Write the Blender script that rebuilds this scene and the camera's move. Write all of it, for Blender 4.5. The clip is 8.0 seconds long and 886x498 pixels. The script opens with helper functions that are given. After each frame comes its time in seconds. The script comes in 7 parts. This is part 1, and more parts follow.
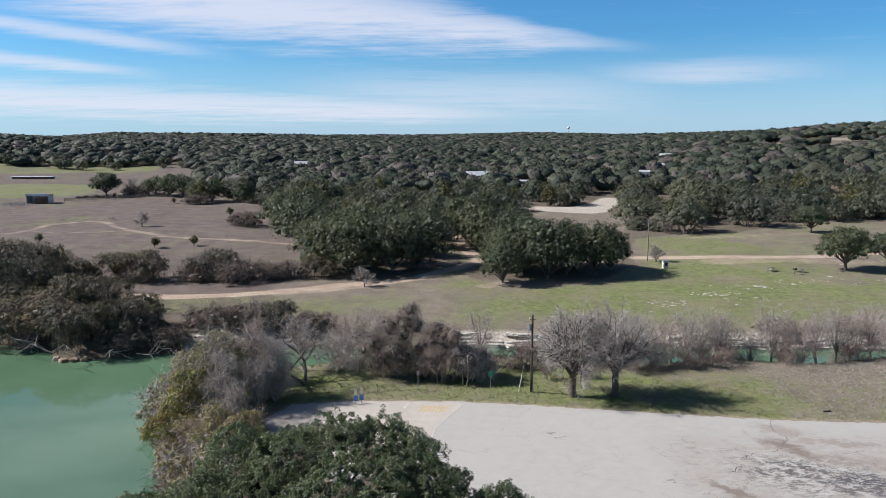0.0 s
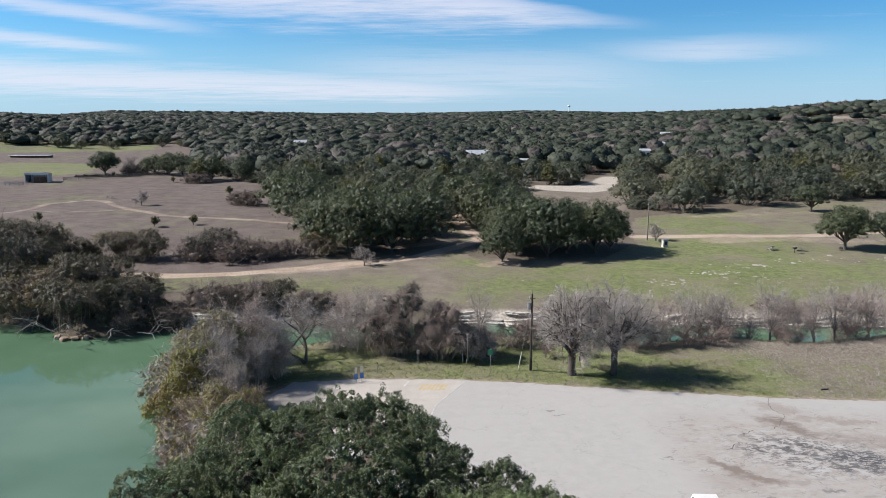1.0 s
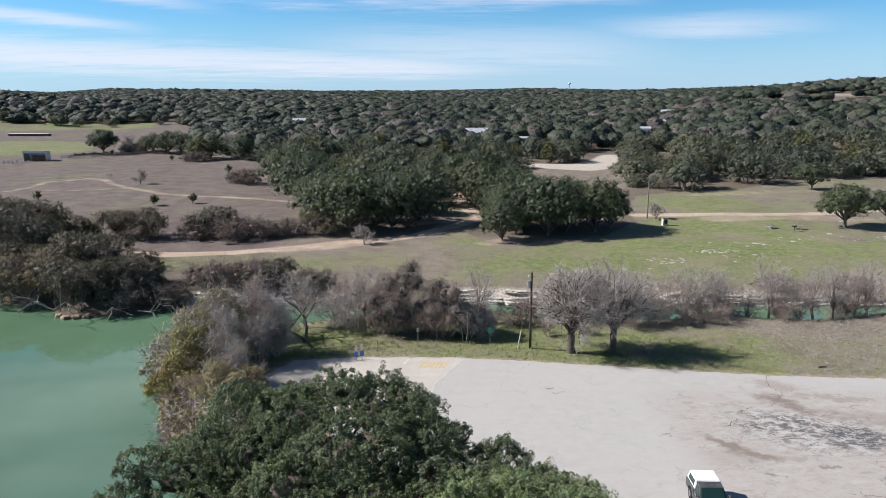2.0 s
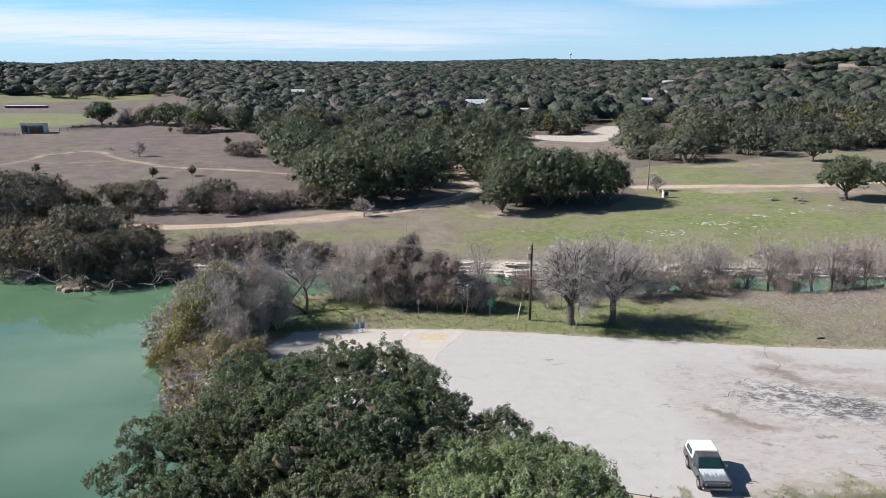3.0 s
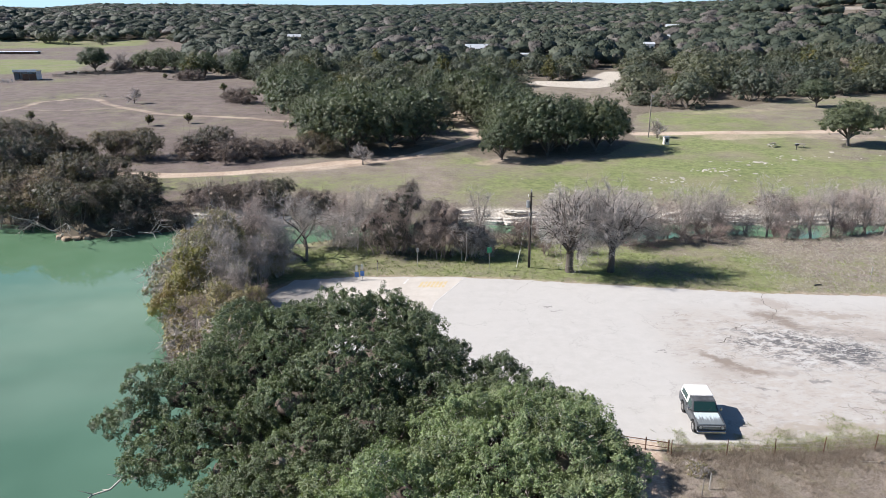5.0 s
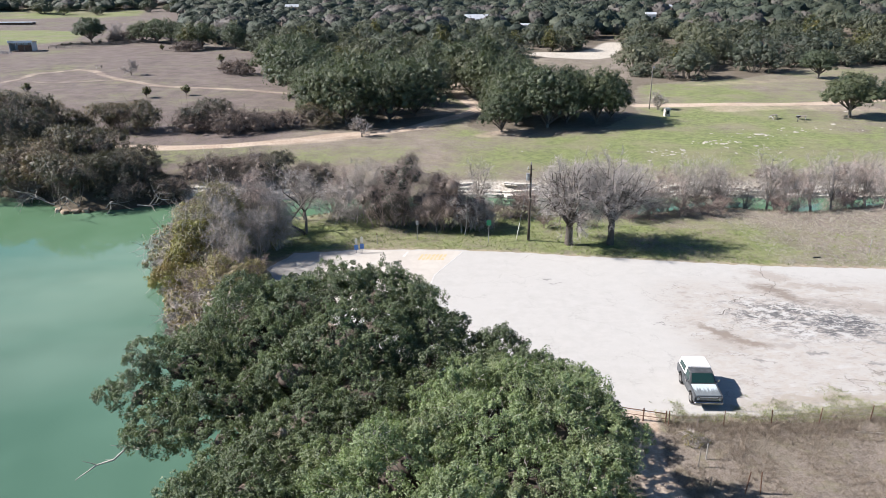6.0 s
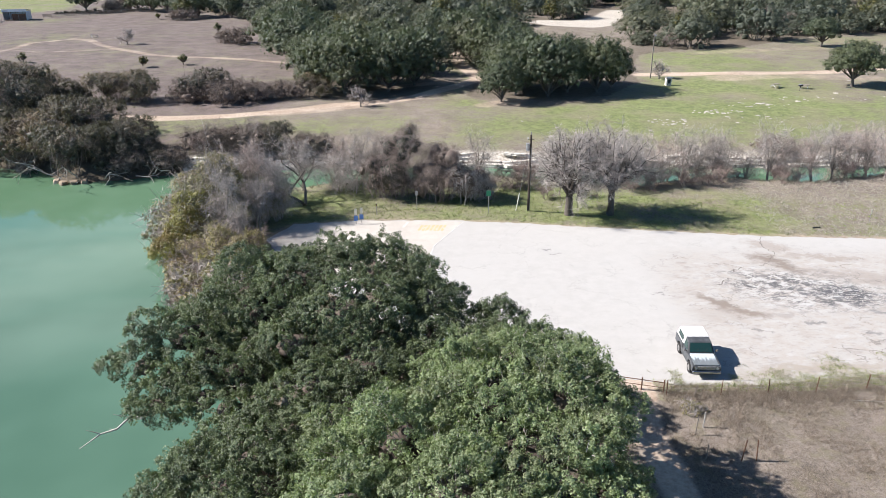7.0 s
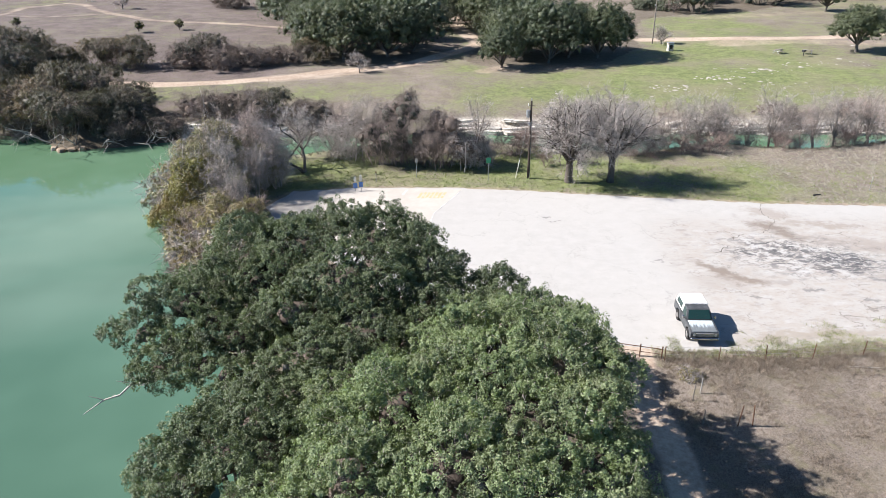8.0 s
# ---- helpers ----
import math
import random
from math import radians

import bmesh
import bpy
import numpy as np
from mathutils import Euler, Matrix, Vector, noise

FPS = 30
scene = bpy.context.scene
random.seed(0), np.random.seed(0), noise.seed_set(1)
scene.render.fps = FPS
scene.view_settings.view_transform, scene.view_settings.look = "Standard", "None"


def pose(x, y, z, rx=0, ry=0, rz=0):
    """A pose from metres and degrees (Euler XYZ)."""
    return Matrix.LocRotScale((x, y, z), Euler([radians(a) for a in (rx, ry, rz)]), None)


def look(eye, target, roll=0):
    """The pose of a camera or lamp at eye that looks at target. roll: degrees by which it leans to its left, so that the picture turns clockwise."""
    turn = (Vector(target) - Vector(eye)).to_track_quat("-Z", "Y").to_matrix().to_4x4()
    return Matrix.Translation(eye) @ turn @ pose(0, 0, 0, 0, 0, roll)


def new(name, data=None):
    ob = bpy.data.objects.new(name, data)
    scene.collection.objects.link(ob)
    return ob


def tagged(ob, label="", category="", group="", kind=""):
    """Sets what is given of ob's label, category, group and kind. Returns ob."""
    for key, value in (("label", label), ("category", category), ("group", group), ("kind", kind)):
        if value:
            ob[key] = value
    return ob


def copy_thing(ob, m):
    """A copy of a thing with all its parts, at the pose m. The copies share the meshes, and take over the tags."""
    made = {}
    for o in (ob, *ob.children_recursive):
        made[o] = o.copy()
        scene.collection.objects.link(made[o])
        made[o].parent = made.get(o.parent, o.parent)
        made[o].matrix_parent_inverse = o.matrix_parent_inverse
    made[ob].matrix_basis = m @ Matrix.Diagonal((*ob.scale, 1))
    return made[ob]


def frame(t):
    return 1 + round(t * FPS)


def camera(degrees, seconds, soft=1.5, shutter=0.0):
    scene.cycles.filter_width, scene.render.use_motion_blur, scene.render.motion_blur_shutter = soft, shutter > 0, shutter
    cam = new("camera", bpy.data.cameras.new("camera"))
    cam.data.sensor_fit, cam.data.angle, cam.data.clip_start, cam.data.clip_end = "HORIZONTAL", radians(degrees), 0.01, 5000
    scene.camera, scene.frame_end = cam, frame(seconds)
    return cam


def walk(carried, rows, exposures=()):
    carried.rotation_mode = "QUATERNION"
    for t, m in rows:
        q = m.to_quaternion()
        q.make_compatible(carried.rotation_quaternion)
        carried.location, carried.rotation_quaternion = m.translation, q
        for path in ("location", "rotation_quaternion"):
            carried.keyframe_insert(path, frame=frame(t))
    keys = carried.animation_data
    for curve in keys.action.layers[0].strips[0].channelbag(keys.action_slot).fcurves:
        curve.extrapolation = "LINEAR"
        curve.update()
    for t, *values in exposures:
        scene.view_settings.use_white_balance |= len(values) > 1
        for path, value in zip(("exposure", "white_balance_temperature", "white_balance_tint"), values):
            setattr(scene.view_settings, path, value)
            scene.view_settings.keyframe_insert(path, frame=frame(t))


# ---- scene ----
# ---------------- camera: a drone that hovers and tilts its lens down ----------------
EYE = 27.0
cam = camera(62.2, 8.0, 0.7)
ROWS = [  # seconds, pitch, yaw, roll
    (0.0, -8.5, 0.0, 0.0),
    (0.5, -9.03, -0.009, -0.009),
    (1.0, -10.139, -0.014, 0.004),
    (1.5, -10.922, -0.032, 0.016),
    (3.0, -13.975, -0.023, 0.105),
    (3.5, -14.981, -0.033, 0.158),
    (4.0, -15.995, -0.039, 0.185),
    (4.5, -17.015, -0.055, 0.208),
    (6.0, -20.162, -0.098, 0.243),
    (6.5, -21.289, -0.107, 0.289),
    (7.0, -22.45, -0.111, 0.334),
    (7.5, -23.727, -0.109, 0.336),
    (8.0, -24.984, -0.12, 0.353),
]
walk(cam, [(t, pose(0, 0, EYE, 0, 0, yaw) @ pose(0, 0, 0, pitch) @ pose(0, 0, 0, 0, roll) @ pose(0, 0, 0, 90))
           for t, pitch, yaw, roll in ROWS],
     exposures=[(0.0, 0.37), (1.5, 0.45), (4.5, 0.79), (6.5, 1.02), (8.0, 1.08)])

# ---------------- sky and sun ----------------
SUN_AZ = math.atan2(-1.0, 0.1)      # from +y towards +x
SUN_EL = radians(37)


class Nodes:
    """Short hand for wiring shader nodes."""

    def __init__(self, tree):
        self.tree = tree
        tree.nodes.clear()

    def add(self, kind, ins=None):
        n = self.tree.nodes.new(kind)
        for k, v in (ins or {}).items():
            self.put(n.inputs[k], v)
        return n

    def put(self, socket, v):
        if isinstance(v, bpy.types.NodeSocket):
            self.tree.links.new(v, socket)
        else:
            if socket.type == "RGBA" and len(v) == 3:
                v = (*v, 1)
            socket.default_value = v

    def math(self, op, a, b=0.0, c=0.0, clamp=False):
        n = self.add("ShaderNodeMath", {0: a, 1: b, 2: c})
        n.operation, n.use_clamp = op, clamp
        return n.outputs[0]

    def mix(self, f, a, b, mode="MIX"):
        n = self.add("ShaderNodeMix")
        n.data_type, n.blend_type = "RGBA", mode
        for i, v in ((0, f), (6, a), (7, b)):
            self.put(n.inputs[i], v)
        return n.outputs[2]

    def noise(self, vec, scale, detail=4.0, rough=0.55, out=0):
        return self.add("ShaderNodeTexNoise", {"Vector": vec, "Scale": scale, "Detail": detail, "Roughness": rough}).outputs[out]

    def band(self, v, lo, hi, a=0.0, b=1.0):
        n = self.add("ShaderNodeMapRange", {0: v, 1: lo, 2: hi, 3: a, 4: b})
        n.interpolation_type = "SMOOTHSTEP"
        return n.outputs[0]

    def attribute(self, name):
        n = self.add("ShaderNodeAttribute")
        n.attribute_name = name
        return n.outputs["Fac"]

    def stretch(self, vec, sx, sy, sz, rot=0.0):
        return self.add("ShaderNodeMapping", {"Vector": vec, "Scale": (sx, sy, sz), "Rotation": (0, 0, rot)}).outputs[0]


world = bpy.data.worlds.new("sky")
scene.world = world
world.use_nodes = True
W = Nodes(world.node_tree)
sky = W.add("ShaderNodeTexSky")
sky.sky_type, sky.sun_disc = "NISHITA", False
sky.sun_elevation, sky.sun_rotation = SUN_EL, SUN_AZ % (2 * math.pi)
sky.altitude, sky.air_density, sky.dust_density, sky.ozone_density = 300.0, 1.0, 0.6, 2.5
way = W.add("ShaderNodeTexCoord").outputs["Generated"]
sep = W.add("ShaderNodeSeparateXYZ", {0: way})
wx, wy, wz = sep.outputs
flat = W.math("ADD", W.math("MAXIMUM", wz, 0.0), 0.035)
plan = W.add("ShaderNodeCombineXYZ", {0: W.math("DIVIDE", wx, flat), 1: W.math("DIVIDE", wy, flat), 2: 0.0}).outputs[0]
el = W.math("MULTIPLY", W.math("ARCSINE", wz), 57.2958)
az = W.math("MULTIPLY", W.math("ARCTAN2", wx, wy), 57.2958)
streak = W.noise(W.stretch(plan, 0.3, 0.6, 1.0, 0.25), 1.3, 6.0, 0.62)
fine = W.noise(W.stretch(plan, 0.5, 1.3, 1.0, 0.2), 3.2, 6.0, 0.68)
wisp = W.math("ADD", W.math("MULTIPLY", streak, 0.6), W.math("MULTIPLY", fine, 0.4))


def cloud_bank(el0, slope, half, taper, thin, az0, az1, soft, much):
    """A bank of thin cirrus along a line of the sky, ragged at its edges, thinner towards one end."""
    wide = W.math("MAXIMUM", W.math("MINIMUM", W.math("MULTIPLY_ADD", az, taper, half), half * 1.6), thin)
    ragged = W.math("MULTIPLY", W.math("SUBTRACT", wisp, 0.5), W.math("MULTIPLY", wide, 3.0))
    off = W.math("ABSOLUTE", W.math("SUBTRACT", W.math("ADD", el, ragged), W.math("MULTIPLY_ADD", az, slope, el0)))
    body = W.band(W.math("DIVIDE", off, wide), 0.1, 1.5, 1.0, 0.0)
    ends = W.math("MULTIPLY", W.band(az, az0 - soft, az0 + soft), W.band(az, az1 - soft, az1 + soft, 1.0, 0.0))
    return W.math("MULTIPLY", W.math("MULTIPLY", body, ends), much)


banks = cloud_bank(2.0, -0.024, 0.7, -0.03, 0.35, -70, 3, 8, 0.95)
for bank in ((8.3, -0.11, 1.8, -0.12, 0.4, -30, 11, 6, 1.0), (4.8, 0.0, 0.75, 0.0, 0.3, 14, 24, 6, 0.65), (3.4, -0.01, 1.5, 0.0, 0.5, -8, 13, 7, 0.5), (3.1, -0.07, 0.45, 0.0, 0.2, -60, -23, 4, 0.8), (4.5, -0.1, 0.55, 0.0, 0.3, -50, -19, 5, 0.75), (19.5, -0.05, 3.4, 0.0, 0.6, -60, -18, 6, 1.0), (27.0, 0.05, 2.4, 0.0, 0.6, -75, -8, 10, 0.9)):
    banks = W.math("MAXIMUM", banks, cloud_bank(*bank))
veil = W.math("MULTIPLY", W.band(wisp, 0.55, 0.75), 0.3)
cover = W.math("MAXIMUM", W.math("MULTIPLY", banks, W.band(wisp, 0.32, 0.55, 0.55, 1.0)), veil)
haze = W.math("MULTIPLY", W.band(el, 0.0, 8.0, 1.0, 0.0), 0.6)
low = W.mix(1.0, sky.outputs[0], (0.46, 1.02, 1.46), "MULTIPLY")
high = W.mix(1.0, sky.outputs[0], (0.46, 0.52, 0.6), "MULTIPLY")
tone = W.mix(W.band(el, 9.0, 26.0), low, high)
tone = W.mix(haze, tone, (6.3, 8.1, 10.7))
tone = W.mix(W.math("MULTIPLY", cover, 0.78), tone, (9.0, 9.2, 10.5))
bg = W.add("ShaderNodeBackground", {"Color": tone, "Strength": 0.069})
W.add("ShaderNodeOutputWorld", {0: bg.outputs[0]})

sun = new("sun", bpy.data.lights.new("sun", "SUN"))
sun.data.energy, sun.data.angle, sun.data.color = 5.0, radians(0.55), (1.0, 0.955, 0.945)
sun.matrix_world = look((0, 0, 60), (-math.sin(SUN_AZ) * math.cos(SUN_EL) * 10, -math.cos(SUN_AZ) * math.cos(SUN_EL) * 10, 60 - math.sin(SUN_EL) * 10))

# ---------------- materials ----------------
def material(name, rough=0.8, spec=0.5, metal=0.0):
    m = bpy.data.materials.new(name)
    m.use_nodes = True
    n = Nodes(m.node_tree)
    n.bsdf = n.add("ShaderNodeBsdfPrincipled", {"Roughness": rough, "Specular IOR Level": spec, "Metallic": metal})
    n.add("ShaderNodeOutputMaterial", {0: n.bsdf.outputs[0]})
    n.pos = n.add("ShaderNodeNewGeometry").outputs["Position"]
    n.own = n.add("ShaderNodeTexCoord").outputs["Object"]
    return m, n


def bump(n, height, strength, distance):
    b = n.add("ShaderNodeBump", {"Height": height, "Strength": strength, "Distance": distance})
    n.put(n.bsdf.inputs["Normal"], b.outputs[0])


def leafy(name, dark, light, dry, dry_share=0.12, scale=0.35, rough=0.5, glow=0.2, relief=5.0, vary=0.12):
    """Foliage: each leaf its own tone, whole sprays and whole trees a little apart, light passing through."""
    m, n = material(name, rough, 0.5)
    isle = n.add("ShaderNodeNewGeometry").outputs["Random Per Island"]
    tree = n.add("ShaderNodeObjectInfo").outputs["Random"]
    col = n.mix(n.band(n.math("ADD", n.math("MULTIPLY", isle, 0.26), n.math("MULTIPLY", n.noise(n.pos, scale, 4.0, 0.65), 0.95)), 0.32, 0.86), dark, light)
    col = n.mix(n.math("MULTIPLY", n.band(n.math("ADD", n.noise(n.pos, scale * 0.45, 2.0), n.math("MULTIPLY", isle, 0.25)), 0.62, 0.85), dry_share * 4), col, dry)
    col = n.mix(1.0, col, n.add("ShaderNodeCombineColor", {0: n.band(tree, 0, 1, 1 - vary, 1 + vary * 1.2), 1: n.band(tree, 0, 1, 1 - vary * 0.8, 1 + vary * 0.75), 2: n.band(tree, 0, 1, 1 - vary * 0.4, 1 + vary * 0.4)}).outputs[0], "MULTIPLY")
    n.put(n.bsdf.inputs["Base Color"], col)
    bump(n, n.noise(n.pos, relief, 4.0, 0.7), 0.45, 1.0 / relief)
    trans = n.add("ShaderNodeBsdfTranslucent", {"Color": n.mix(1.0, col, (1.1, 1.25, 0.6), "MULTIPLY")})
    both = n.add("ShaderNodeMixShader", {0: glow, 1: n.bsdf.outputs[0], 2: trans.outputs[0]})
    out = [k for k in n.tree.nodes if k.type == "OUTPUT_MATERIAL"][0]
    n.put(out.inputs[0], both.outputs[0])
    return m


def mottled(name, a, b, scale, rough=0.85, spec=0.3, metal=0.0, depth=0.0, detail=6.0, own=False, spots=None):
    m, n = material(name, rough, spec, metal)
    v = n.own if own else n.pos
    big = n.noise(v, scale * 0.17, 3.0)
    small = n.noise(v, scale, detail, 0.65)
    col = n.mix(n.band(n.math("ADD", n.math("MULTIPLY", big, 0.5), n.math("MULTIPLY", small, 0.5)), 0.35, 0.65), a, b)
    if spots:
        col = n.mix(n.band(n.noise(v, scale * 0.6, 4.0), 0.56, 0.64), col, spots)
    n.put(n.bsdf.inputs["Base Color"], col)
    if depth:
        bump(n, small, 0.7, depth)
    return m


def barky(name, a, b):
    m, n = material(name, 0.9, 0.2)
    v = n.stretch(n.pos, 1, 1, 0.25)
    g = n.noise(v, 9.0, 5.0, 0.7)
    isle = n.add("ShaderNodeNewGeometry").outputs["Random Per Island"]
    n.put(n.bsdf.inputs["Base Color"], n.mix(n.band(n.math("ADD", n.math("MULTIPLY", g, 0.6), n.math("MULTIPLY", isle, 0.4)), 0.25, 0.75), a, b))
    bump(n, g, 0.8, 0.03)
    return m


OAK = leafy("live_oak_leaves", (0.03, 0.043, 0.022), (0.195, 0.24, 0.122), (0.16, 0.16, 0.09), 0.02, 0.6, 0.42, vary=0.04)
OAK_MID = leafy("meadow_oak_leaves", (0.032, 0.043, 0.022), (0.126, 0.152, 0.077), (0.16, 0.15, 0.085), 0.04, 0.6)
OAK_LIGHT = leafy("live_oak_leaves_fresh", (0.07, 0.1, 0.042), (0.34, 0.405, 0.2), (0.28, 0.265, 0.18), 0.1, 0.6, 0.42, 0.27, vary=0.04)
WOODS = leafy("woodland_leaves", (0.038, 0.046, 0.03), (0.134, 0.152, 0.098), (0.12, 0.112, 0.078), 0.06, 0.3, 0.6, 0.2, 1.6, 0.26)
OLIVE = leafy("scrub_leaves", (0.026, 0.027, 0.016), (0.108, 0.103, 0.058), (0.16, 0.115, 0.078), 0.2, 0.5, vary=0.3)
SCRUB = leafy("scrub_leaves_pale", (0.11, 0.103, 0.05), (0.37, 0.335, 0.165), (0.36, 0.25, 0.15), 0.15, 0.6)
CEDAR = leafy("cedar_leaves", (0.045, 0.05, 0.014), (0.13, 0.13, 0.04), (0.17, 0.13, 0.03), 0.15, 0.5)
VINE = leafy("vine_leaves", (0.09, 0.09, 0.025), (0.36, 0.33, 0.09), (0.25, 0.15, 0.06), 0.15, 0.7)
TWIG = barky("bare_twigs", (0.25, 0.221, 0.2), (0.53, 0.475, 0.435))
TWIG_DARK = barky("tangled_vines", (0.115, 0.09, 0.076), (0.33, 0.268, 0.235))
TWIG_RED = barky("reddish_stems", (0.165, 0.122, 0.106), (0.32, 0.25, 0.222))
SCRUB_MID = leafy("bank_bush_leaves", (0.032, 0.03, 0.019), (0.136, 0.125, 0.077), (0.22, 0.165, 0.115), 0.2, 0.5, vary=0.3)
STEM_MID = barky("brown_stems", (0.1, 0.08, 0.066), (0.28, 0.225, 0.19))
TWIG_ROSE = barky("rosy_grey_twigs", (0.24, 0.187, 0.162), (0.5, 0.41, 0.362))
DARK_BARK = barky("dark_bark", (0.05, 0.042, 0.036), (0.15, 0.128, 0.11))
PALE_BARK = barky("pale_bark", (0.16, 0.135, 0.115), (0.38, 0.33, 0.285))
# bush stems, and the dark filler that stands for shade inside crowns
STEM_AND_SHADE = barky("dark_brown_stems_and_shade", (0.06, 0.047, 0.038), (0.2, 0.16, 0.135))
BARK = barky("bark", (0.07, 0.058, 0.05), (0.2, 0.175, 0.15))
DEAD = barky("dead_wood", (0.3, 0.27, 0.24), (0.5, 0.46, 0.41))
LIME = mottled("limestone", (0.5, 0.455, 0.39), (0.76, 0.715, 0.64), 3.4, depth=0.22, spots=(0.2, 0.18, 0.16))
WEATHERED = mottled("weathered_limestone", (0.27, 0.245, 0.21), (0.52, 0.48, 0.42), 2.2, depth=0.1)
TAWNY = mottled("tawny_rock", (0.2, 0.15, 0.105), (0.4, 0.31, 0.22), 2.2, depth=0.1)
WHITE_PAINT = mottled("white_paint", (0.72, 0.7, 0.66), (0.82, 0.8, 0.77), 3.0, 0.45, 0.4)
GREY_METAL = mottled("grey_metal", (0.28, 0.28, 0.28), (0.42, 0.42, 0.41), 6.0, 0.5, 0.5, 0.6)
RUST = mottled("rusty_steel", (0.09, 0.05, 0.035), (0.2, 0.11, 0.07), 12.0, 0.8)
WOOD_GREY = barky("weathered_wood", (0.16, 0.13, 0.11), (0.32, 0.28, 0.24))
CREOSOTE = barky("creosoted_pole", (0.045, 0.035, 0.03), (0.1, 0.08, 0.065))

# far woods: each tree its own tone, from dark evergreen to olive and grey-brown
FAR_WOODS, n = material("far_woodland_leaves", 0.65, 0.3)
tone = n.attribute("tone")
isle = n.add("ShaderNodeNewGeometry").outputs["Random Per Island"]
col = n.mix(n.band(tone, 0.0, 0.6), (0.022, 0.032, 0.0215), (0.05, 0.063, 0.041))
col = n.mix(n.band(tone, 0.55, 0.78), col, (0.063, 0.071, 0.045))
col = n.mix(n.band(tone, 0.82, 0.9), col, (0.098, 0.086, 0.077))
col = n.mix(1.0, col, n.mix(isle, (0.86, 0.86, 0.86), (1.14, 1.14, 1.14)), "MULTIPLY")
col = n.mix(1.0, col, n.mix(n.band(n.noise(n.pos, 0.7, 5.0, 0.75), 0.38, 0.62), (0.74, 0.76, 0.78), (1.14, 1.13, 1.1)), "MULTIPLY")
n.put(n.bsdf.inputs["Base Color"], col)
bump(n, n.noise(n.pos, 0.9, 5.0, 0.75), 0.6, 0.9)

# ground: dry grass, green grass, bare earth, by the ground's own cover
GROUND, n = material("ground_cover", 0.95, 0.15)
grain = n.noise(n.pos, 2.6, 8.0, 0.7)
patch = n.noise(n.pos, 0.22, 5.0, 0.6)
broad = n.noise(n.pos, 0.035, 3.0, 0.5)
clump = n.noise(n.pos, 0.8, 4.0, 0.65)
cover = {k: n.attribute(k) for k in ("green", "dirt", "litter", "stone", "grazed")}
dry = n.mix(n.band(n.math("ADD", n.math("MULTIPLY", grain, 0.5), n.math("MULTIPLY", patch, 0.5)), 0.36, 0.64), (0.122, 0.1, 0.082), (0.262, 0.22, 0.185))
tufty = n.noise(n.pos, 9.0, 5.0, 0.75)
dry = n.mix(n.band(tufty, 0.42, 0.62, 0.0, 0.6), dry, n.mix(patch, (0.27, 0.232, 0.19), (0.35, 0.305, 0.255)))
dry = n.mix(n.band(tufty, 0.46, 0.34, 0.0, 0.55), dry, (0.075, 0.057, 0.048))
dry = n.mix(n.band(n.noise(n.pos, 0.33, 3.0, 0.6), 0.5, 0.68, 0.0, 0.4), dry, n.mix(tufty, (0.13, 0.112, 0.078), (0.26, 0.23, 0.17)))
dry = n.mix(n.band(clump, 0.5, 0.68, 0.0, 0.5), dry, (0.2, 0.185, 0.11))
dry = n.mix(cover["grazed"], dry, n.mix(1.0, dry, (0.74, 0.71, 0.78), "MULTIPLY"))
green = n.mix(n.band(n.math("ADD", n.math("MULTIPLY", grain, 0.5), n.math("MULTIPLY", clump, 0.5)), 0.38, 0.62), (0.13, 0.155, 0.064), (0.228, 0.252, 0.11))
green = n.mix(n.band(n.noise(n.pos, 0.09, 4.0, 0.6), 0.42, 0.66, 0.0, 0.7), green, n.mix(grain, (0.185, 0.165, 0.105), (0.29, 0.26, 0.18)))
earth = n.mix(n.band(n.math("ADD", n.math("MULTIPLY", grain, 0.6), n.math("MULTIPLY", patch, 0.4)), 0.35, 0.65), (0.34, 0.255, 0.19), (0.55, 0.455, 0.36))
duff = n.mix(grain, (0.05, 0.042, 0.03), (0.165, 0.137, 0.1))
ragged = n.math("SUBTRACT", n.math("ADD", n.math("MULTIPLY", patch, 0.6), n.math("ADD", n.math("MULTIPLY", clump, 0.5), n.math("MULTIPLY", broad, 0.8))), 0.95)


def edge(c, soft=0.35, raw=0.9):
    return n.band(n.math("ADD", c, n.math("MULTIPLY", ragged, raw)), 0.5 - soft, 0.5 + soft)


col = n.mix(edge(cover["green"], 0.4, 1.5), dry, green)
col = n.mix(edge(cover["litter"], 0.35, 1.0), col, duff)
col = n.mix(edge(cover["dirt"], 0.34, 0.5), col, earth)
col = n.mix(edge(cover["stone"], 0.3, 0.7), col, n.mix(n.band(grain, 0.38, 0.62), (0.32, 0.285, 0.235), (0.64, 0.585, 0.505)))
n.put(n.bsdf.inputs["Base Color"], col)
bump(n, n.math("ADD", grain, clump), 0.9, 0.12)

# water: turbid green, still
WATER, n = material("green_water", 0.02, 0.5)
n.bsdf.inputs["IOR"].default_value = 1.33
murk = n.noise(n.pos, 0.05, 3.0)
# paler green towards the far bank, darker green by the car park
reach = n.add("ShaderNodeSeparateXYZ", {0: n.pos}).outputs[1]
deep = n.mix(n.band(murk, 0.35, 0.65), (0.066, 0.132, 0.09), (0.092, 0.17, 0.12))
pale_green = n.mix(n.band(murk, 0.35, 0.65), (0.094, 0.176, 0.1), (0.122, 0.212, 0.132))
n.put(n.bsdf.inputs["Base Color"], n.mix(n.band(reach, 48.0, 94.0), deep, pale_green))
bump(n, n.math("ADD", n.noise(n.pos, 1.2, 2.0), n.noise(n.stretch(n.pos, 0.3, 1.0, 1.0), 0.35, 2.0)), 0.012, 0.05)

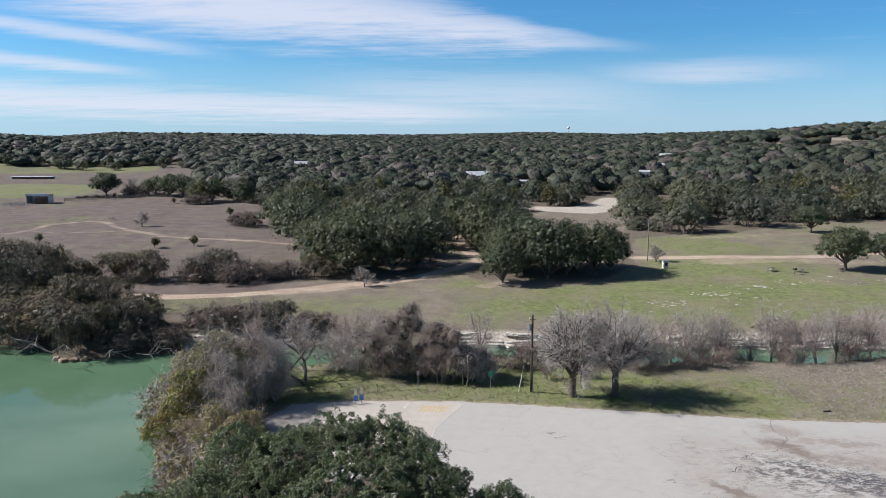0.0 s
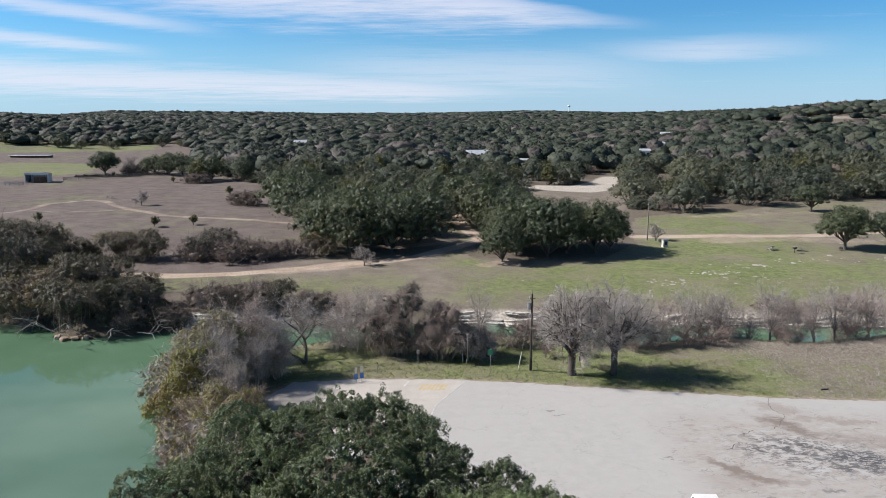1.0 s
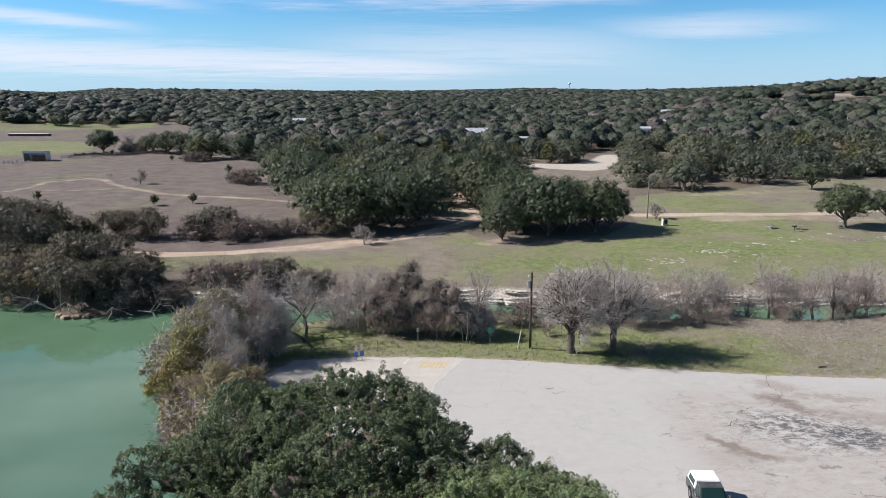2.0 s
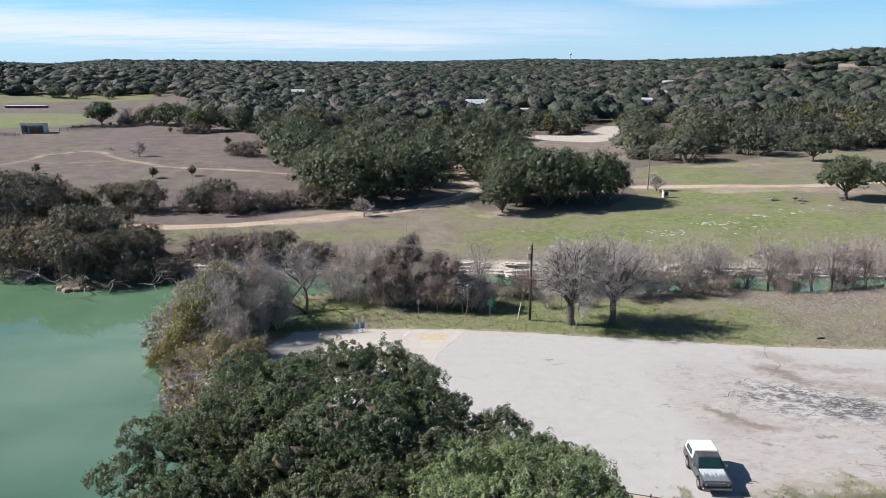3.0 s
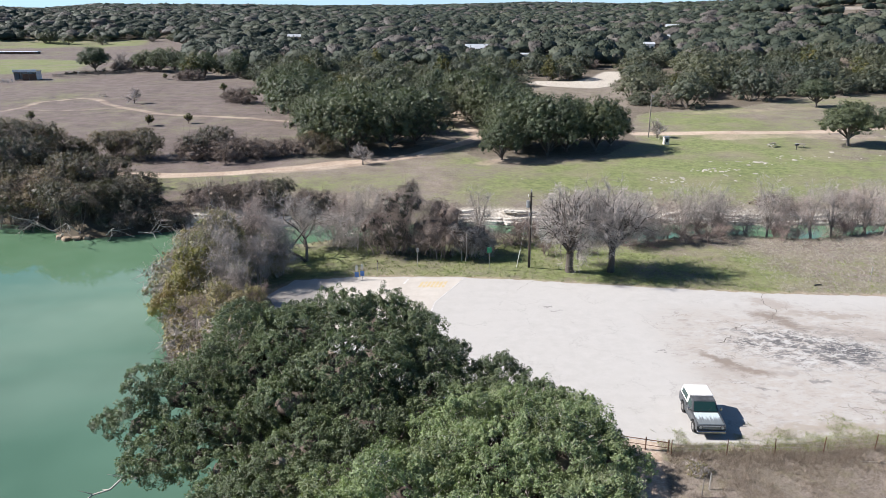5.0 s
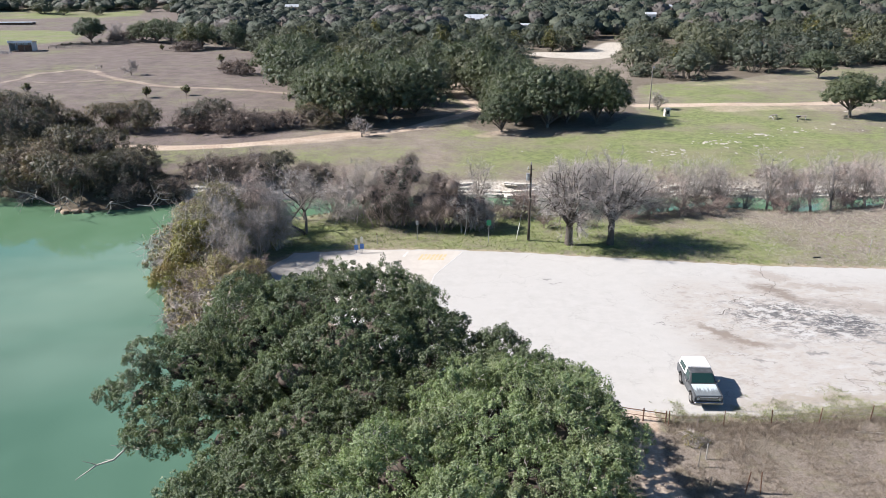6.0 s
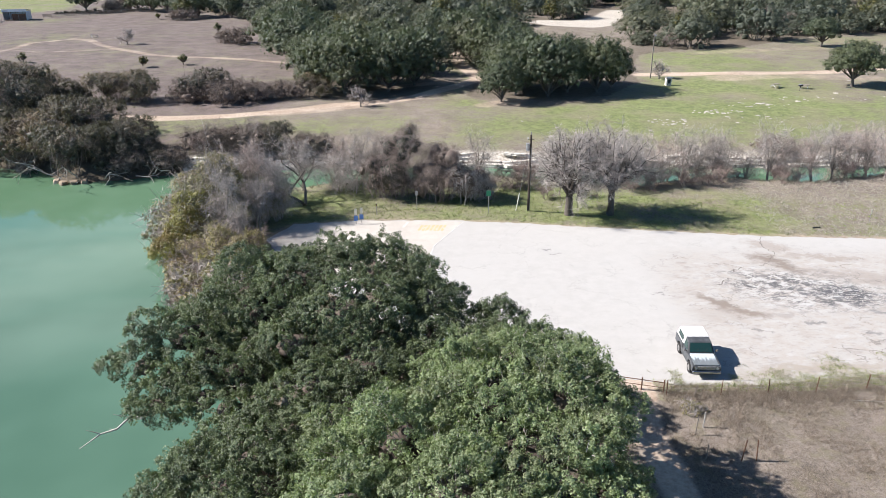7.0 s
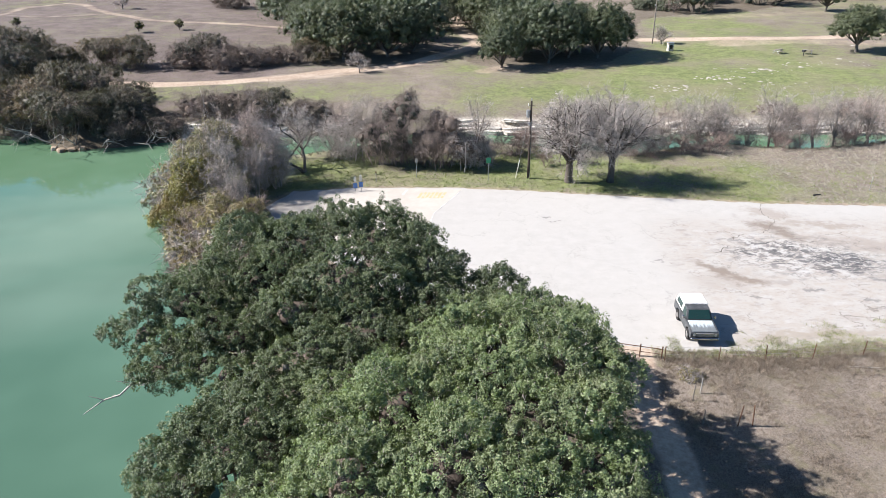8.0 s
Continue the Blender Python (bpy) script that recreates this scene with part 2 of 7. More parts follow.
# ---------------- helpers for meshes ----------------
def mesh_np(name, verts, faces, mats, kinds=None, smooth=False):
    """A mesh from arrays: verts (n,3), faces a list of arrays (m,3) or (m,4)."""
    me = bpy.data.meshes.new(name)
    verts = np.asarray(verts, np.float32)
    faces = [np.asarray(f, np.int32) for f in faces if len(f)]
    me.vertices.add(len(verts))
    me.vertices.foreach_set("co", verts.ravel())
    loops = np.concatenate([f.ravel() for f in faces])
    totals = np.concatenate([np.full(len(f), f.shape[1], np.int32) for f in faces])
    me.loops.add(len(loops))
    me.loops.foreach_set("vertex_index", loops)
    me.polygons.add(len(totals))
    me.polygons.foreach_set("loop_start", np.concatenate([[0], np.cumsum(totals)[:-1]]).astype(np.int32))
    me.polygons.foreach_set("loop_total", totals)
    if smooth:
        me.polygons.foreach_set("use_smooth", np.ones(len(totals), bool))
    for m in mats:
        me.materials.append(m)
    if kinds is not None:
        me.polygons.foreach_set("material_index", np.asarray(kinds, np.int32))
    me.update(calc_edges=True)
    return me


def part(name, bm, mat, parent, label="", m=None):
    """One bmesh as one mesh object under a thing or a part."""
    me = bpy.data.meshes.new(name)
    bm.to_mesh(me)
    bm.free()
    me.materials.append(mat)
    return hang(name, me, parent, label, m)


def hang(name, me, parent, label="", m=None):
    ob = new(name, me)
    ob.parent = parent
    if m is not None:
        ob.matrix_basis = m
    if label:
        ob["label"] = label
    return ob


def thing(name, label, category, m=None, group="", kind=""):
    ob = tagged(new(name), label, category, group, kind)
    ob.empty_display_size = 0.2
    if m is not None:
        ob.matrix_basis = m
    return ob


def box(bm, cx, cy, cz, sx, sy, sz, bevel=0.0, rot=None):
    """A bevelled box added to a bmesh."""
    m = Matrix.Translation((cx, cy, cz)) @ (rot or Matrix()) @ Matrix.Diagonal((sx, sy, sz, 1))
    vs = bmesh.ops.create_cube(bm, size=1, matrix=m)["verts"]
    if bevel:
        bmesh.ops.bevel(bm, geom=list({e for v in vs for e in v.link_edges}), offset=bevel, segments=1, affect="EDGES")
    return bm


def rod(bm, a, b, r0, r1=None, sides=8):
    a, b = Vector(a), Vector(b)
    m = Matrix.Translation((a + b) / 2) @ (b - a).to_track_quat("Z", "Y").to_matrix().to_4x4()
    bmesh.ops.create_cone(bm, cap_ends=True, segments=sides, radius1=r0, radius2=r0 if r1 is None else r1, depth=(b - a).length, matrix=m)
    return bm


# ---------------- the lie of the land ----------------
WATER_Z = -3.2
SHORE = [(400, 94), (59.4, 95), (44.6, 90.8), (34, 93.8), (22.5, 89.5), (13, 92.6), (7, 94.5), (-13.6, 92.6), (-17.5, 90), (-30, 90.5), (-35.4, 88),
         (-33, 80), (-29.4, 71), (-25.5, 61.6), (-17, 50), (-13.2, 41), (-11.6, 35), (-10.6, 29), (-9.5, 20), (-12, 0), (-18, -90), (-200, -120), (-420, 20), (-420, 115),
         (-120, 110), (-65, 105.5), (-59, 104), (-51.7, 97.5), (-45.7, 98.9), (-38.7, 101.5), (-37, 103), (-27.5, 104), (3, 104.5), (37, 103.6), (64, 103), (400, 104)]
LOT = [(-15.5, 72.4), (-8.5, 73.4), (1.2, 73.2), (7.1, 72.4), (18.5, 70.4), (31.5, 68.2), (43.9, 67.2), (80, 63.5), (160, 57), (160, 49), (60, 45.5), (42, 44.5), (30.2, 42.6),
       (26, 42.0), (21.3, 41.3), (15.7, 41.4), (13, 42), (6, 44), (-2, 48), (-8, 54), (-14, 61), (-17.5, 68)]
FIELD = [(-27, 146), (-31, 170), (-34, 186), (-45, 206), (-66, 282), (-85, 310), (-112, 338), (-146, 437), (-214, 640), (-330, 600), (-520, 640), (-520, 100), (-60, 100), (-30, 106)]
MEADOW = [(-34, 106), (300, 104), (300, 170), (170, 205), (130, 232), (105, 222), (84, 205), (66, 203), (52, 196), (44, 172), (42, 156), (30, 138), (12, 131), (5, 142), (8, 163), (8, 190), (2, 205), (-3, 190), (1, 160), (-3, 143), (-16, 135), (-27, 146)]
ROAD_CUT = [(278, 556), (330, 520), (440, 510), (500, 600), (420, 690), (346, 722)]
CUT_STRIP = [(325, 676), (400, 640), (480, 570), (500, 600), (420, 690), (335, 722)]
SMALL_CUT = [(229, 590), (272, 584), (332, 712), (284, 740)]
# stretches of bare limestone along the far bank: from x, to x, how much
LEDGES = ((-37.5, -25, 1.0), (-19, -13, 0.5), (0.5, 17.5, 1.1), (17.5, 34, 0.75), (34, 47, 1.1), (47, 80, 0.95))
GAP = [(20, 160), (38, 160), (62, 242), (68, 264), (30, 264)]
GRAVEL = [(32, 278), (38, 268), (45, 264), (53, 262), (60, 268), (67, 288), (78, 322), (71, 326), (60, 298), (49, 284), (37, 288)]


def line_dist(x, y, pts, closed=False):
    """Distance from points to a line of straight pieces."""
    p = np.array(pts, float)
    q = np.roll(p, -1, 0) if closed else p[1:]
    d = np.full(np.shape(x), 1e9)
    for (ax, ay), (bx, by) in zip(p, q):
        ux, uy = bx - ax, by - ay
        k = np.clip(((x - ax) * ux + (y - ay) * uy) / (ux * ux + uy * uy + 1e-9), 0, 1)
        d = np.minimum(d, np.hypot(x - ax - k * ux, y - ay - k * uy))
    return d


def inside(x, y, poly):
    p = np.array(poly, float)
    c = np.zeros(np.shape(x), bool)
    for (ax, ay), (bx, by) in zip(p, np.roll(p, -1, 0)):
        hit = ((ay > y) != (by > y)) & (x < (bx - ax) * (y - ay) / ((by - ay) or 1e-9) + ax)
        c ^= hit
    return c


def signed(x, y, poly):
    d = line_dist(x, y, poly, True)
    return np.where(inside(x, y, poly), -d, d)


def ease(v, lo, hi):
    k = np.clip((v - lo) / (hi - lo), 0, 1)
    return k * k * (3 - 2 * k)


def ripple(x, y, size, seed=0.0):
    """Smooth unevenness from a few crossed waves, about -1 to 1."""
    s = np.zeros(np.shape(x))
    for i, (a, f) in enumerate(((0.3, 1.0), (1.7, 1.37), (2.9, 0.81), (4.4, 1.9), (5.6, 2.6))):
        s = s + np.sin((x * math.cos(a + seed) + y * math.sin(a + seed)) * 6.2832 * f / size + i * 2.1 + seed * 3) / (1 + 0.4 * i)
    return s / 2.6


FAR_R = [0, 112, 300, 450, 650, 900, 1300, 2000, 3000, 4200]
FAR_AZ = [-180, -60, -31, -27, -24, -18, -10, -2, 6, 11, 17, 22, 27, 31, 60, 180]
FAR_Z = {
    -180: (0, 0, 0, 0, 0, 5, 10, 15, 15, 15), -60: (0, 0, 1, 1, 2, 24, 30, 32, 35, 36),
    -31: (0, 0, 1, 1, 2, 24, 24, 26, 28, 28), -27: (0, 0, 1, 1, 2, 20, 21, 23, 24, 24), -24: (0, 0, 1, 1, 2, 19, 26, 35, 37, 40), -18: (0, 0, 1, 2, 5, 14, 25, 32, 36, 40),
    -10: (0, 0, 1, 3, 6, 12, 19, 28, 34, 40), -2: (0, 0, 1, 3, 6, 11, 18, 27, 35, 40), 6: (0, 0, 1, 3, 6, 11, 18, 27, 38, 58),
    11: (0, 0, 1, 3, 7, 12, 20, 29, 36, 52), 17: (0, 0, 1, 4, 9, 17, 26, 32, 36, 40), 22: (0, 0, 2, 6, 17, 25, 31, 34, 36, 40),
    27: (0, 0, 2, 8, 20, 33, 36, 38, 38, 38), 31: (0, 0, 2, 9, 21, 36, 39, 40, 38, 38), 60: (0, 0, 2, 9, 23, 44, 46, 44, 40, 40), 180: (0, 0, 0, 0, 0, 5, 10, 15, 15, 15)}


def land(x, y):
    """Height of the ground."""
    x, y = np.asarray(x, float), np.asarray(y, float)
    r, a = np.hypot(x, y), np.degrees(np.arctan2(x, y))
    cols = np.array([FAR_Z[k] for k in FAR_AZ], float)
    i = np.clip(np.searchsorted(FAR_AZ, a) - 1, 0, len(FAR_AZ) - 2)
    az = np.array(FAR_AZ, float)
    k = (a - az[i]) / (az[i + 1] - az[i])
    j = np.clip(np.searchsorted(FAR_R, r) - 1, 0, len(FAR_R) - 2)
    fr = np.array(FAR_R, float)
    q = np.clip((r - fr[j]) / (fr[j + 1] - fr[j]), 0, 1)
    far = (cols[i, j] * (1 - k) + cols[i + 1, j] * k) * (1 - q) + (cols[i, j + 1] * (1 - k) + cols[i + 1, j + 1] * k) * q
    far = far + ease(r, 500, 1200) * 2.5 * ripple(x, y, 520)
    north = ease(y, 98, 104)
    base = far + north * (-1.3 * (1 - ease(y, 106, 126))) + 0.25 * ripple(x, y, 34) * ease(y, 104, 130)
    lot = signed(x, y, LOT)
    base = np.where(y < 104, base + (0.1 * ripple(x, y, 13) - 0.02) * ease(lot, 0.4, 3.0) + 0.005 + 0.05 * ease(lot, -0.1, 0.25) * (1 - ease(lot, 0.8, 3.0)), base)
    s = signed(x, y, SHORE)
    rise = np.where(y > 99, 2.2 * ease(s, 0.2, 4.2) + 0.1 * np.maximum(s, 0), 3.2 * ease(s, -0.3, 5.0) + 0.35 * ease(s, 3.5, 9.0))
    rise = np.where((x < -39) & (y > 90), 2.9 * ease(s, -0.3, 6.0) + 0.08 * np.maximum(s, 0), rise)
    bank = WATER_Z + np.where(s > 0, rise + 0.1 * ripple(x, y, 5), np.maximum(-1.6, 0.35 * s))
    return np.minimum(base, bank)


def cover_at(x, y):
    """How green, bare and littered the ground is."""
    lot, shore = signed(x, y, LOT), signed(x, y, SHORE)
    green = np.zeros(np.shape(x))
    green = np.maximum(green, 0.95 * ease(lot, -1, 0.5) * (1 - 0.8 * ease(lot, 11.0, 18.0)) * (0.8 + 0.3 * ripple(x, y, 7, 4)) * ease(y, 60, 66) * (0.35 + 0.65 * (1 - ease(x, 32, 41))))
    meadow = -signed(x, y, MEADOW)
    sides = ease(x, -8, 10) * (0.86 - 0.4 * ease(x, 58, 90)) - 0.25 * ease(ripple(x, y, 26, 1), 0.1, 0.8)
    green = np.maximum(green, ease(meadow, -4, 5) * sides * (1 - 0.12 * ease(y, 150, 172)) * (0.55 + 0.45 * ease(y, 108, 118)))
    green = np.maximum(green, 0.5 * ease(y, 112, 118) * (1 - ease(y, 122, 134)) * ease(x, -75, -60) * (1 - ease(x, -8, 8)))
    green = np.maximum(green, 0.78 * ease(-signed(x, y, [(-420, 300), (-178, 330), (-168, 352), (-185, 410), (-220, 430), (-420, 430)]), -3, 6))
    green = np.maximum(green, 0.75 * ease(-signed(x, y, [(-520, 500), (-215, 560), (-240, 640), (-520, 640)]), -5, 12))
    green = np.maximum(green, 0.42 * ease(-signed(x, y, [(12, 40), (70, 43), (70, 46), (20, 42)]), -1.5, 0.5))
    dirt = np.zeros(np.shape(x))
    for pts, half, much in (
            ([(-62, 126), (-47, 124.5), (-36, 125.5), (-27, 129), (-19.5, 135), (-11, 138), (-4.8, 141), (2, 150), (8.5, 162), (5, 180), (3, 204)], 1.6, 0.95),
            ([(-29, 128), (-22, 131), (-16, 134.5)], 2.6, 0.6),
            ([(-150, 190), (-121, 205), (-120.8, 212), (-122.4, 227), (-114.3, 236.5), (-107.5, 233), (-99, 221), (-90.8, 211.8), (-75.2, 200.6), (-50.7, 191.3), (-34.2, 184.9), (-22, 182)], 1.3, 0.5),
            ([(-120.8, 212), (-110.5, 207), (-100, 208), (-90.5, 211)], 1.2, 0.38),
            ([(45, 166), (52, 165.5), (65, 163), (86, 165), (102, 167.5), (150, 172)], 2.0, 0.95),
            ([(60, 158), (75, 160), (90, 157)], 3.5, 0.45),
            ([(13.4, 43), (12.6, 39), (12.2, 36), (12.6, 33), (12.6, 31), (12.3, 27), (11.5, 22), (8, 15)], 0.85, 1.0),
            ([(8, 133), (14, 138)], 2.0, 0.5),
            ([(-10, 152), (0, 157)], 2.0, 0.5),
            ([(68, 196), (90, 200), (120, 205)], 3.0, 0.35)):
        dirt = np.maximum(dirt, much * (1 - ease(line_dist(x, y, pts), half * 0.6, half * 1.7)))
    dirt = np.maximum(dirt, 0.32 * ease(-signed(x, y, [(-16, 108), (10, 108), (10, 126), (-4, 134)]), -3, 3) * ease(ripple(x, y, 21, 2), 0.2, 0.8))
    stone = np.zeros(np.shape(x))
    for poly, much in ((CUT_STRIP, 0.42), (SMALL_CUT, 0.4), (GRAVEL, 1.0)):
        stone = np.maximum(stone, much * ease(-signed(x, y, poly), -3, 2))
    for x0, x1, much in LEDGES:
        stone = np.maximum(stone, min(1.0, much) * (1 - ease(shore, 1.8, 4.2)) * ease(y, 98, 100) * ease(x, x0 - 1, x0 + 1) * (1 - ease(x, x1 - 1, x1 + 1)))
    dirt = np.maximum(dirt, 0.5 * (1 - ease(np.abs(lot), 0.2, 1.2)))
    litter = 0.75 * (1 - ease(shore, 0.8, 3.4)) * (1 - ease(y, 104, 105))
    litter = np.maximum(litter, 0.8 * (1 - ease(line_dist(x, y, [(-12, 26), (-8, 40), (-14, 52), (0, 28), (5, 38)]), 5, 9)))
    litter = np.maximum(litter, np.where(inside(x, y, FIELD) | inside(x, y, MEADOW) | inside(x, y, GAP), 0, 0.55 * ease(y, 134, 142)))
    litter = np.maximum(litter, 0.85 * (1 - ease(shore, 5.0, 13.0)) * (1 - ease(x, -41, -36)) * ease(y, 90, 96))
    return green, dirt, litter, stone, ease(-signed(x, y, FIELD), -3, 4)


def build_ground():
    # a fan of cells, fine where the place is, wide towards the horizon
    az = np.radians(np.concatenate([np.linspace(-180, -60, 25)[:-1], np.linspace(-60, -36, 25)[:-1], np.linspace(-36, 36, 331), np.linspace(36, 60, 25)[1:], np.linspace(60, 180, 25)[1:]]))
    down = np.radians(np.concatenate([np.linspace(80, 46, 30)[:-1], np.linspace(46, 12, 185)[:-1], np.linspace(12, 5, 150)[:-1], np.linspace(5, 2.2, 36)[:-1], np.linspace(2.2, 0.36, 40)]))
    rad = 27.0 / np.tan(down)
    rad = np.concatenate([[0.0], rad, [5000.0]])
    A, R = np.meshgrid(az, rad)
    X, Y = R * np.sin(A) + 0.37, R * np.cos(A) + 0.21
    Z = land(X, Y)
    rows, cols = X.shape
    V = np.stack([X, Y, Z], -1).reshape(-1, 3)
    i = np.arange(rows * cols).reshape(rows, cols)
    Q = np.stack([i[:-1, :-1], i[:-1, 1:], i[1:, 1:], i[1:, :-1]], -1).reshape(-1, 4)
    me = mesh_np("ground", V, [Q[:, ::-1]], [GROUND], smooth=True)
    g, d, l, st, gz = cover_at(V[:, 0], V[:, 1])
    for key, val in (("green", g), ("dirt", d), ("litter", l), ("stone", st), ("grazed", gz)):
        me.attributes.new(key, "FLOAT", "POINT").data.foreach_set("value", val.astype(np.float32))
    tagged(new("ground", me), "dry winter grassland with green patches, tracks and wooded hills", "ground", kind="structure")


build_ground()

# still water of the pool and the creek
bm = bmesh.new()
for x0, x1, y0, y1 in ((-460, 460, -140, 120),):
    vs = [bm.verts.new(p) for p in ((x0, y0, WATER_Z), (x1, y0, WATER_Z), (x1, y1, WATER_Z), (x0, y1, WATER_Z))]
    bm.faces.new(vs)
me = bpy.data.meshes.new("water")
bm.to_mesh(me)
bm.free()
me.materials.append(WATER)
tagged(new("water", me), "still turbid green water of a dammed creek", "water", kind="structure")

# ---------------- car park ----------------
PAVE, n = material("worn_pale_pavement", 0.9, 0.2)
px, py, pz = n.add("ShaderNodeSeparateXYZ", {0: n.pos}).outputs
grit = n.noise(n.pos, 14.0, 6.0, 0.75)
mid = n.noise(n.pos, 0.9, 6.0, 0.65)
wide = n.noise(n.pos, 0.13, 4.0, 0.55)
worn = n.noise(n.stretch(n.pos, 0.8, 1.9, 1.0, -0.3), 1.7, 8.0, 0.72)

bend = n.add("ShaderNodeTexNoise", {"Vector": n.pos, "Scale": 0.55, "Detail": 7.0, "Roughness": 0.68}).outputs[1]
bx, by, bz = n.add("ShaderNodeSeparateColor", {0: bend}).outputs
wx2, wy2 = n.math("MULTIPLY_ADD", n.math("SUBTRACT", bx, 0.5), 4.5, px), n.math("MULTIPLY_ADD", n.math("SUBTRACT", by, 0.5), 4.5, py)


def oval(cx, cy, rx, ry, turn=0.0, raw=0.4, lo=1.5, hi=0.4):
    """A stain with a ragged outline."""
    dx, dy = n.math("SUBTRACT", wx2, cx), n.math("SUBTRACT", wy2, cy)
    c, s = math.cos(turn), math.sin(turn)
    u = n.math("DIVIDE", n.math("ADD", n.math("MULTIPLY", dx, c), n.math("MULTIPLY", dy, s)), rx)
    v = n.math("DIVIDE", n.math("SUBTRACT", n.math("MULTIPLY", dy, c), n.math("MULTIPLY", dx, s)), ry)
    d = n.math("SQRT", n.math("ADD", n.math("MULTIPLY", u, u), n.math("MULTIPLY", v, v)))
    d = n.math("ADD", d, n.math("MULTIPLY", n.math("SUBTRACT", mid, 0.5), raw * 3))
    return n.band(d, lo, hi)


pave = n.mix(n.band(n.math("ADD", n.math("MULTIPLY", grit, 0.4), n.math("MULTIPLY", mid, 0.6)), 0.34, 0.66), (0.41, 0.394, 0.368), (0.46, 0.444, 0.417))
pave = n.mix(n.band(wide, 0.38, 0.68, 0.0, 0.7), pave, n.mix(grit, (0.425, 0.409, 0.382), (0.475, 0.459, 0.431)))
# wheel-worn, earthy end of the lot
soil = n.math("MULTIPLY", n.band(n.math("ADD", px, n.math("MULTIPLY", wide, 6.0)), 20.0, 25.0), n.band(n.math("ADD", py, n.math("MULTIPLY", wide, 5.0)), 68.5, 64.0))
pave = n.mix(n.math("MULTIPLY", soil, n.band(mid, 0.4, 0.62, 0.3, 0.85)), pave, (0.385, 0.348, 0.308))
for cx, cy, rx, ry, turn, col, much in (
        (22.6, 51.8, 2.6, 1.6, 0.2, (0.33, 0.295, 0.26), 0.5), (22.4, 53.5, 2.2, 0.6, -0.75, (0.22, 0.182, 0.15), 0.9), (24.2, 51.6, 1.8, 0.55, -0.2, (0.23, 0.19, 0.157), 0.9),
        (30.6, 61.6, 3.0, 1.0, -0.9, (0.22, 0.182, 0.15), 0.9), (35.5, 62.6, 3.6, 0.6, -0.1, (0.29, 0.25, 0.21), 0.7), (31.5, 65.5, 2.4, 1.0, -0.6, (0.3, 0.255, 0.215), 0.6),
        (37, 58, 5, 1.4, -0.3, (0.29, 0.25, 0.215), 0.6), (38.5, 51.5, 4.5, 1.0, -0.2, (0.28, 0.25, 0.22), 0.5), (26, 43.4, 6.5, 0.7, 0.1, (0.3, 0.255, 0.2), 0.6)):
    pave = n.mix(n.math("MULTIPLY", oval(cx, cy, rx, ry, turn), much), pave, col)
pave = n.mix(n.math("MULTIPLY", n.math("MULTIPLY", soil, n.band(worn, 0.52, 0.66)), 0.35), pave, (0.23, 0.215, 0.205))
blot = n.noise(n.stretch(n.pos, 0.7, 1.5, 1.0, -0.25), 0.55, 5.0, 0.65)
pave = n.mix(n.math("MULTIPLY", soil, n.band(blot, 0.55, 0.66, 0.0, 0.45)), pave, (0.25, 0.225, 0.205))
pave = n.mix(n.math("MULTIPLY", soil, n.band(blot, 0.44, 0.34, 0.0, 0.5)), pave, (0.47, 0.463, 0.447))
pave = n.mix(n.band(n.noise(n.stretch(n.pos, 1.0, 2.5, 1.0, 0.2), 1.7, 6.0, 0.7), 0.6, 0.72, 0.0, 0.35), pave, (0.3, 0.28, 0.26))
# tarry remains of the old surface
flake = n.noise(n.stretch(n.pos, 0.85, 1.3, 1.0, -0.35), 1.2, 9.0, 0.7)
ridge = n.math("ABSOLUTE", n.math("SUBTRACT", n.noise(n.stretch(n.pos, 0.8, 1.7, 1.0, -0.5), 1.1, 6.0, 0.6), 0.5))
old = oval(30.4, 55.9, 6.4, 3.9, -0.28, 0.5, 1.35, 0.5)
pave = n.mix(n.math("MULTIPLY", old, n.band(flake, 0.5, 0.4, 0.0, 0.6)), pave, (0.5, 0.495, 0.48))
tar = n.math("MULTIPLY", old, n.math("MULTIPLY", n.band(flake, 0.465, 0.53), n.band(ridge, 0.01, 0.045)))
pave = n.mix(n.math("MULTIPLY", tar, 0.78), pave, n.mix(grit, (0.06, 0.06, 0.065), (0.16, 0.16, 0.165)))
solid = n.math("MULTIPLY", oval(33.6, 54.9, 2.6, 1.6, -0.3, 0.5), n.math("MULTIPLY", n.band(flake, 0.38, 0.46, 0.1, 0.95), n.band(ridge, 0.008, 0.03)))
pave = n.mix(solid, pave, n.mix(grit, (0.06, 0.06, 0.065), (0.13, 0.13, 0.135)))
for cx, cy, rx, ry in ((28.4, 56.6, 1.4, 0.4), (30.4, 57.5, 1.1, 0.4), (26.2, 56.6, 1.3, 0.25), (31.4, 53.6, 1.3, 0.35), (28.0, 58.4, 1.6, 0.25)):
    pave = n.mix(n.math("MULTIPLY", oval(cx, cy, rx, ry, -0.3, 0.5), n.band(flake, 0.42, 0.5, 0.0, 0.85)), pave, (0.1, 0.098, 0.1))
for cx, cy, rx, ry in ((34.8, 51.6, 1.0, 0.3), (28.6, 49.6, 0.55, 0.25), (31.9, 48.3, 0.5, 0.35), (24.9, 55.4, 0.5, 0.2), (18.1, 55.0, 0.6, 0.16), (9.9, 65.0, 0.55, 0.2), (10.9, 64.2, 0.4, 0.16), (24, 49.0, 0.8, 0.2), (36.6, 49.4, 0.5, 0.3)):
    pave = n.mix(n.math("MULTIPLY", oval(cx, cy, rx, ry, -0.25, 0.5), 0.7), pave, (0.17, 0.165, 0.16))
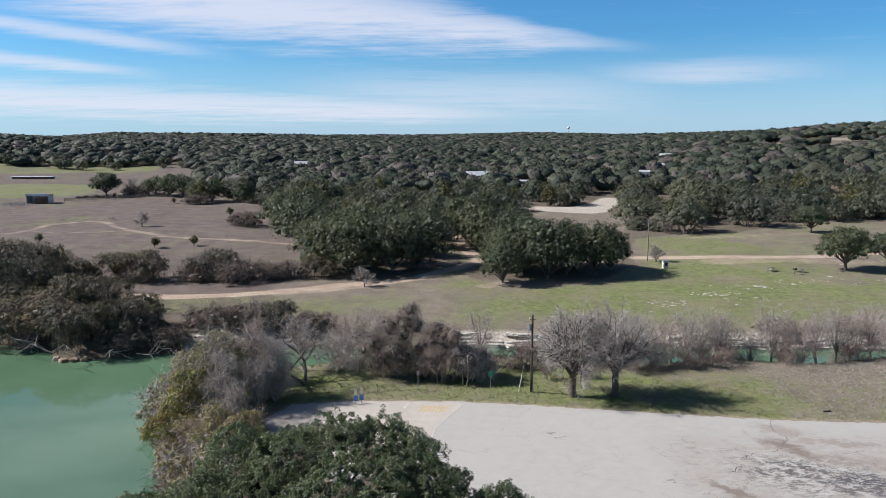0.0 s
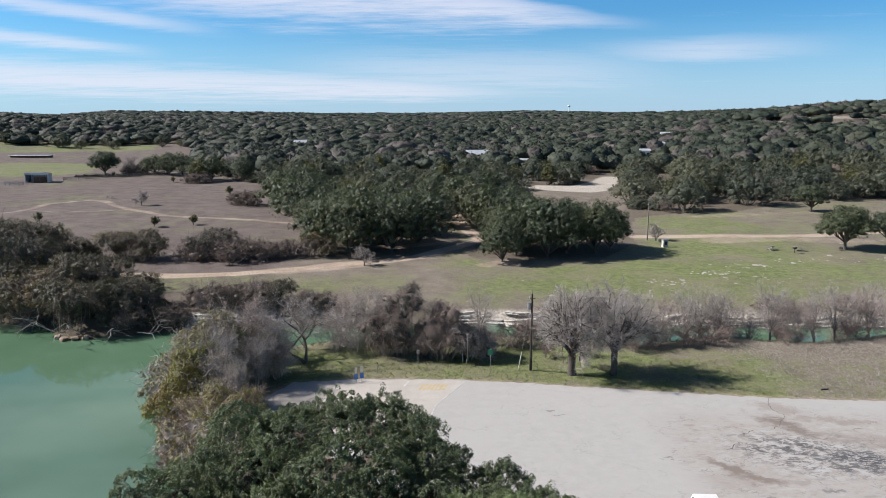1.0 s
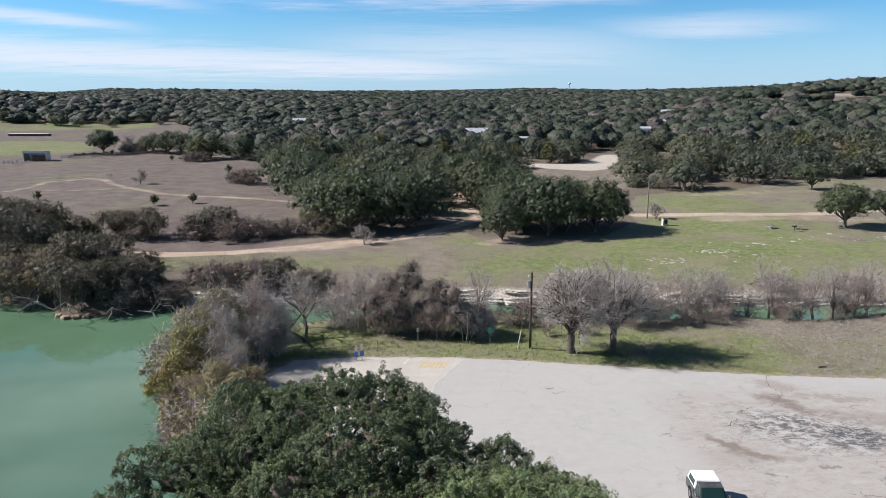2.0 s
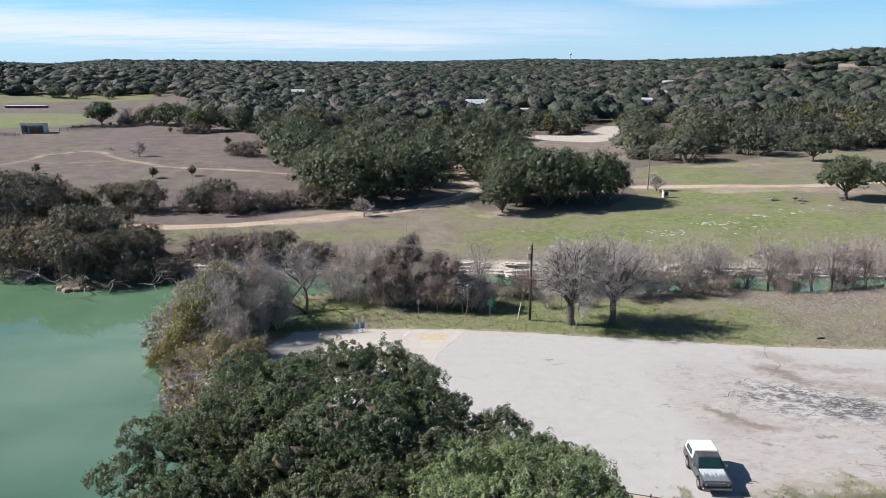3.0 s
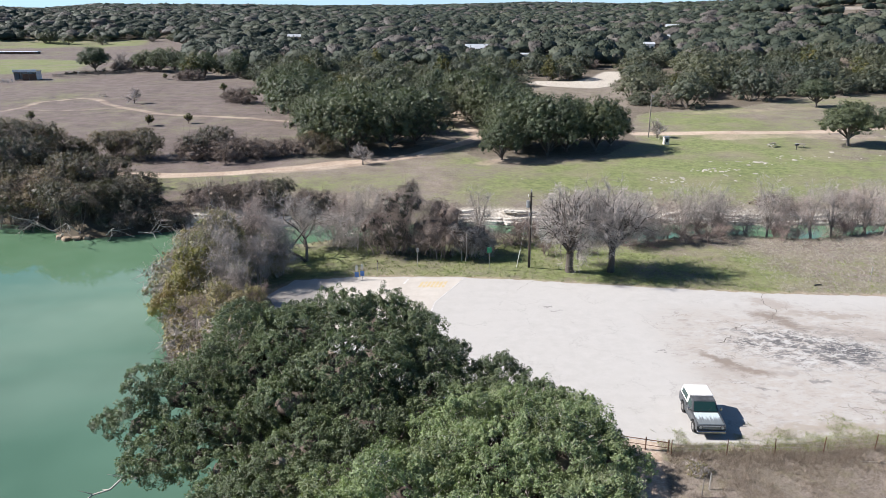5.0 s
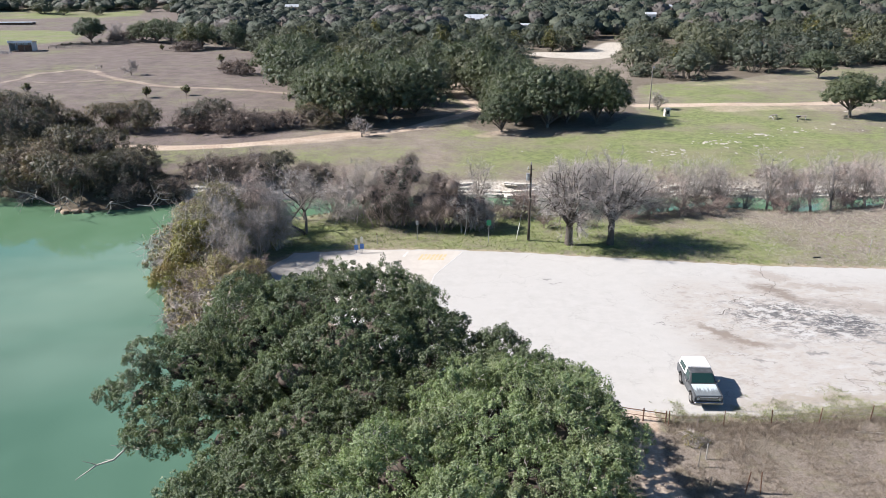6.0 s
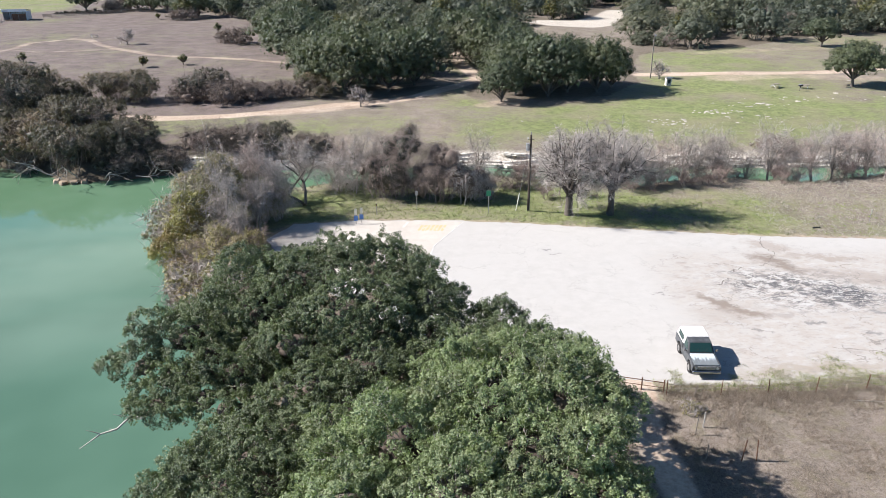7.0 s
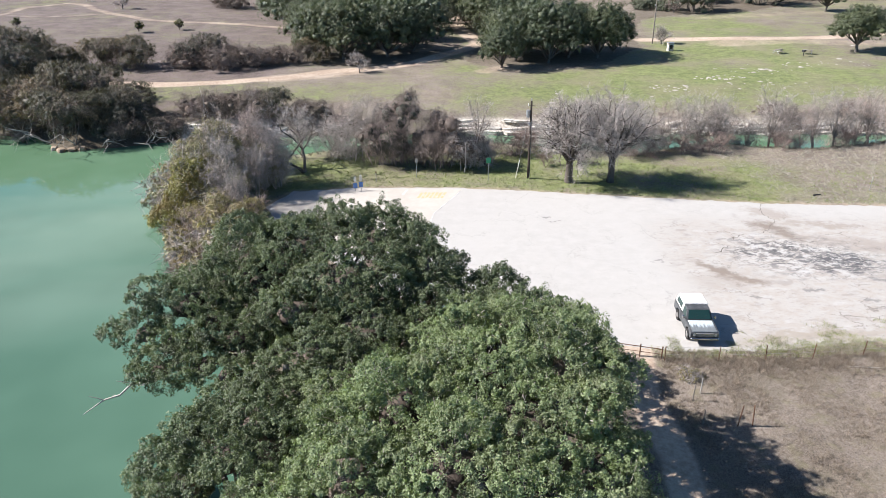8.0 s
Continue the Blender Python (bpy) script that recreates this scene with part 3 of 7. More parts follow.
hair = n.add("ShaderNodeTexVoronoi", {"Vector": n.add("ShaderNodeCombineXYZ", {0: wx2, 1: wy2, 2: 0.0}).outputs[0], "Scale": 0.22})
hair.feature = "DISTANCE_TO_EDGE"
lines = n.math("MULTIPLY", n.band(hair.outputs["Distance"], 0.012, 0.004), n.band(n.noise(n.pos, 0.3, 3.0), 0.46, 0.56))
pave = n.mix(n.math("MULTIPLY", lines, n.band(soil, 0.0, 1.0, 0.22, 0.6)), pave, (0.15, 0.135, 0.12))
n.put(n.bsdf.inputs["Base Color"], pave)
bump(n, n.math("ADD", grit, mid), 0.5, 0.02)

APRON = mottled("warm_pale_concrete", (0.45, 0.412, 0.362), (0.53, 0.49, 0.435), 0.9, depth=0.01)
TAR_CRACK = mottled("crack_fill", (0.1, 0.09, 0.08), (0.22, 0.19, 0.17), 5.0)
YELLOW = mottled("faded_yellow_paint", (0.5, 0.385, 0.2), (0.54, 0.45, 0.29), 4.0, spots=(0.54, 0.5, 0.43))
PALE_PAINT = mottled("faded_white_paint", (0.5, 0.485, 0.46), (0.6, 0.585, 0.56), 4.0, spots=(0.44, 0.42, 0.4))


def slab(name, outline, z0, z1, mat, step=None):
    """A flat slab with its own edges; the outline is broken up a little when step is given."""
    pts = [Vector(p) for p in outline]
    if step:
        rng = random.Random(len(outline))
        fine_pts = []
        for a, b in zip(pts, pts[1:] + pts[:1]):
            k = max(1, int((b - a).length / step))
            side = Vector((-(b - a).y, (b - a).x)).normalized()
            for i in range(k):
                fine_pts.append(a.lerp(b, i / k) + side * rng.uniform(-0.16, 0.16))
        pts = fine_pts
    bm = bmesh.new()
    face = bm.faces.new([bm.verts.new((p.x, p.y, z0)) for p in pts])
    up = bmesh.ops.extrude_face_region(bm, geom=[face])["geom"]
    bmesh.ops.translate(bm, verts=[g for g in up if isinstance(g, bmesh.types.BMVert)], vec=(0, 0, z1 - z0))
    bmesh.ops.recalc_face_normals(bm, faces=bm.faces)
    bmesh.ops.triangulate(bm, faces=bm.faces)
    me = bpy.data.meshes.new(name)
    bm.to_mesh(me)
    bm.free()
    me.materials.append(mat)
    return me


pavement = tagged(new("pavement", slab("pavement", LOT, -0.35, 0.03, PAVE, 0.7)), "pale worn asphalt car park with stains and cracks", "car park", kind="structure")
hang("apron", slab("apron", [(-15.0, 72.1), (-8.5, 73.1), (1.0, 72.95), (2.2, 72.75), (-0.8, 66.1), (-1.45, 61.7), (-4.5, 58.5), (-9, 58), (-14, 62.5), (-16.8, 68)], 0.0, 0.036, APRON), pavement, "pale concrete apron")
for k in range(7):
    x = -2.15 + k * 0.4
    hang("paint_mark", slab("paint_mark", [(x + 0.03, 71.85), (x + 0.32, 71.85), (x - 0.08, 70.15), (x - 0.37, 70.15)], 0.03, 0.04, YELLOW), pavement, "faded yellow painted hatching")
hang("paint_line", slab("paint_line", [(-3.7, 72.7), (-3.45, 72.7), (-3.85, 71.2), (-4.1, 71.2)], 0.03, 0.04, PALE_PAINT), pavement, "faded white bay line")
for (ax, ay), (bx2, by2) in (((2.2, 72.7), (-0.8, 66.1)), ((-0.8, 66.1), (-1.45, 61.7))):
    hang("paint_line", slab("paint_line", [(ax, ay), (ax + 0.13, ay), (bx2 + 0.13, by2), (bx2, by2)], 0.03, 0.041, PALE_PAINT), pavement, "pale joint line")


def crack(points, width, seed):
    """A crack: a wandering strip of dark filling, a few millimetres proud."""
    rng = np.random.RandomState(seed)
    pts = []
    for a, b in zip(points[:-1], points[1:]):
        a, b = np.array(a, float), np.array(b, float)
        k = max(2, int(np.hypot(*(b - a)) / 0.35))
        for i in range(k):
            pts.append(a + (b - a) * i / k + rng.normal(0, 0.11, 2))
    pts = np.array(pts)
    d = np.gradient(pts, axis=0)
    s = np.stack([-d[:, 1], d[:, 0]], 1) / (np.hypot(d[:, 0], d[:, 1])[:, None] + 1e-6)
    w = width * rng.uniform(0.25, 1.0, (len(pts), 1))
    V = np.vstack([np.c_[pts + s * w, np.full(len(pts), 0.034)], np.c_[pts - s * w, np.full(len(pts), 0.034)]])
    i = np.arange(len(pts) - 1)
    Q = np.stack([i, i + 1, i + 1 + len(pts), i + len(pts)], 1)
    hang("crack", mesh_np("crack", V, [Q[:, ::-1]], [TAR_CRACK]), pavement)


for j, (line, width) in enumerate((
        ([(31.6, 67.9), (30.9, 65.5), (31.4, 63.6), (29.6, 61.2), (28.4, 60.7)], 0.05), ([(27.3, 60.5), (26.2, 59.9), (25.6, 59.2)], 0.08),
        ([(24.9, 58.2), (24.0, 57.0), (23.2, 56.6)], 0.08), ([(21.4, 55.8), (20.4, 56.1)], 0.02),
        ([(18.6, 54.9), (19.8, 54.4)], 0.025),
        ([(29.6, 61.2), (31.2, 60.7), (32.0, 60.8)], 0.03), ([(34.5, 60.3), (37.4, 61.0)], 0.025), ([(35.5, 53.2), (37.0, 52.4), (38.6, 52.0)], 0.06),
        ([(9.5, 72.1), (7.2, 68.9)], 0.014),
        ([(24.3, 57.4), (26.5, 57.0), (28.0, 57.6)], 0.03), ([(27, 60.4), (25.0, 61.4), (23.4, 61.2)], 0.025), ([(28, 46.2), (31, 45.6), (34, 46.4)], 0.03))):
    crack(line, width, j + 3)

# ---------------- growing things: generators ----------------
def tube(pts, radii, sides=6):
    """Verts and quads of a tapered tube along a line."""
    pts, radii = np.asarray(pts, float), np.asarray(radii, float)
    d = np.gradient(pts, axis=0)
    d /= np.linalg.norm(d, axis=1)[:, None] + 1e-9
    ref = np.where(np.abs(d[:, 2:3]) > 0.9, [[1.0, 0, 0]], [[0, 0, 1.0]])
    u = np.cross(d, ref)
    u /= np.linalg.norm(u, axis=1)[:, None]
    v = np.cross(d, u)
    a = np.arange(sides) * 2 * math.pi / sides
    V = pts[:, None] + radii[:, None, None] * (u[:, None] * np.cos(a)[None, :, None] + v[:, None] * np.sin(a)[None, :, None])
    i = np.arange(len(pts) * sides).reshape(len(pts), sides)
    Q = np.stack([i[:-1], np.roll(i[:-1], -1, 1), np.roll(i[1:], -1, 1), i[1:]], -1).reshape(-1, 4)
    return V.reshape(-1, 3), Q


class Heap:
    """Gathers verts and quads."""

    def __init__(self):
        self.v, self.q, self.n = [], [], 0

    def add(self, V, Q):
        self.v.append(V)
        self.q.append(np.asarray(Q) + self.n)
        self.n += len(V)

    def mesh(self, name, mats, smooth=False):
        return mesh_np(name, np.vstack(self.v), [np.vstack([q for q in self.q if q.shape[1] == k]) for k in (3, 4) if any(q.shape[1] == k for q in self.q)], mats, smooth=smooth)


def ball(sub):
    """Verts and triangles of a faceted ball."""
    bm = bmesh.new()
    bmesh.ops.create_icosphere(bm, subdivisions=sub, radius=1)
    V = np.array([v.co[:] for v in bm.verts])
    T = np.array([[v.index for v in f.verts] for f in bm.faces])
    bm.free()
    return V, T


BALLS = {k: ball(k) for k in (1, 2, 3)}


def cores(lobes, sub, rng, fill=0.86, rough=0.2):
    """Filler for the inside of a crown: one knobbly ball a lobe."""
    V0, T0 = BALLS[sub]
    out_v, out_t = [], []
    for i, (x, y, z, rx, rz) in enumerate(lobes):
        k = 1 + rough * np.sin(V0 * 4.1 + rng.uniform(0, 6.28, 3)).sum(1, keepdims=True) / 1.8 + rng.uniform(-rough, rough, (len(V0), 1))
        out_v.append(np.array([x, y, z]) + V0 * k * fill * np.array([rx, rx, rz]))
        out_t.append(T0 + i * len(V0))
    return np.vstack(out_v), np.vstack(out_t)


def knobs(rng, lobes, each, size=0.45, low=-0.15):
    """Smaller lobes sitting on the outsides of lobes, so that a crown billows."""
    out = []
    for x, y, z, rx, rz in lobes:
        for j in range(each):
            a, u = rng.uniform(0, 6.28), rng.uniform(low, 1.0)
            w = math.sqrt(max(0.0, 1 - u * u))
            f = size * rng.uniform(0.6, 1.3)
            q = rng.uniform(0.72, 0.98)
            out.append((x + rx * q * w * math.cos(a), y + rx * q * w * math.sin(a), z + rz * q * u, rx * f, max(rz, rx * 0.6) * f * 0.9))
    return out


def leaves(C, long, wide, rng, out=None, hold=1.0):
    """A three-cornered leaf at each place, turned at random, and a little outward when out is given."""
    n = len(C)
    a = rng.normal(0, 1, (n, 3))
    nrm = rng.normal(0, 1, (n, 3))
    if out is not None:
        nrm = nrm * 0.75 + out * hold
    a = a - nrm * (np.sum(a * nrm, 1) / (np.sum(nrm * nrm, 1) + 1e-9))[:, None]
    a /= np.linalg.norm(a, axis=1)[:, None] + 1e-9
    b = np.cross(a, nrm)
    b /= np.linalg.norm(b, axis=1)[:, None] + 1e-9
    k = rng.uniform(0.65, 1.3, (n, 1))
    a, b = a * long * k / 2, b * wide * k / 2
    V = np.stack([C - a, C + b + a * 0.4, C + a - b], 1).reshape(-1, 3)
    return V, np.arange(3 * n).reshape(n, 3)


def ribbons(A, B, w0, w1, rng):
    """Thin twigs as flat slivers from A to B."""
    d = B - A
    s = np.cross(d, rng.normal(0, 1, d.shape))
    s /= np.linalg.norm(s, axis=1)[:, None] + 1e-9
    V = np.stack([A - s * w0, A + s * w0, B + s * w1, B - s * w1], 1).reshape(-1, 3)
    return V, np.arange(4 * len(A)).reshape(-1, 4)


def crown_points(rng, lobes, sprays, per, spread, low=-0.25):
    """Leaf places on the outsides of round lobes (x, y, z, rx, rz): sprays of leaves with gaps between."""
    L = np.array(lobes, float)
    area = L[:, 3] * (L[:, 3] + L[:, 4])
    pick = rng.choice(len(L), sprays, p=area / area.sum())
    u = rng.normal(0, 1, (sprays, 3))
    u[:, 2] = np.where(u[:, 2] < low, np.abs(u[:, 2]) * 0.6, u[:, 2])
    u /= np.linalg.norm(u, axis=1)[:, None]
    l = L[pick]
    S = l[:, :3] + u * np.stack([l[:, 3], l[:, 3], l[:, 4]], 1) * rng.uniform(0.72, 1.06, (sprays, 1))
    size = spread * rng.uniform(0.6, 1.35, (sprays, 1))
    P = S[:, None] + rng.normal(0, 1, (sprays, per, 3)) * size[:, None] * np.array([1, 1, 0.6]) + u[:, None] * rng.normal(0, 0.5, (sprays, per, 1)) * size[:, None]
    O = np.repeat(u[:, None], per, 1) * 0.9
    O[:, :, 2] += 0.35
    return P.reshape(-1, 3), O.reshape(-1, 3), S


def clump_points(rng, lobes, count, per, size, low=-0.25, tips=0.16, up=0.5, own=0.6, lift=0.0):
    """Leaf places in small upright clumps on the open outside of round lobes: leaves face out of their clump."""
    L = np.array(lobes, float)
    R = np.stack([L[:, 3], L[:, 3], L[:, 4]], 1)
    area = L[:, 3] * (L[:, 3] + L[:, 4])
    n = count * 3
    pick = rng.choice(len(L), n, p=area / area.sum())
    u = rng.normal(0, 1, (n, 3))
    u[:, 2] = np.where(u[:, 2] < low, np.abs(u[:, 2]) * 0.6, u[:, 2])
    u /= np.linalg.norm(u, axis=1)[:, None]
    S = L[pick, :3] + u * R[pick] * rng.normal(0.95, 0.07, (n, 1))
    deep = np.full(n, 9.0)
    for c, r in zip(L[:, :3], R):
        deep = np.minimum(deep, np.linalg.norm((S - c) / r, axis=1))
    keep = np.nonzero((deep > 0.78) | (rng.uniform(size=n) < 0.06))[0][:count]
    S, u = S[keep], u[keep]
    n = len(S)
    out = (rng.uniform(size=(n, 1)) < tips) * rng.uniform(0.5, 1.9, (n, 1))
    axis = u * 0.7 + np.array([0, 0, up]) + rng.normal(0, 0.3, (n, 3))
    axis /= np.linalg.norm(axis, axis=1)[:, None]
    S = S + axis * out * size
    r = size * rng.uniform(0.55, 1.4, (n, 1, 1))
    v = rng.normal(0, 1, (n, per, 3))
    v /= np.linalg.norm(v, axis=2)[:, :, None]
    along = np.sum(v * axis[:, None], 2)[:, :, None]
    v = np.where(along < -0.35, v - 2 * along * axis[:, None], v)
    along = np.abs(along)
    P = S[:, None] + r * (v * np.sqrt(rng.uniform(0.2, 1.0, (n, per, 1))) + axis[:, None] * along * 0.5)
    O = v * own + u[:, None] * (1.2 - own) + axis[:, None] * 0.2 + np.array([0, 0, lift])
    return P.reshape(-1, 3), O.reshape(-1, 3), S


def lobes_for(rng, rx, ry, rz, z0, count, fat=0.5):
    out = [(0, 0, z0 + rz * 0.35, rx * 0.62, rz * 0.6)]
    for i in range(count):
        a = i * 2.39996 + rng.uniform(-0.4, 0.4)
        k = math.sqrt((i + 0.7) / count)
        f = fat * rng.uniform(0.75, 1.15)
        out.append((rx * (1 - f * 0.7) * k * math.cos(a), ry * (1 - f * 0.7) * k * math.sin(a), z0 + rz * (0.66 * math.sqrt(max(0.0, 1 - 0.93 * k * k)) + rng.uniform(-0.1, 0.08)), f * min(rx, ry), f * rz * 0.72))
    return out


def wood_for(heap, rng, base, fork, lobes, r0, twigs=0, sides=7):
    """A trunk that forks and sends a bent limb to each lobe."""
    base, fork = np.array(base, float), np.array(fork, float)
    k = np.linspace(0, 1, 5)[:, None]
    pts = base + (fork - base) * k + rng.normal(0, 0.06, (5, 3)) * r0 * 4 * k * (1 - k)
    heap.add(*tube(pts, r0 * np.array([1.35, 1.0, 0.9, 0.85, 0.8]), sides + 2))
    for x, y, z, rx, rz in lobes:
        end = np.array((x, y, z + rz * 0.2))
        k = np.linspace(0, 1, 6)[:, None]
        bend = np.array([0, 0, 0.16 * np.linalg.norm(end[:2] - fork[:2])])
        pts = fork + (end - fork) * k - bend * np.sin(k * math.pi) * 0.5 + rng.normal(0, 0.12, (6, 3)) * np.sin(k * math.pi)
        heap.add(*tube(pts, r0 * np.array([0.62, 0.5, 0.4, 0.3, 0.2, 0.1]), sides))
        for j in range(4):
            a = pts[2 + j % 3]
            b = end + rng.normal(0, 1, 3) * (rx * 0.26, rx * 0.26, rz * 0.2)
            heap.add(*tube([a, (a + b) / 2 + rng.normal(0, 0.15, 3), b], [r0 * 0.25, r0 * 0.16, r0 * 0.05], 4))


def leafy_tree(name, label, category, seed, size, leaf_mat, lobes_n=9, sprays=160, per=14, leaf=(0.5, 0.35), spread=0.55, trunk=0.3, clear=0.22, group="", lobes=None, own=0.3, lift=0.4, fork=None, extra_twigs=0, each=4, core=1, fill=0.6, hold=1.5, low=-0.25, lumpy=False, knob=0.45, base=0.74):
    """A broad tree: trunk with limbs, and a crown of leaf sprays. size: half-widths and height."""
    rng = np.random.RandomState(seed)
    rx, ry, h = size
    lobes = lobes or lobes_for(rng, rx, ry, h * (1 - clear) * 0.72, h * clear + h * 0.12, lobes_n)
    tree = thing(name, label, category, group=group)
    wood = Heap()
    wood_for(wood, rng, (0, 0, -0.4), fork or (rng.uniform(-0.3, 0.3), rng.uniform(-0.3, 0.3), h * clear), lobes, trunk)
    billows = knobs(rng, lobes, each, knob, low) + [(a, b, c, r * base, q * base) for a, b, c, r, q in lobes] if each else lobes
    P, O, S = clump_points(rng, billows, sprays, per, spread, low, own=own, lift=lift)
    if extra_twigs:
        extra_twigs = min(extra_twigs, len(S))
        pick = rng.choice(len(S), extra_twigs)
        A = S[pick] - O[pick * per] * 0.22
        pale = Heap()
        pale.add(*ribbons(A, S[pick] + rng.normal(0, 0.16, (extra_twigs, 3)) + O[pick * per] * 0.14, 0.012, 0.005, rng))
        mid = np.array([l[:3] for l in lobes])
        pale_limbs = Heap()
        for j in pick[:extra_twigs // 24]:
            a = mid[np.argmin(np.linalg.norm(mid - S[j], axis=1))]
            pale_limbs.add(*tube(a + (S[j] - a) * np.linspace(0.5, 1.08, 7)[:, None] + np.cumsum(rng.normal(0, 0.07, (7, 3)), 0), np.linspace(0.02, 0.006, 7), 4))
        hang("twig_mass", pale.mesh("twig_mass", [TWIG]), tree, "grey dead twigs among the leaves")["kind"] = "stuff"
        hang("dead_limb", pale_limbs.mesh("dead_limb", [TWIG]), tree, "grey dead limbs among the leaves")["kind"] = "stuff"
    hang("trunk", wood.mesh("trunk", [BARK]), tree, "grey-brown trunk and limbs")
    crown = Heap()
    crown.add(*leaves(P, leaf[0], leaf[1], rng, O, hold))
    if core and lumpy:
        crown.add(*cores(billows, core, rng, fill))
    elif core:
        # dark balls inside the lobes stand in for shade between the leaves
        shade_balls = Heap()
        shade_balls.add(*cores(lobes, core, rng, fill))
        hang("brushwood", shade_balls.mesh("brushwood", [STEM_AND_SHADE]), tree, "dark brown filler balls for the shaded inside of the crown")["kind"] = "stuff"
    hang("crown", crown.mesh("crown", [leaf_mat], lumpy), tree)
    return tree


def branch_out(rng, heap, twigs, start, way, length, r, level, wander=0.25, lift=0.12, kids=(4, 5, 5), sides=5):
    """A bare limb that bends and divides; the last order becomes fine twigs."""
    n = 5 if level == 0 else 4
    pts, d = [np.array(start, float)], np.array(way, float)
    for i in range(n):
        d = d + rng.normal(0, wander, 3) * 0.5 + np.array([0, 0, lift])
        d /= np.linalg.norm(d)
        pts.append(pts[-1] + d * length / n)
    pts = np.array(pts)
    heap.add(*tube(pts, np.linspace(r, r * 0.45, n + 1), sides if level < 1 else 4 if level == 1 else 3))
    if level >= len(kids):
        for i in range(1, n + 1):
            twigs.append((pts[i], d, length))
        return
    for k in range(kids[level]):
        i = rng.randint(1 if level else 2, n + 1)
        side = np.cross(d, rng.normal(0, 1, 3))
        side /= np.linalg.norm(side) + 1e-9
        go = d * rng.uniform(0.3, 0.75) + side * rng.uniform(0.6, 1.1)
        branch_out(rng, heap, twigs, pts[i], go / np.linalg.norm(go), length * rng.uniform(0.55, 0.8), r * 0.5, level + 1, wander, lift, kids, sides)


def bare_tree(name, label, seed, height, mat, stems=1, kids=(5, 5, 4), twig_n=5, twig_len=0.9, twig_w=0.012, lean=0.1, trunk=0.2, first=0.42, group="", lift=0.1, category="bare tree"):
    rng = np.random.RandomState(seed)
    tree = thing(name, label, category, group=group)
    heap, ends = Heap(), []
    for s in range(stems):
        a = rng.uniform(0, 6.28)
        way = np.array([math.cos(a) * lean, math.sin(a) * lean, 1.0])
        if stems > 1:
            way += np.array([math.cos(s * 6.28 / stems), math.sin(s * 6.28 / stems), 0]) * 0.35
        branch_out(rng, heap, ends, (rng.uniform(-1, 1) * 0.12 * stems, rng.uniform(-1, 1) * 0.12 * stems, -0.3), way / np.linalg.norm(way), height * first, trunk * (1 if stems == 1 else 0.6), 0, lift=lift, kids=kids)
    hang("trunk", heap.mesh("trunk", [BARK if mat is TWIG else mat]), tree)
    P = np.array([e[0] for e in ends])
    D = np.array([e[1] for e in ends])
    P, D = np.repeat(P, twig_n, 0), np.repeat(D, twig_n, 0)
    go = D * 0.6 + rng.normal(0, 0.6, P.shape) + np.array([0, 0, lift * 2])
    go /= np.linalg.norm(go, axis=1)[:, None]
    ln = twig_len * rng.uniform(0.5, 1.3, (len(P), 1))
    mid = P + go * ln * 0.55
    tips = mid + (go + rng.normal(0, 0.35, P.shape)) * ln * 0.5
    fine = Heap()
    fine.add(*ribbons(P, mid, twig_w, twig_w * 0.75, rng))
    fine.add(*ribbons(mid, tips, twig_w * 0.75, twig_w * 0.35, rng))
    hang("branchwork", fine.mesh("branchwork", [mat]), tree)
    return tree


def twiggy_tree(name, label, category, seed, lobes, mat, stems, count, length=0.8, width=0.012, trunk=0.3, wood=None, group="", limbs=5, hang_down=0.0):
    """A leafless tree: stems (foot, fork) with limbs into each lobe and a haze of fine twigs that fills the lobes."""
    rng = np.random.RandomState(seed)
    tree = thing(name, label, category, group=group)
    heap = Heap()
    L = np.array(lobes, float)
    forks = np.array([s[1] for s in stems], float)
    owner = [int(np.argmin(np.hypot(forks[:, 0] - l[0], forks[:, 1] - l[1]))) for l in L]
    for i, (foot, fork) in enumerate(stems):
        wood_for(heap, rng, foot, fork, [tuple(l) for l, o in zip(L, owner) if o == i], trunk)
    vol = L[:, 3] ** 2 * L[:, 4]
    pick = rng.choice(len(L), count, p=vol / vol.sum())
    u = rng.normal(0, 1, (count, 3))
    u /= np.linalg.norm(u, axis=1)[:, None]
    l = L[pick]
    P = l[:, :3] + u * np.stack([l[:, 3], l[:, 3], l[:, 4]], 1) * rng.uniform(0.25, 1.0, (count, 1)) ** 0.55
    k = max(12, count // 30)
    for j in range(k):
        c = l[j, :3] - np.array([0, 0, l[j, 4] * 0.4]) + rng.normal(0, 0.3, 3)
        heap.add(*tube([c, (c + P[j]) / 2 + rng.normal(0, 0.14, 3), P[j]], [trunk * 0.16, trunk * 0.12, trunk * 0.05], 3))
    core = L[:, :3].mean(0)
    go = (P - core) / (np.linalg.norm(P - core, axis=1)[:, None] + 0.5) * 0.45 + u * 0.25 + rng.normal(0, 0.7, P.shape) + np.array([0, 0, 0.2 - hang_down])
    go /= np.linalg.norm(go, axis=1)[:, None]
    ln = length * rng.uniform(0.45, 1.25, (count, 1))
    A = P - go * ln * 0.5
    mid = P + rng.normal(0, 0.06, P.shape)
    tips = mid + (go + rng.normal(0, 0.35, P.shape)) * ln * 0.5
    fine = Heap()
    fine.add(*ribbons(A, mid, width, width * 0.75, rng))
    fine.add(*ribbons(mid, tips, width * 0.75, width * 0.35, rng))
    hang("trunk", heap.mesh("trunk", [wood or BARK]), tree)
    hang("branchwork", fine.mesh("branchwork", [mat]), tree)
    return tree


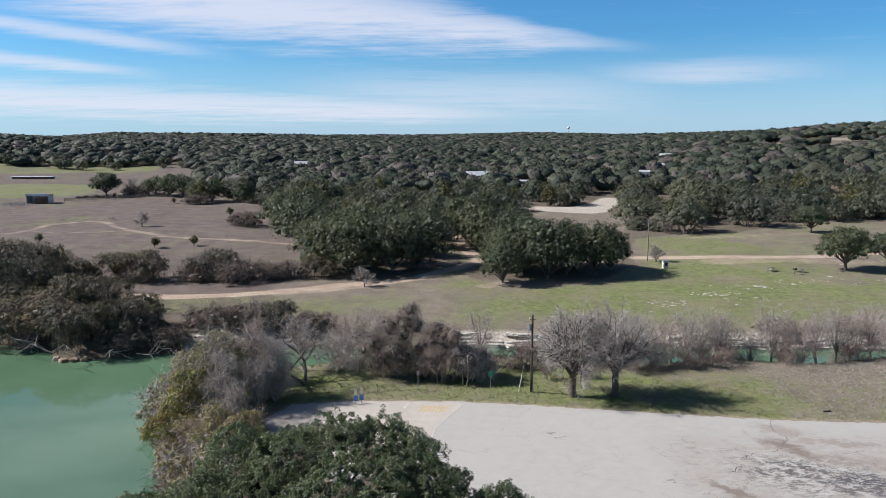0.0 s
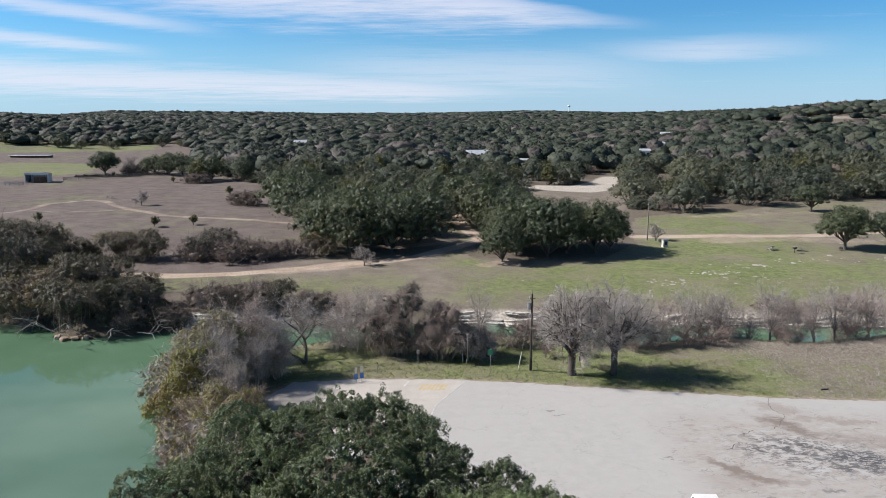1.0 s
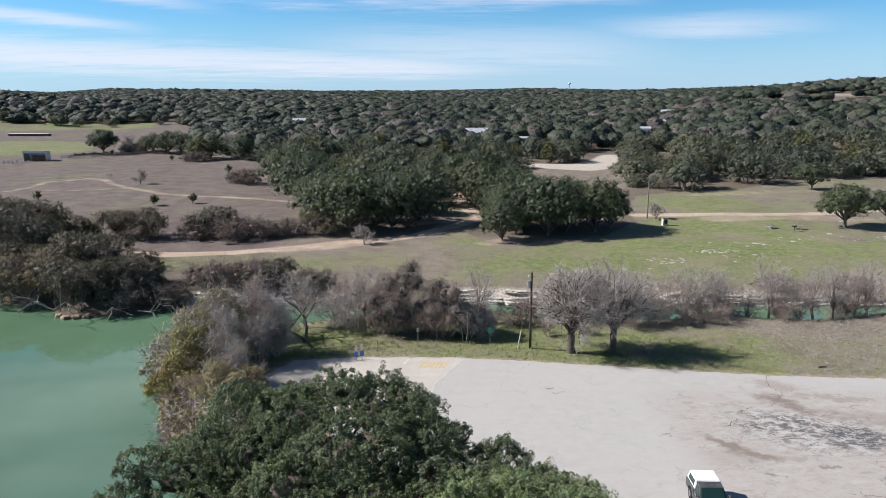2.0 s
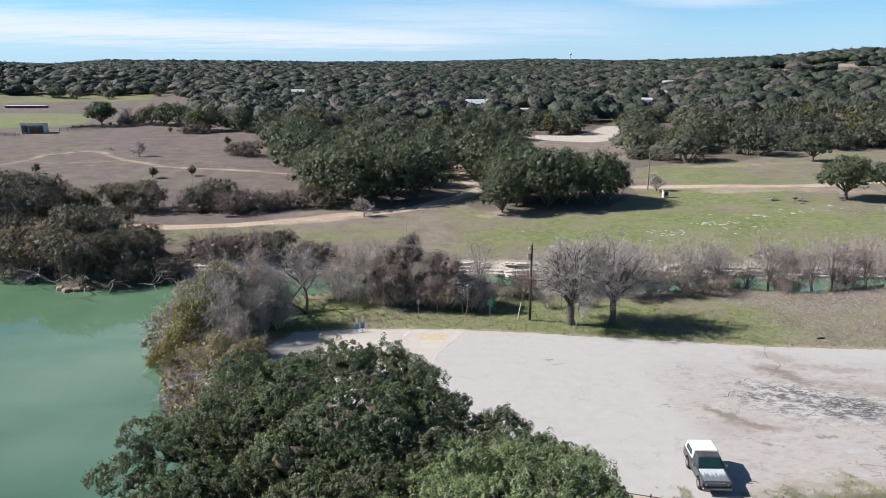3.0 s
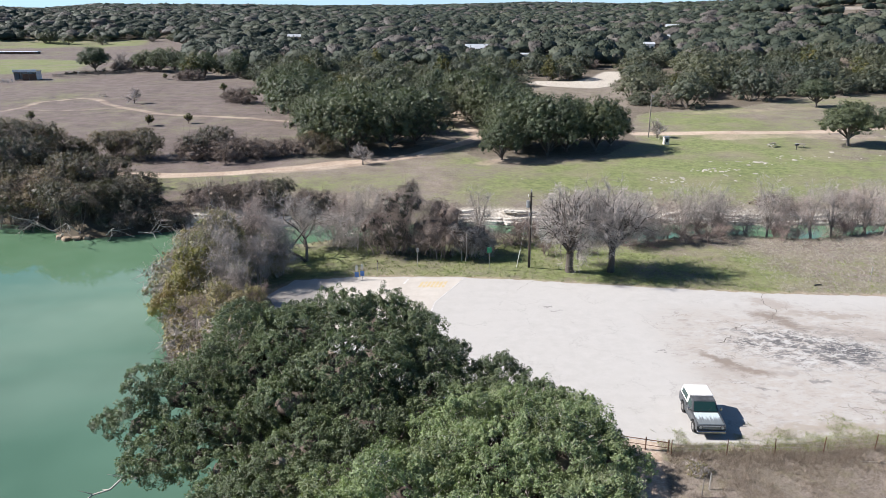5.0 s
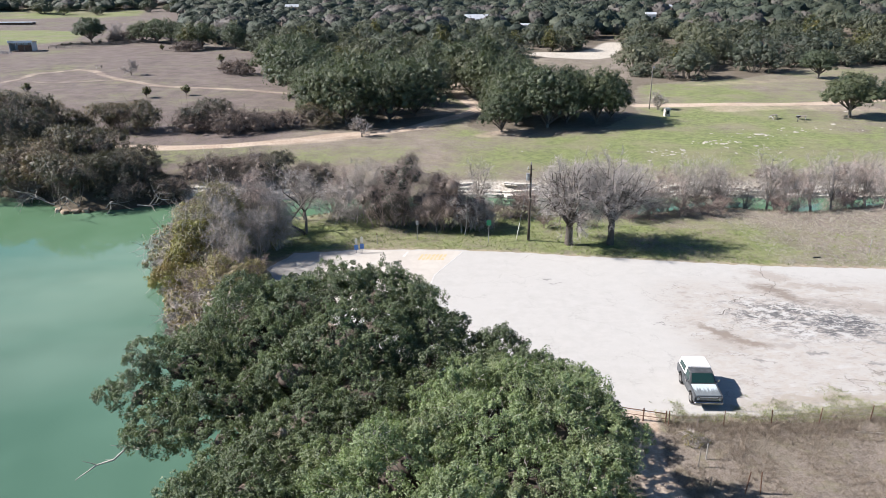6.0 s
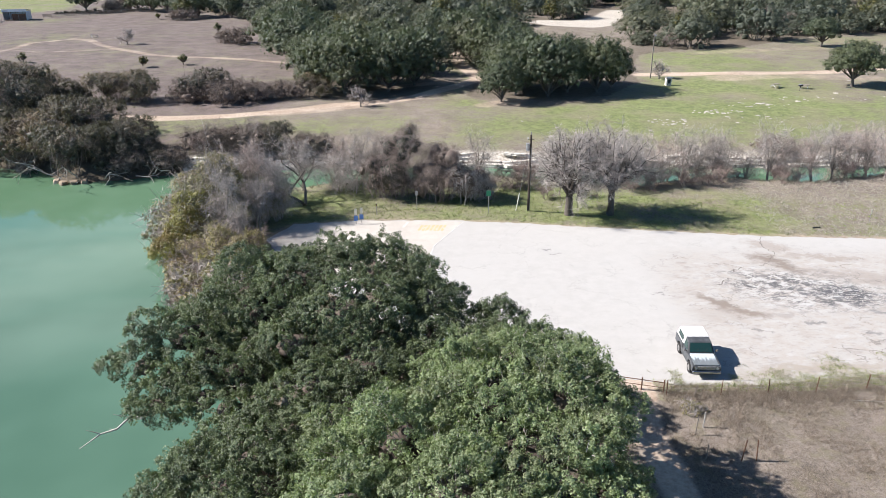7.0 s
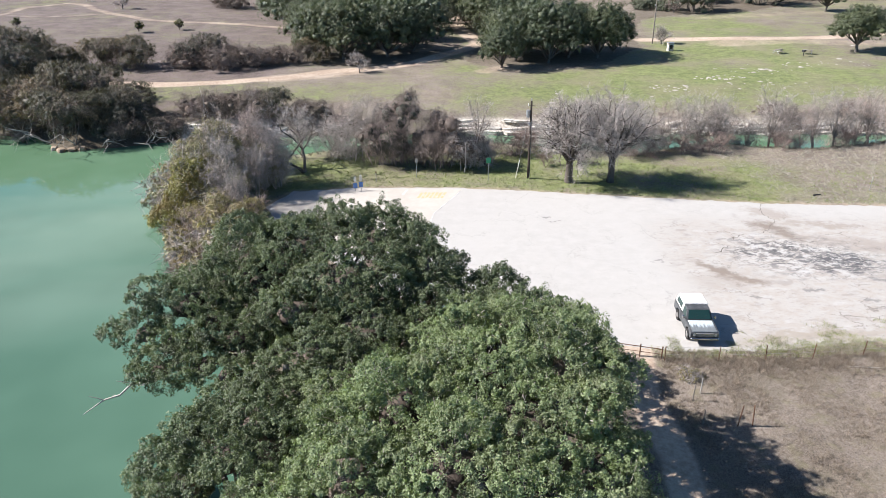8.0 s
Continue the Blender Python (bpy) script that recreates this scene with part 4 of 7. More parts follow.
def spread_tree(name, label, seed, crown, twig_mat, wood_mat, trunk, fork, limbs=9, branches=7, twigs=9, twig_len=0.9, twig_w=0.013, stems=1, group="", category="bare tree"):
    """A leafless tree: stems that fork into bent limbs, limbs into branches and these into sprays of fine twigs. crown: half-width, height of its middle, half-height."""
    rng = np.random.RandomState(seed)
    tree = thing(name, label, category, group=group)
    heap, fine = Heap(), Heap()
    w, zc, hz = crown
    A, B = [], []
    for s in range(stems):
        a = rng.uniform(0, 6.28) + s * 6.28 / stems
        spread = 0.0 if stems == 1 else 0.25 * w
        foot = np.array([spread * 0.4 * math.cos(a), spread * 0.4 * math.sin(a), -0.4])
        top = np.array([spread * math.cos(a) + rng.normal(0, 0.12), spread * math.sin(a) + rng.normal(0, 0.12), fork * rng.uniform(0.85, 1.15)])
        k = np.linspace(0, 1, 6)[:, None]
        line = foot + (top - foot) * k + rng.normal(0, 0.05, (6, 3)) * np.sin(k * math.pi)
        heap.add(*tube(line, trunk * np.array([1.5, 1.1, 0.95, 0.9, 0.88, 0.9]), 9))
        for i in range(limbs):
            b, k = i * 2.39996 + rng.uniform(-0.4, 0.4) + s, math.sqrt((i + 0.5) / limbs)
            end = np.array([w * 0.72 * k * math.cos(b), w * 0.72 * k * math.sin(b), zc + hz * (0.75 * math.sqrt(max(0.0, 1 - k * k)) + rng.uniform(-0.3, 0.2))])
            if stems > 1:
                end[:2] = end[:2] * 0.8 + top[:2] * 0.9
            q = np.linspace(0, 1, 8)[:, None]
            arch = np.array([0, 0, 0.22 * np.linalg.norm(end[:2] - top[:2])])
            limb = top + (end - top) * q + arch * np.sin(q * math.pi) * (0.6 - q) + np.cumsum(rng.normal(0, 0.09, (8, 3)), 0) * q
            heap.add(*tube(limb, trunk * np.linspace(0.55, 0.12, 8), 6))
            for j in range(branches):
                at = limb[rng.randint(3, 8)]
                out = at - np.array([0, 0, zc - hz * 0.15])
                out = out / (np.linalg.norm(out) + 0.3) * 0.8 + rng.normal(0, 0.5, 3) + np.array([0, 0, 0.15])
                ln = w * rng.uniform(0.28, 0.5)
                tip = at + out / np.linalg.norm(out) * ln
                mid = (at + tip) / 2 + rng.normal(0, 0.12 * ln, 3)
                heap.add(*tube([at, mid, tip], trunk * np.array([0.16, 0.1, 0.04]), 4))
                for p0, n in ((mid, twigs // 2), (tip, twigs - twigs // 2)):
                    g = out / np.linalg.norm(out) * 0.5 + rng.normal(0, 0.6, (n, 3))
                    g /= np.linalg.norm(g, axis=1)[:, None]
                    A.append(np.repeat(p0[None], n, 0))
                    B.append(p0 + g * twig_len * rng.uniform(0.5, 1.2, (n, 1)))
    A, B = np.vstack(A), np.vstack(B)
    fine.add(*ribbons(A, B, twig_w, twig_w * 0.6, rng))
    for f in (0.45, 0.75, 1.0):
        M = A + (B - A) * f
        d = (B - A) * 0.6 + rng.normal(0, 0.5 * twig_len, B.shape) * 0.7
        fine.add(*ribbons(M, M + d * 0.75, twig_w * 0.7, twig_w * 0.35, rng))
    hang("trunk", heap.mesh("trunk", [wood_mat], True), tree)
    hang("branchwork", fine.mesh("branchwork", [twig_mat]), tree)
    return tree


def brush_mound(name, label, seed, lobes, mat, count, length, width, leaf_mat=None, leaf_n=0, leaf=(0.16, 0.1), group="", hang_down=0.5, category="bush", inner=0.0, shoots=0.02):
    """A tangle of arching stems over round lobes, with some leaves in it."""
    rng = np.random.RandomState(seed)
    bush = thing(name, label, category, group=group)
    whole = lobes
    lobes = [(a, b, c, r * 0.84, q * 0.88) for a, b, c, r, q in lobes] + knobs(rng, lobes, 7, 0.36, -0.3)
    P, O, S = crown_points(rng, lobes, max(8, count // 12), 12, length * 0.3, -0.8)
    h = Heap()
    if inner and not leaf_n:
        # dark filler balls give the mound its shaded hollows
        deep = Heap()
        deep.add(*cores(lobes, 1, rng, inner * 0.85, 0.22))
        hang("undergrowth", deep.mesh("undergrowth", [STEM_AND_SHADE]), bush, "dark filler balls for the shade inside the bush")
    L = np.array(lobes, float)
    for x, y, z, rx, rz in whole:
        for j in range(7):
            a, b = rng.uniform(0, 6.28), rng.uniform(0.2, 0.9)
            end = np.array([x + rx * b * math.cos(a), y + rx * b * math.sin(a), z + rz * rng.uniform(0.2, 0.9)])
            foot = np.array([x * 0.6 + rng.normal(0, rx * 0.3), y * 0.6 + rng.normal(0, rx * 0.3), -0.3])
            h.add(*tube([foot, (foot + end) / 2 + rng.normal(0, 0.2, 3), end], [0.07, 0.05, 0.02], 4))
    go = np.repeat(rng.normal(0, 1, (len(P) // 12, 3)), 12, 0) + rng.normal(0, 0.55, P.shape)
    go -= O * (np.sum(go * O, 1) / (np.sum(O * O, 1) + 1e-9))[:, None] * rng.uniform(0.3, 1.0, (len(P), 1))
    go[:, 2] -= hang_down * rng.uniform(0, 1, len(P))
    go /= np.linalg.norm(go, axis=1)[:, None]
    ln = length * rng.uniform(0.4, 1.2, (len(P), 1))
    mid = P + go * ln * 0.5
    end = mid + (go + rng.normal(0, 0.4, P.shape) - np.array([0, 0, hang_down * 0.4])) * ln * 0.5
    h.add(*ribbons(P, mid, width, width * 0.8, rng))
    h.add(*ribbons(mid, end, width * 0.8, width * 0.4, rng))
    k = max(6, int(count * shoots))
    pick = rng.choice(len(P), k)
    up = O[pick] * 0.5 + rng.normal(0, 0.35, (k, 3)) + np.array([0, 0, 1.0])
    h.add(*ribbons(P[pick] - up * 0.3, P[pick] + up * length * rng.uniform(0.5, 1.4, (k, 1)), width * 1.2, width * 0.35, rng))
    hang("tangle", h.mesh("tangle", [mat]), bush)
    if leaf_n:
        Q, O2, _ = clump_points(rng, lobes, max(8, leaf_n // 14), 14, length * 0.19, -0.7, 0.12, own=0.5)
        f = Heap()
        f.add(*leaves(Q, leaf[0], leaf[1], rng, O2, 1.4))
        if inner:
            f.add(*cores(lobes, 1, rng, inner * 0.85, 0.22))
        hang("foliage", f.mesh("foliage", [leaf_mat]), bush)
    return bush


def at_ground(x, y, turn=0.0, scale=1.0, sink=0.0, tall=1.0):
    return pose(x, y, float(land(x, y)) - sink, 0, 0, turn) @ Matrix.Diagonal((scale, scale, scale * tall, 1))

# ---------------- live oaks beside the car park ----------------
def near_oak(x, y, lobes, mat, seed, trunk, fork, sprays, label, twiggy=0.15):
    """A big oak whose lobes are given in world places (x, y, z, rx, rz)."""
    z = float(land(x, y))
    own = [(a - x, b - y, c - z, r, q) for a, b, c, r, q in lobes]
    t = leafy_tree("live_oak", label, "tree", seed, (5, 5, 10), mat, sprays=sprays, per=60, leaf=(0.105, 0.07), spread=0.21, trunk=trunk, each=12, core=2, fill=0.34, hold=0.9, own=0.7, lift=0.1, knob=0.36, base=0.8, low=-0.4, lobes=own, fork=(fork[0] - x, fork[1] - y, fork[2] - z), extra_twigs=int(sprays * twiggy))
    t.matrix_basis = pose(x, y, z)
    return t


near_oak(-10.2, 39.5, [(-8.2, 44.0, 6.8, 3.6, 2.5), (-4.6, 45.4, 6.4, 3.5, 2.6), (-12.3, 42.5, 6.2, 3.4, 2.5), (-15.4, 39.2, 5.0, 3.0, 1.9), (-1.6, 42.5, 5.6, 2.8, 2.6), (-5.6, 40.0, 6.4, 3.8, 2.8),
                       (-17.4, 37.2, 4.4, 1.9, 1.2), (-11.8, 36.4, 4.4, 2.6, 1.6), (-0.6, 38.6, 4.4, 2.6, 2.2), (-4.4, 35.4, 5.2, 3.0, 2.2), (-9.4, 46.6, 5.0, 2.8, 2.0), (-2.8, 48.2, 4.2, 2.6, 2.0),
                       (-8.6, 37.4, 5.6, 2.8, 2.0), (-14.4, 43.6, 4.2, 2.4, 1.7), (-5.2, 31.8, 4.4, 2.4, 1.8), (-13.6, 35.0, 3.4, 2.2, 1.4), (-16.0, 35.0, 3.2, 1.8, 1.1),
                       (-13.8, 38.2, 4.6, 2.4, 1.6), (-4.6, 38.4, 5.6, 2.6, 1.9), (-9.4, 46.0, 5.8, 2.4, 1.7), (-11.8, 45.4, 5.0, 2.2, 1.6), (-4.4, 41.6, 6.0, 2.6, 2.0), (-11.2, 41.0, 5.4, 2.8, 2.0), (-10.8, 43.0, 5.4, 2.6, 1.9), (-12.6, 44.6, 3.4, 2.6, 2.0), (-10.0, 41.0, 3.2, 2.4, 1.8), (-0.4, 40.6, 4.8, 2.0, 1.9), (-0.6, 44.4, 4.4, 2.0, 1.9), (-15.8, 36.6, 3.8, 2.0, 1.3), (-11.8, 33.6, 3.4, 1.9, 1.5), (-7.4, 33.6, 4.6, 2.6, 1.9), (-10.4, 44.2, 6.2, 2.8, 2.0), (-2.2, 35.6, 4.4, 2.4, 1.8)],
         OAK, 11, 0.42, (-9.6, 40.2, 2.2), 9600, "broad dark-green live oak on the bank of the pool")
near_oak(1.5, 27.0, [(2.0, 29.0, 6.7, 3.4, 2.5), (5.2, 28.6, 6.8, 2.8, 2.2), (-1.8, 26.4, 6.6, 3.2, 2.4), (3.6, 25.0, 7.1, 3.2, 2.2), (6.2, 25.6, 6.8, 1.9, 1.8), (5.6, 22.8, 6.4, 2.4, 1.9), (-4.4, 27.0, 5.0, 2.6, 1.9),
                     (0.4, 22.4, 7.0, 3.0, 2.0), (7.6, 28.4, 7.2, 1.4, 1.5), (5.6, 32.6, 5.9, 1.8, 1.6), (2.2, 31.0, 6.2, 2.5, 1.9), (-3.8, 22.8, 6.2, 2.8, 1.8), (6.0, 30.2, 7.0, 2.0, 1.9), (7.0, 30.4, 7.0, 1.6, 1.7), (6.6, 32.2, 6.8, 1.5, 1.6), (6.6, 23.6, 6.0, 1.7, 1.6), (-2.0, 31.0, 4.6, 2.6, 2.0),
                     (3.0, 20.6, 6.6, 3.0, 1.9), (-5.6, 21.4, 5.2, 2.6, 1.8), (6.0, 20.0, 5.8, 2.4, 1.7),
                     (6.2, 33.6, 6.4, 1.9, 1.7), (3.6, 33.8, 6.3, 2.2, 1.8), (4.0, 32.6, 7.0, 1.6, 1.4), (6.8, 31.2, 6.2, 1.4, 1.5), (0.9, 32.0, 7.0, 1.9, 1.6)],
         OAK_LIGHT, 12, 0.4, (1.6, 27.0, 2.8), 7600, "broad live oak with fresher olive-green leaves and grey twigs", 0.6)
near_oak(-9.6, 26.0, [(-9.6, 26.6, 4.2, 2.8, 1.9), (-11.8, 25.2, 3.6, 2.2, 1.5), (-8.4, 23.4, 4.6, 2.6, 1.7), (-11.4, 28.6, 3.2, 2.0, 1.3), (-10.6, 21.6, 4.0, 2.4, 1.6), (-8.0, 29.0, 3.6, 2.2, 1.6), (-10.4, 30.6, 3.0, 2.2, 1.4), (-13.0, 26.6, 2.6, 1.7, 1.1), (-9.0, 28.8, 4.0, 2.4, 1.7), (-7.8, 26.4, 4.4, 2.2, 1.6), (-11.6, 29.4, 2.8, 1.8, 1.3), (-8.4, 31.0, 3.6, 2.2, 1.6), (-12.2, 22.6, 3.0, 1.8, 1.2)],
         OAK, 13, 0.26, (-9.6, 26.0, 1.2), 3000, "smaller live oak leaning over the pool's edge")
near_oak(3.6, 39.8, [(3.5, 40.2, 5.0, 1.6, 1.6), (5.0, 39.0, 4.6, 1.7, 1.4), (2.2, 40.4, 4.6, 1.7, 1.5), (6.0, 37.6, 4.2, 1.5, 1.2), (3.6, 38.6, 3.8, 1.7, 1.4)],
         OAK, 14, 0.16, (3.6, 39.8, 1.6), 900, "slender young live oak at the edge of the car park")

# ---------------- oaks across the creek ----------------
OAK_LABEL = "round dark-green live oak on the far meadow"
oaks = [leafy_tree("live_oak", OAK_LABEL, "tree", 20 + i, s, OAK_MID, 13, 1300, 15, (0.2, 0.145), 0.32, 0.3, 0.05, "oaks across the creek", lift=0.22, each=8, core=1, fill=0.44, base=0.66, knob=0.4, hold=1.6, low=-0.6, lumpy=True) for i, s in enumerate(((6.4, 5.8, 11.5), (5.8, 5.8, 11.0), (7.0, 6.4, 12.3), (5.2, 5.0, 10.4)))]
stands = [(-25, 150, 0.95), (-19, 146, 1.05), (-10.5, 147.5, 1.05), (-23, 159, 1.1), (-13, 158, 1.1), (-5.5, 154, 0.95), (-29, 167, 1.0), (-19, 170, 1.1), (-8, 168, 1.05), (-34, 179, 1.0), (-24, 182, 1.05), (-13, 182, 1.05), (-29, 193, 1.05), (-38, 192, 0.95), (-42, 203, 1.0), (-36, 208, 1.05), (-49, 219, 1.0), (-44, 228, 1.0),
          (11.2, 136.5, 0.72), (14.5, 143, 0.95), (20.5, 141.5, 1.0), (25, 146, 1.02), (30.5, 145, 0.98), (34.5, 149.5, 0.9), (18, 152, 1.0), (27.5, 154, 1.0), (12, 150, 0.9),
          (10, 178, 1.0), (16, 170, 0.95), (6, 196, 1.0), (-2, 212, 1.0), (11, 205, 1.05), (19, 190, 0.95)]
used = set()
rng = np.random.RandomState(5)
for i, (x, y, s) in enumerate(stands):
    k = (1, 3)[i % 2] if x > 10 and y < 160 else (0, 2, 0, 1)[i % 4]
    m = at_ground(x, y, rng.uniform(0, 360), s * rng.uniform(0.92, 1.08))
    if k not in used:
        used.add(k)
        oaks[k].matrix_basis = m
    else:
        copy_thing(oaks[k], m)

single = leafy_tree("live_oak", "lone rounded live oak with a forked trunk on the meadow", "tree", 33, (5.6, 5.4, 9.6), OAK_MID, 18, 1700, 15, (0.2, 0.145), 0.34, 0.34, 0.16, "lone oaks", each=7, core=1, fill=0.55, base=0.66, knob=0.4, hold=1.6, low=-0.5, lumpy=True)
single.matrix_basis = at_ground(82.4, 148.0, 20)
copy_thing(single, at_ground(102.6, 203.6, 130, 0.86))
copy_thing(single, at_ground(93.5, 152, 250, 0.8))
copy_thing(single, at_ground(-153, 334, 80, 1.25))

# ---------------- woods ----------------
# open ground about the far houses: x, y, reach
CLEARINGS = [(20.5, 402, 19), (17.5, 345, 8), (40, 385, 24), (106, 415, 30), (122, 420, 24), (62, 268, 14), (150, 500, 22), (-110, 560, 16), (240, 470, 20), (-20, 640, 22), (60, 700, 26), (-180, 760, 24), (190, 620, 26)]
rng = np.random.RandomState(8)
wood_kinds = [leafy_tree("oak", "dark evergreen oak in the wood", "tree", 40 + i, s, WOODS, 8, 440, 13, (0.3, 0.215), 0.42, 0.22, 0.0, "trees of the wood", each=5, core=1, fill=0.46, base=0.82, knob=0.36, hold=2.0, low=-0.7, lumpy=True) for i, s in enumerate(((6.4, 5.8, 8.8), (5.6, 6.0, 8.0), (7.0, 6.4, 9.4)))]
cedar = leafy_tree("cedar", "brown-olive cedar among the oaks", "tree", 47, (3.2, 3.0, 8.5), CEDAR, 6, 150, 9, (0.45, 0.32), 0.5, 0.2, 0.04, "trees of the wood", each=3, core=1, fill=0.54, hold=1.0, low=-0.5, lumpy=True)
grey = twiggy_tree("bare_tree", "leafless grey tree among the evergreen oaks", "bare tree", 48, [(0, 0, 5.4, 3.2, 2.8), (2.0, 0.6, 4.8, 2.4, 2.2), (-1.8, -0.8, 5.0, 2.4, 2.3), (0.3, -1.6, 6.4, 2.0, 1.8)], TWIG_DARK, [((0, 0, -0.4), (0.2, 0, 1.8))], 480, 1.7, 0.045, 0.2, group="trees of the wood")
free = lambda x, y, m=3.0: (not inside(x, y, FIELD)) and (not inside(x, y, MEADOW)) and signed(x, y, GRAVEL) > m and not inside(x, y, GAP) and (min(signed(x, y, ROAD_CUT), signed(x, y, SMALL_CUT)) > m or ripple(x, y, 46, 7) > 0.5) and all(((x - a) * 1.6) ** 2 + (y - b) ** 2 > d * d for a, b, d in CLEARINGS)


def scatter(y0, y1, spacing, grow, tan_az=0.72, left=None):
    """Places for trees on a jittered net that widens with distance."""
    out, y = [], y0
    while y < y1:
        step = spacing * (1 + grow * (y - y0))
        x = -tan_az * y
        while x < tan_az * y:
            out.append((x + rng.uniform(-0.42, 0.42) * step, y + rng.uniform(-0.42, 0.42) * step, step))
            x += step
        y += step * 0.9
    return out


near_spots = [(x, y) for x, y, s in scatter(176, 350, 11.8, 0.0012, 0.66) if free(x, y) and min((x - p[0]) ** 2 + (y - p[1]) ** 2 for p in stands) > 30]
placed = 0
first = {}
for x, y in near_spots:
    if placed >= 420:
        break
    pick = rng.uniform()
    src = grey if pick < 0.13 else cedar if pick < 0.25 else wood_kinds[rng.randint(3)]
    m = at_ground(x, y, rng.uniform(0, 360), rng.choice([0.7, 0.85, 0.95, 1.05, 1.15]) * (1.28 if y < 270 and x > 78 else 1.06) * rng.uniform(0.92, 1.08), 1.1, rng.uniform(0.88, 1.12))
    if src not in first:
        first[src] = 1
        src.matrix_basis = m
    else:
        copy_thing(src, m)
    placed += 1


def far_crown(rg, around, up, tufts, leaf):
    """One far tree at unit size (half-width 1, height 1): a lumpy dome of billows with a few loose tufts at its edge."""
    a, e = np.meshgrid(np.arange(around) * 2 * math.pi / around, np.linspace(-0.5, 1.35, up))
    D = np.stack([np.cos(e) * np.cos(a), np.cos(e) * np.sin(a), np.sin(e)], -1).reshape(-1, 3)
    D = np.vstack([D, [[0, 0, 1.0]]])
    lumps = rg.normal(0, 1, (15, 3))
    lumps[:, 2] = np.abs(lumps[:, 2])
    lumps /= np.linalg.norm(lumps, axis=1)[:, None]
    near = (D @ lumps.T).max(1)
    r = 0.6 + 0.44 * ease(near, 0.74, 1.0) + rg.uniform(-0.12, 0.12, len(D))
    V = D * r[:, None] * np.array([1, 1, 0.56]) + np.array([0, 0, 0.42])
    i = np.arange(around * up).reshape(up, around)
    j = np.roll(i, -1, 1)
    T = np.vstack([np.stack([i[:-1], j[:-1], j[1:]], -1).reshape(-1, 3), np.stack([i[:-1], j[1:], i[1:]], -1).reshape(-1, 3), np.stack([i[-1], j[-1], np.full(around, around * up)], -1)])
    if tufts:
        k = rg.randint(0, len(D), tufts)
        W, U = leaves(V[k] + D[k] * rg.uniform(-0.02, 0.09, (tufts, 1)), leaf, leaf * 0.7, rg, D[k] + np.array([0, 0, 0.3]), 0.7)
        V, T = np.vstack([V, W]), np.vstack([T, U + len(V)])
    return V, T


def woodland(name, label, spots, around, up, tufts, leaf, mat, h0, h1, seed, wide):
    """Far trees by the thousand in one mesh, from a few kinds of crown turned and scaled at will."""
    rg = np.random.RandomState(seed)
    kinds = [far_crown(rg, around, up, tufts, leaf) for i in range(12)]
    h, tones = Heap(), []
    X, Y, step = (np.array([s[i] for s in spots]) for i in range(3))
    Z = land(X, Y)
    big = rg.uniform(0, 1, len(spots)) ** 1.4
    H = (h0 + (h1 - h0) * big) * (1 + 0.15 * ripple(X, Y, 60, seed))
    Wd = step * wide * (0.55 + 0.75 * big) * rg.uniform(0.8, 1.15, len(spots))
    turn, stretch = rg.uniform(0, 6.28, len(spots)), rg.uniform(0.8, 1.25, len(spots))
    own_tone = np.clip(rg.uniform(0, 1, len(spots)) + 0.12 * ripple(X, Y, 140, 2), 0, 1)
    for j in range(len(spots)):
        V, T = kinds[j % 12]
        c, q = math.cos(turn[j]), math.sin(turn[j])
        a, b = V[:, 0] * stretch[j], V[:, 1] / stretch[j]
        h.add(np.stack([X[j] + Wd[j] * (a * c - b * q), Y[j] + Wd[j] * (a * q + b * c), Z[j] - 0.4 + H[j] * V[:, 2]], 1), T)
        tones.append(np.full(len(V), own_tone[j]))
    me = h.mesh(name, [mat], True)
    me.attributes.new("tone", "FLOAT", "POINT").data.foreach_set("value", np.concatenate(tones).astype(np.float32))
    tagged(new(name, me), label, "woodland", kind="stuff")


def bare_woodland(name, label, spots, mat, h0, h1, seed):
    """Leafless far trees: a stem and a haze of fine twigs each."""
    rg = np.random.RandomState(seed)
    h = Heap()
    for x, y, step in spots:
        z, H = float(land(x, y)), rg.uniform(h0, h1)
        w = H * rg.uniform(0.36, 0.5)
        u = rg.normal(0, 1, (44, 3))
        u /= np.linalg.norm(u, axis=1)[:, None]
        P = np.array([x, y, z + H * 0.6]) + u * np.array([w, w, H * 0.38]) * rg.uniform(0.5, 1.0, (44, 1))
        h.add(*ribbons(np.array([x, y, z + H * 0.25]) + (P - np.array([x, y, z + H * 0.25])) * 0.35, P, 0.16, 0.05, rg))
        h.add(*tube([(x, y, z - 0.4), (x, y, z + H * 0.4)], [0.25, 0.15], 4))
    tagged(new(name, h.mesh(name, [mat])), label, "woodland", kind="stuff")


far_spots = [s for s in scatter(350, 760, 8.4, 0.001) if free(s[0], s[1]) and ripple(s[0], s[1], 90, 5) < 0.75]
rng.shuffle(far_spots)
cut = int(len(far_spots) * 0.9)
woodland("woodland", "dense evergreen oak and cedar wood on rolling ground", far_spots[:cut], 17, 9, 110, 0.15, FAR_WOODS, 5.5, 9.5, 3, 0.66)
bare_woodland("bare_woodland", "grey leafless trees scattered through the wood", far_spots[cut:], TWIG_DARK, 5.0, 8.5, 4)
hill_spots = [s for s in scatter(760, 1500, 9.6, 0.001) if free(s[0], s[1])]
woodland("hill_woodland", "dark wooded slopes", hill_spots, 8, 5, 20, 0.22, FAR_WOODS, 6.5, 10.0, 5, 0.72)
ridge_spots = [s for s in scatter(1500, 4300, 18.5, 0.001) if free(s[0], s[1])]
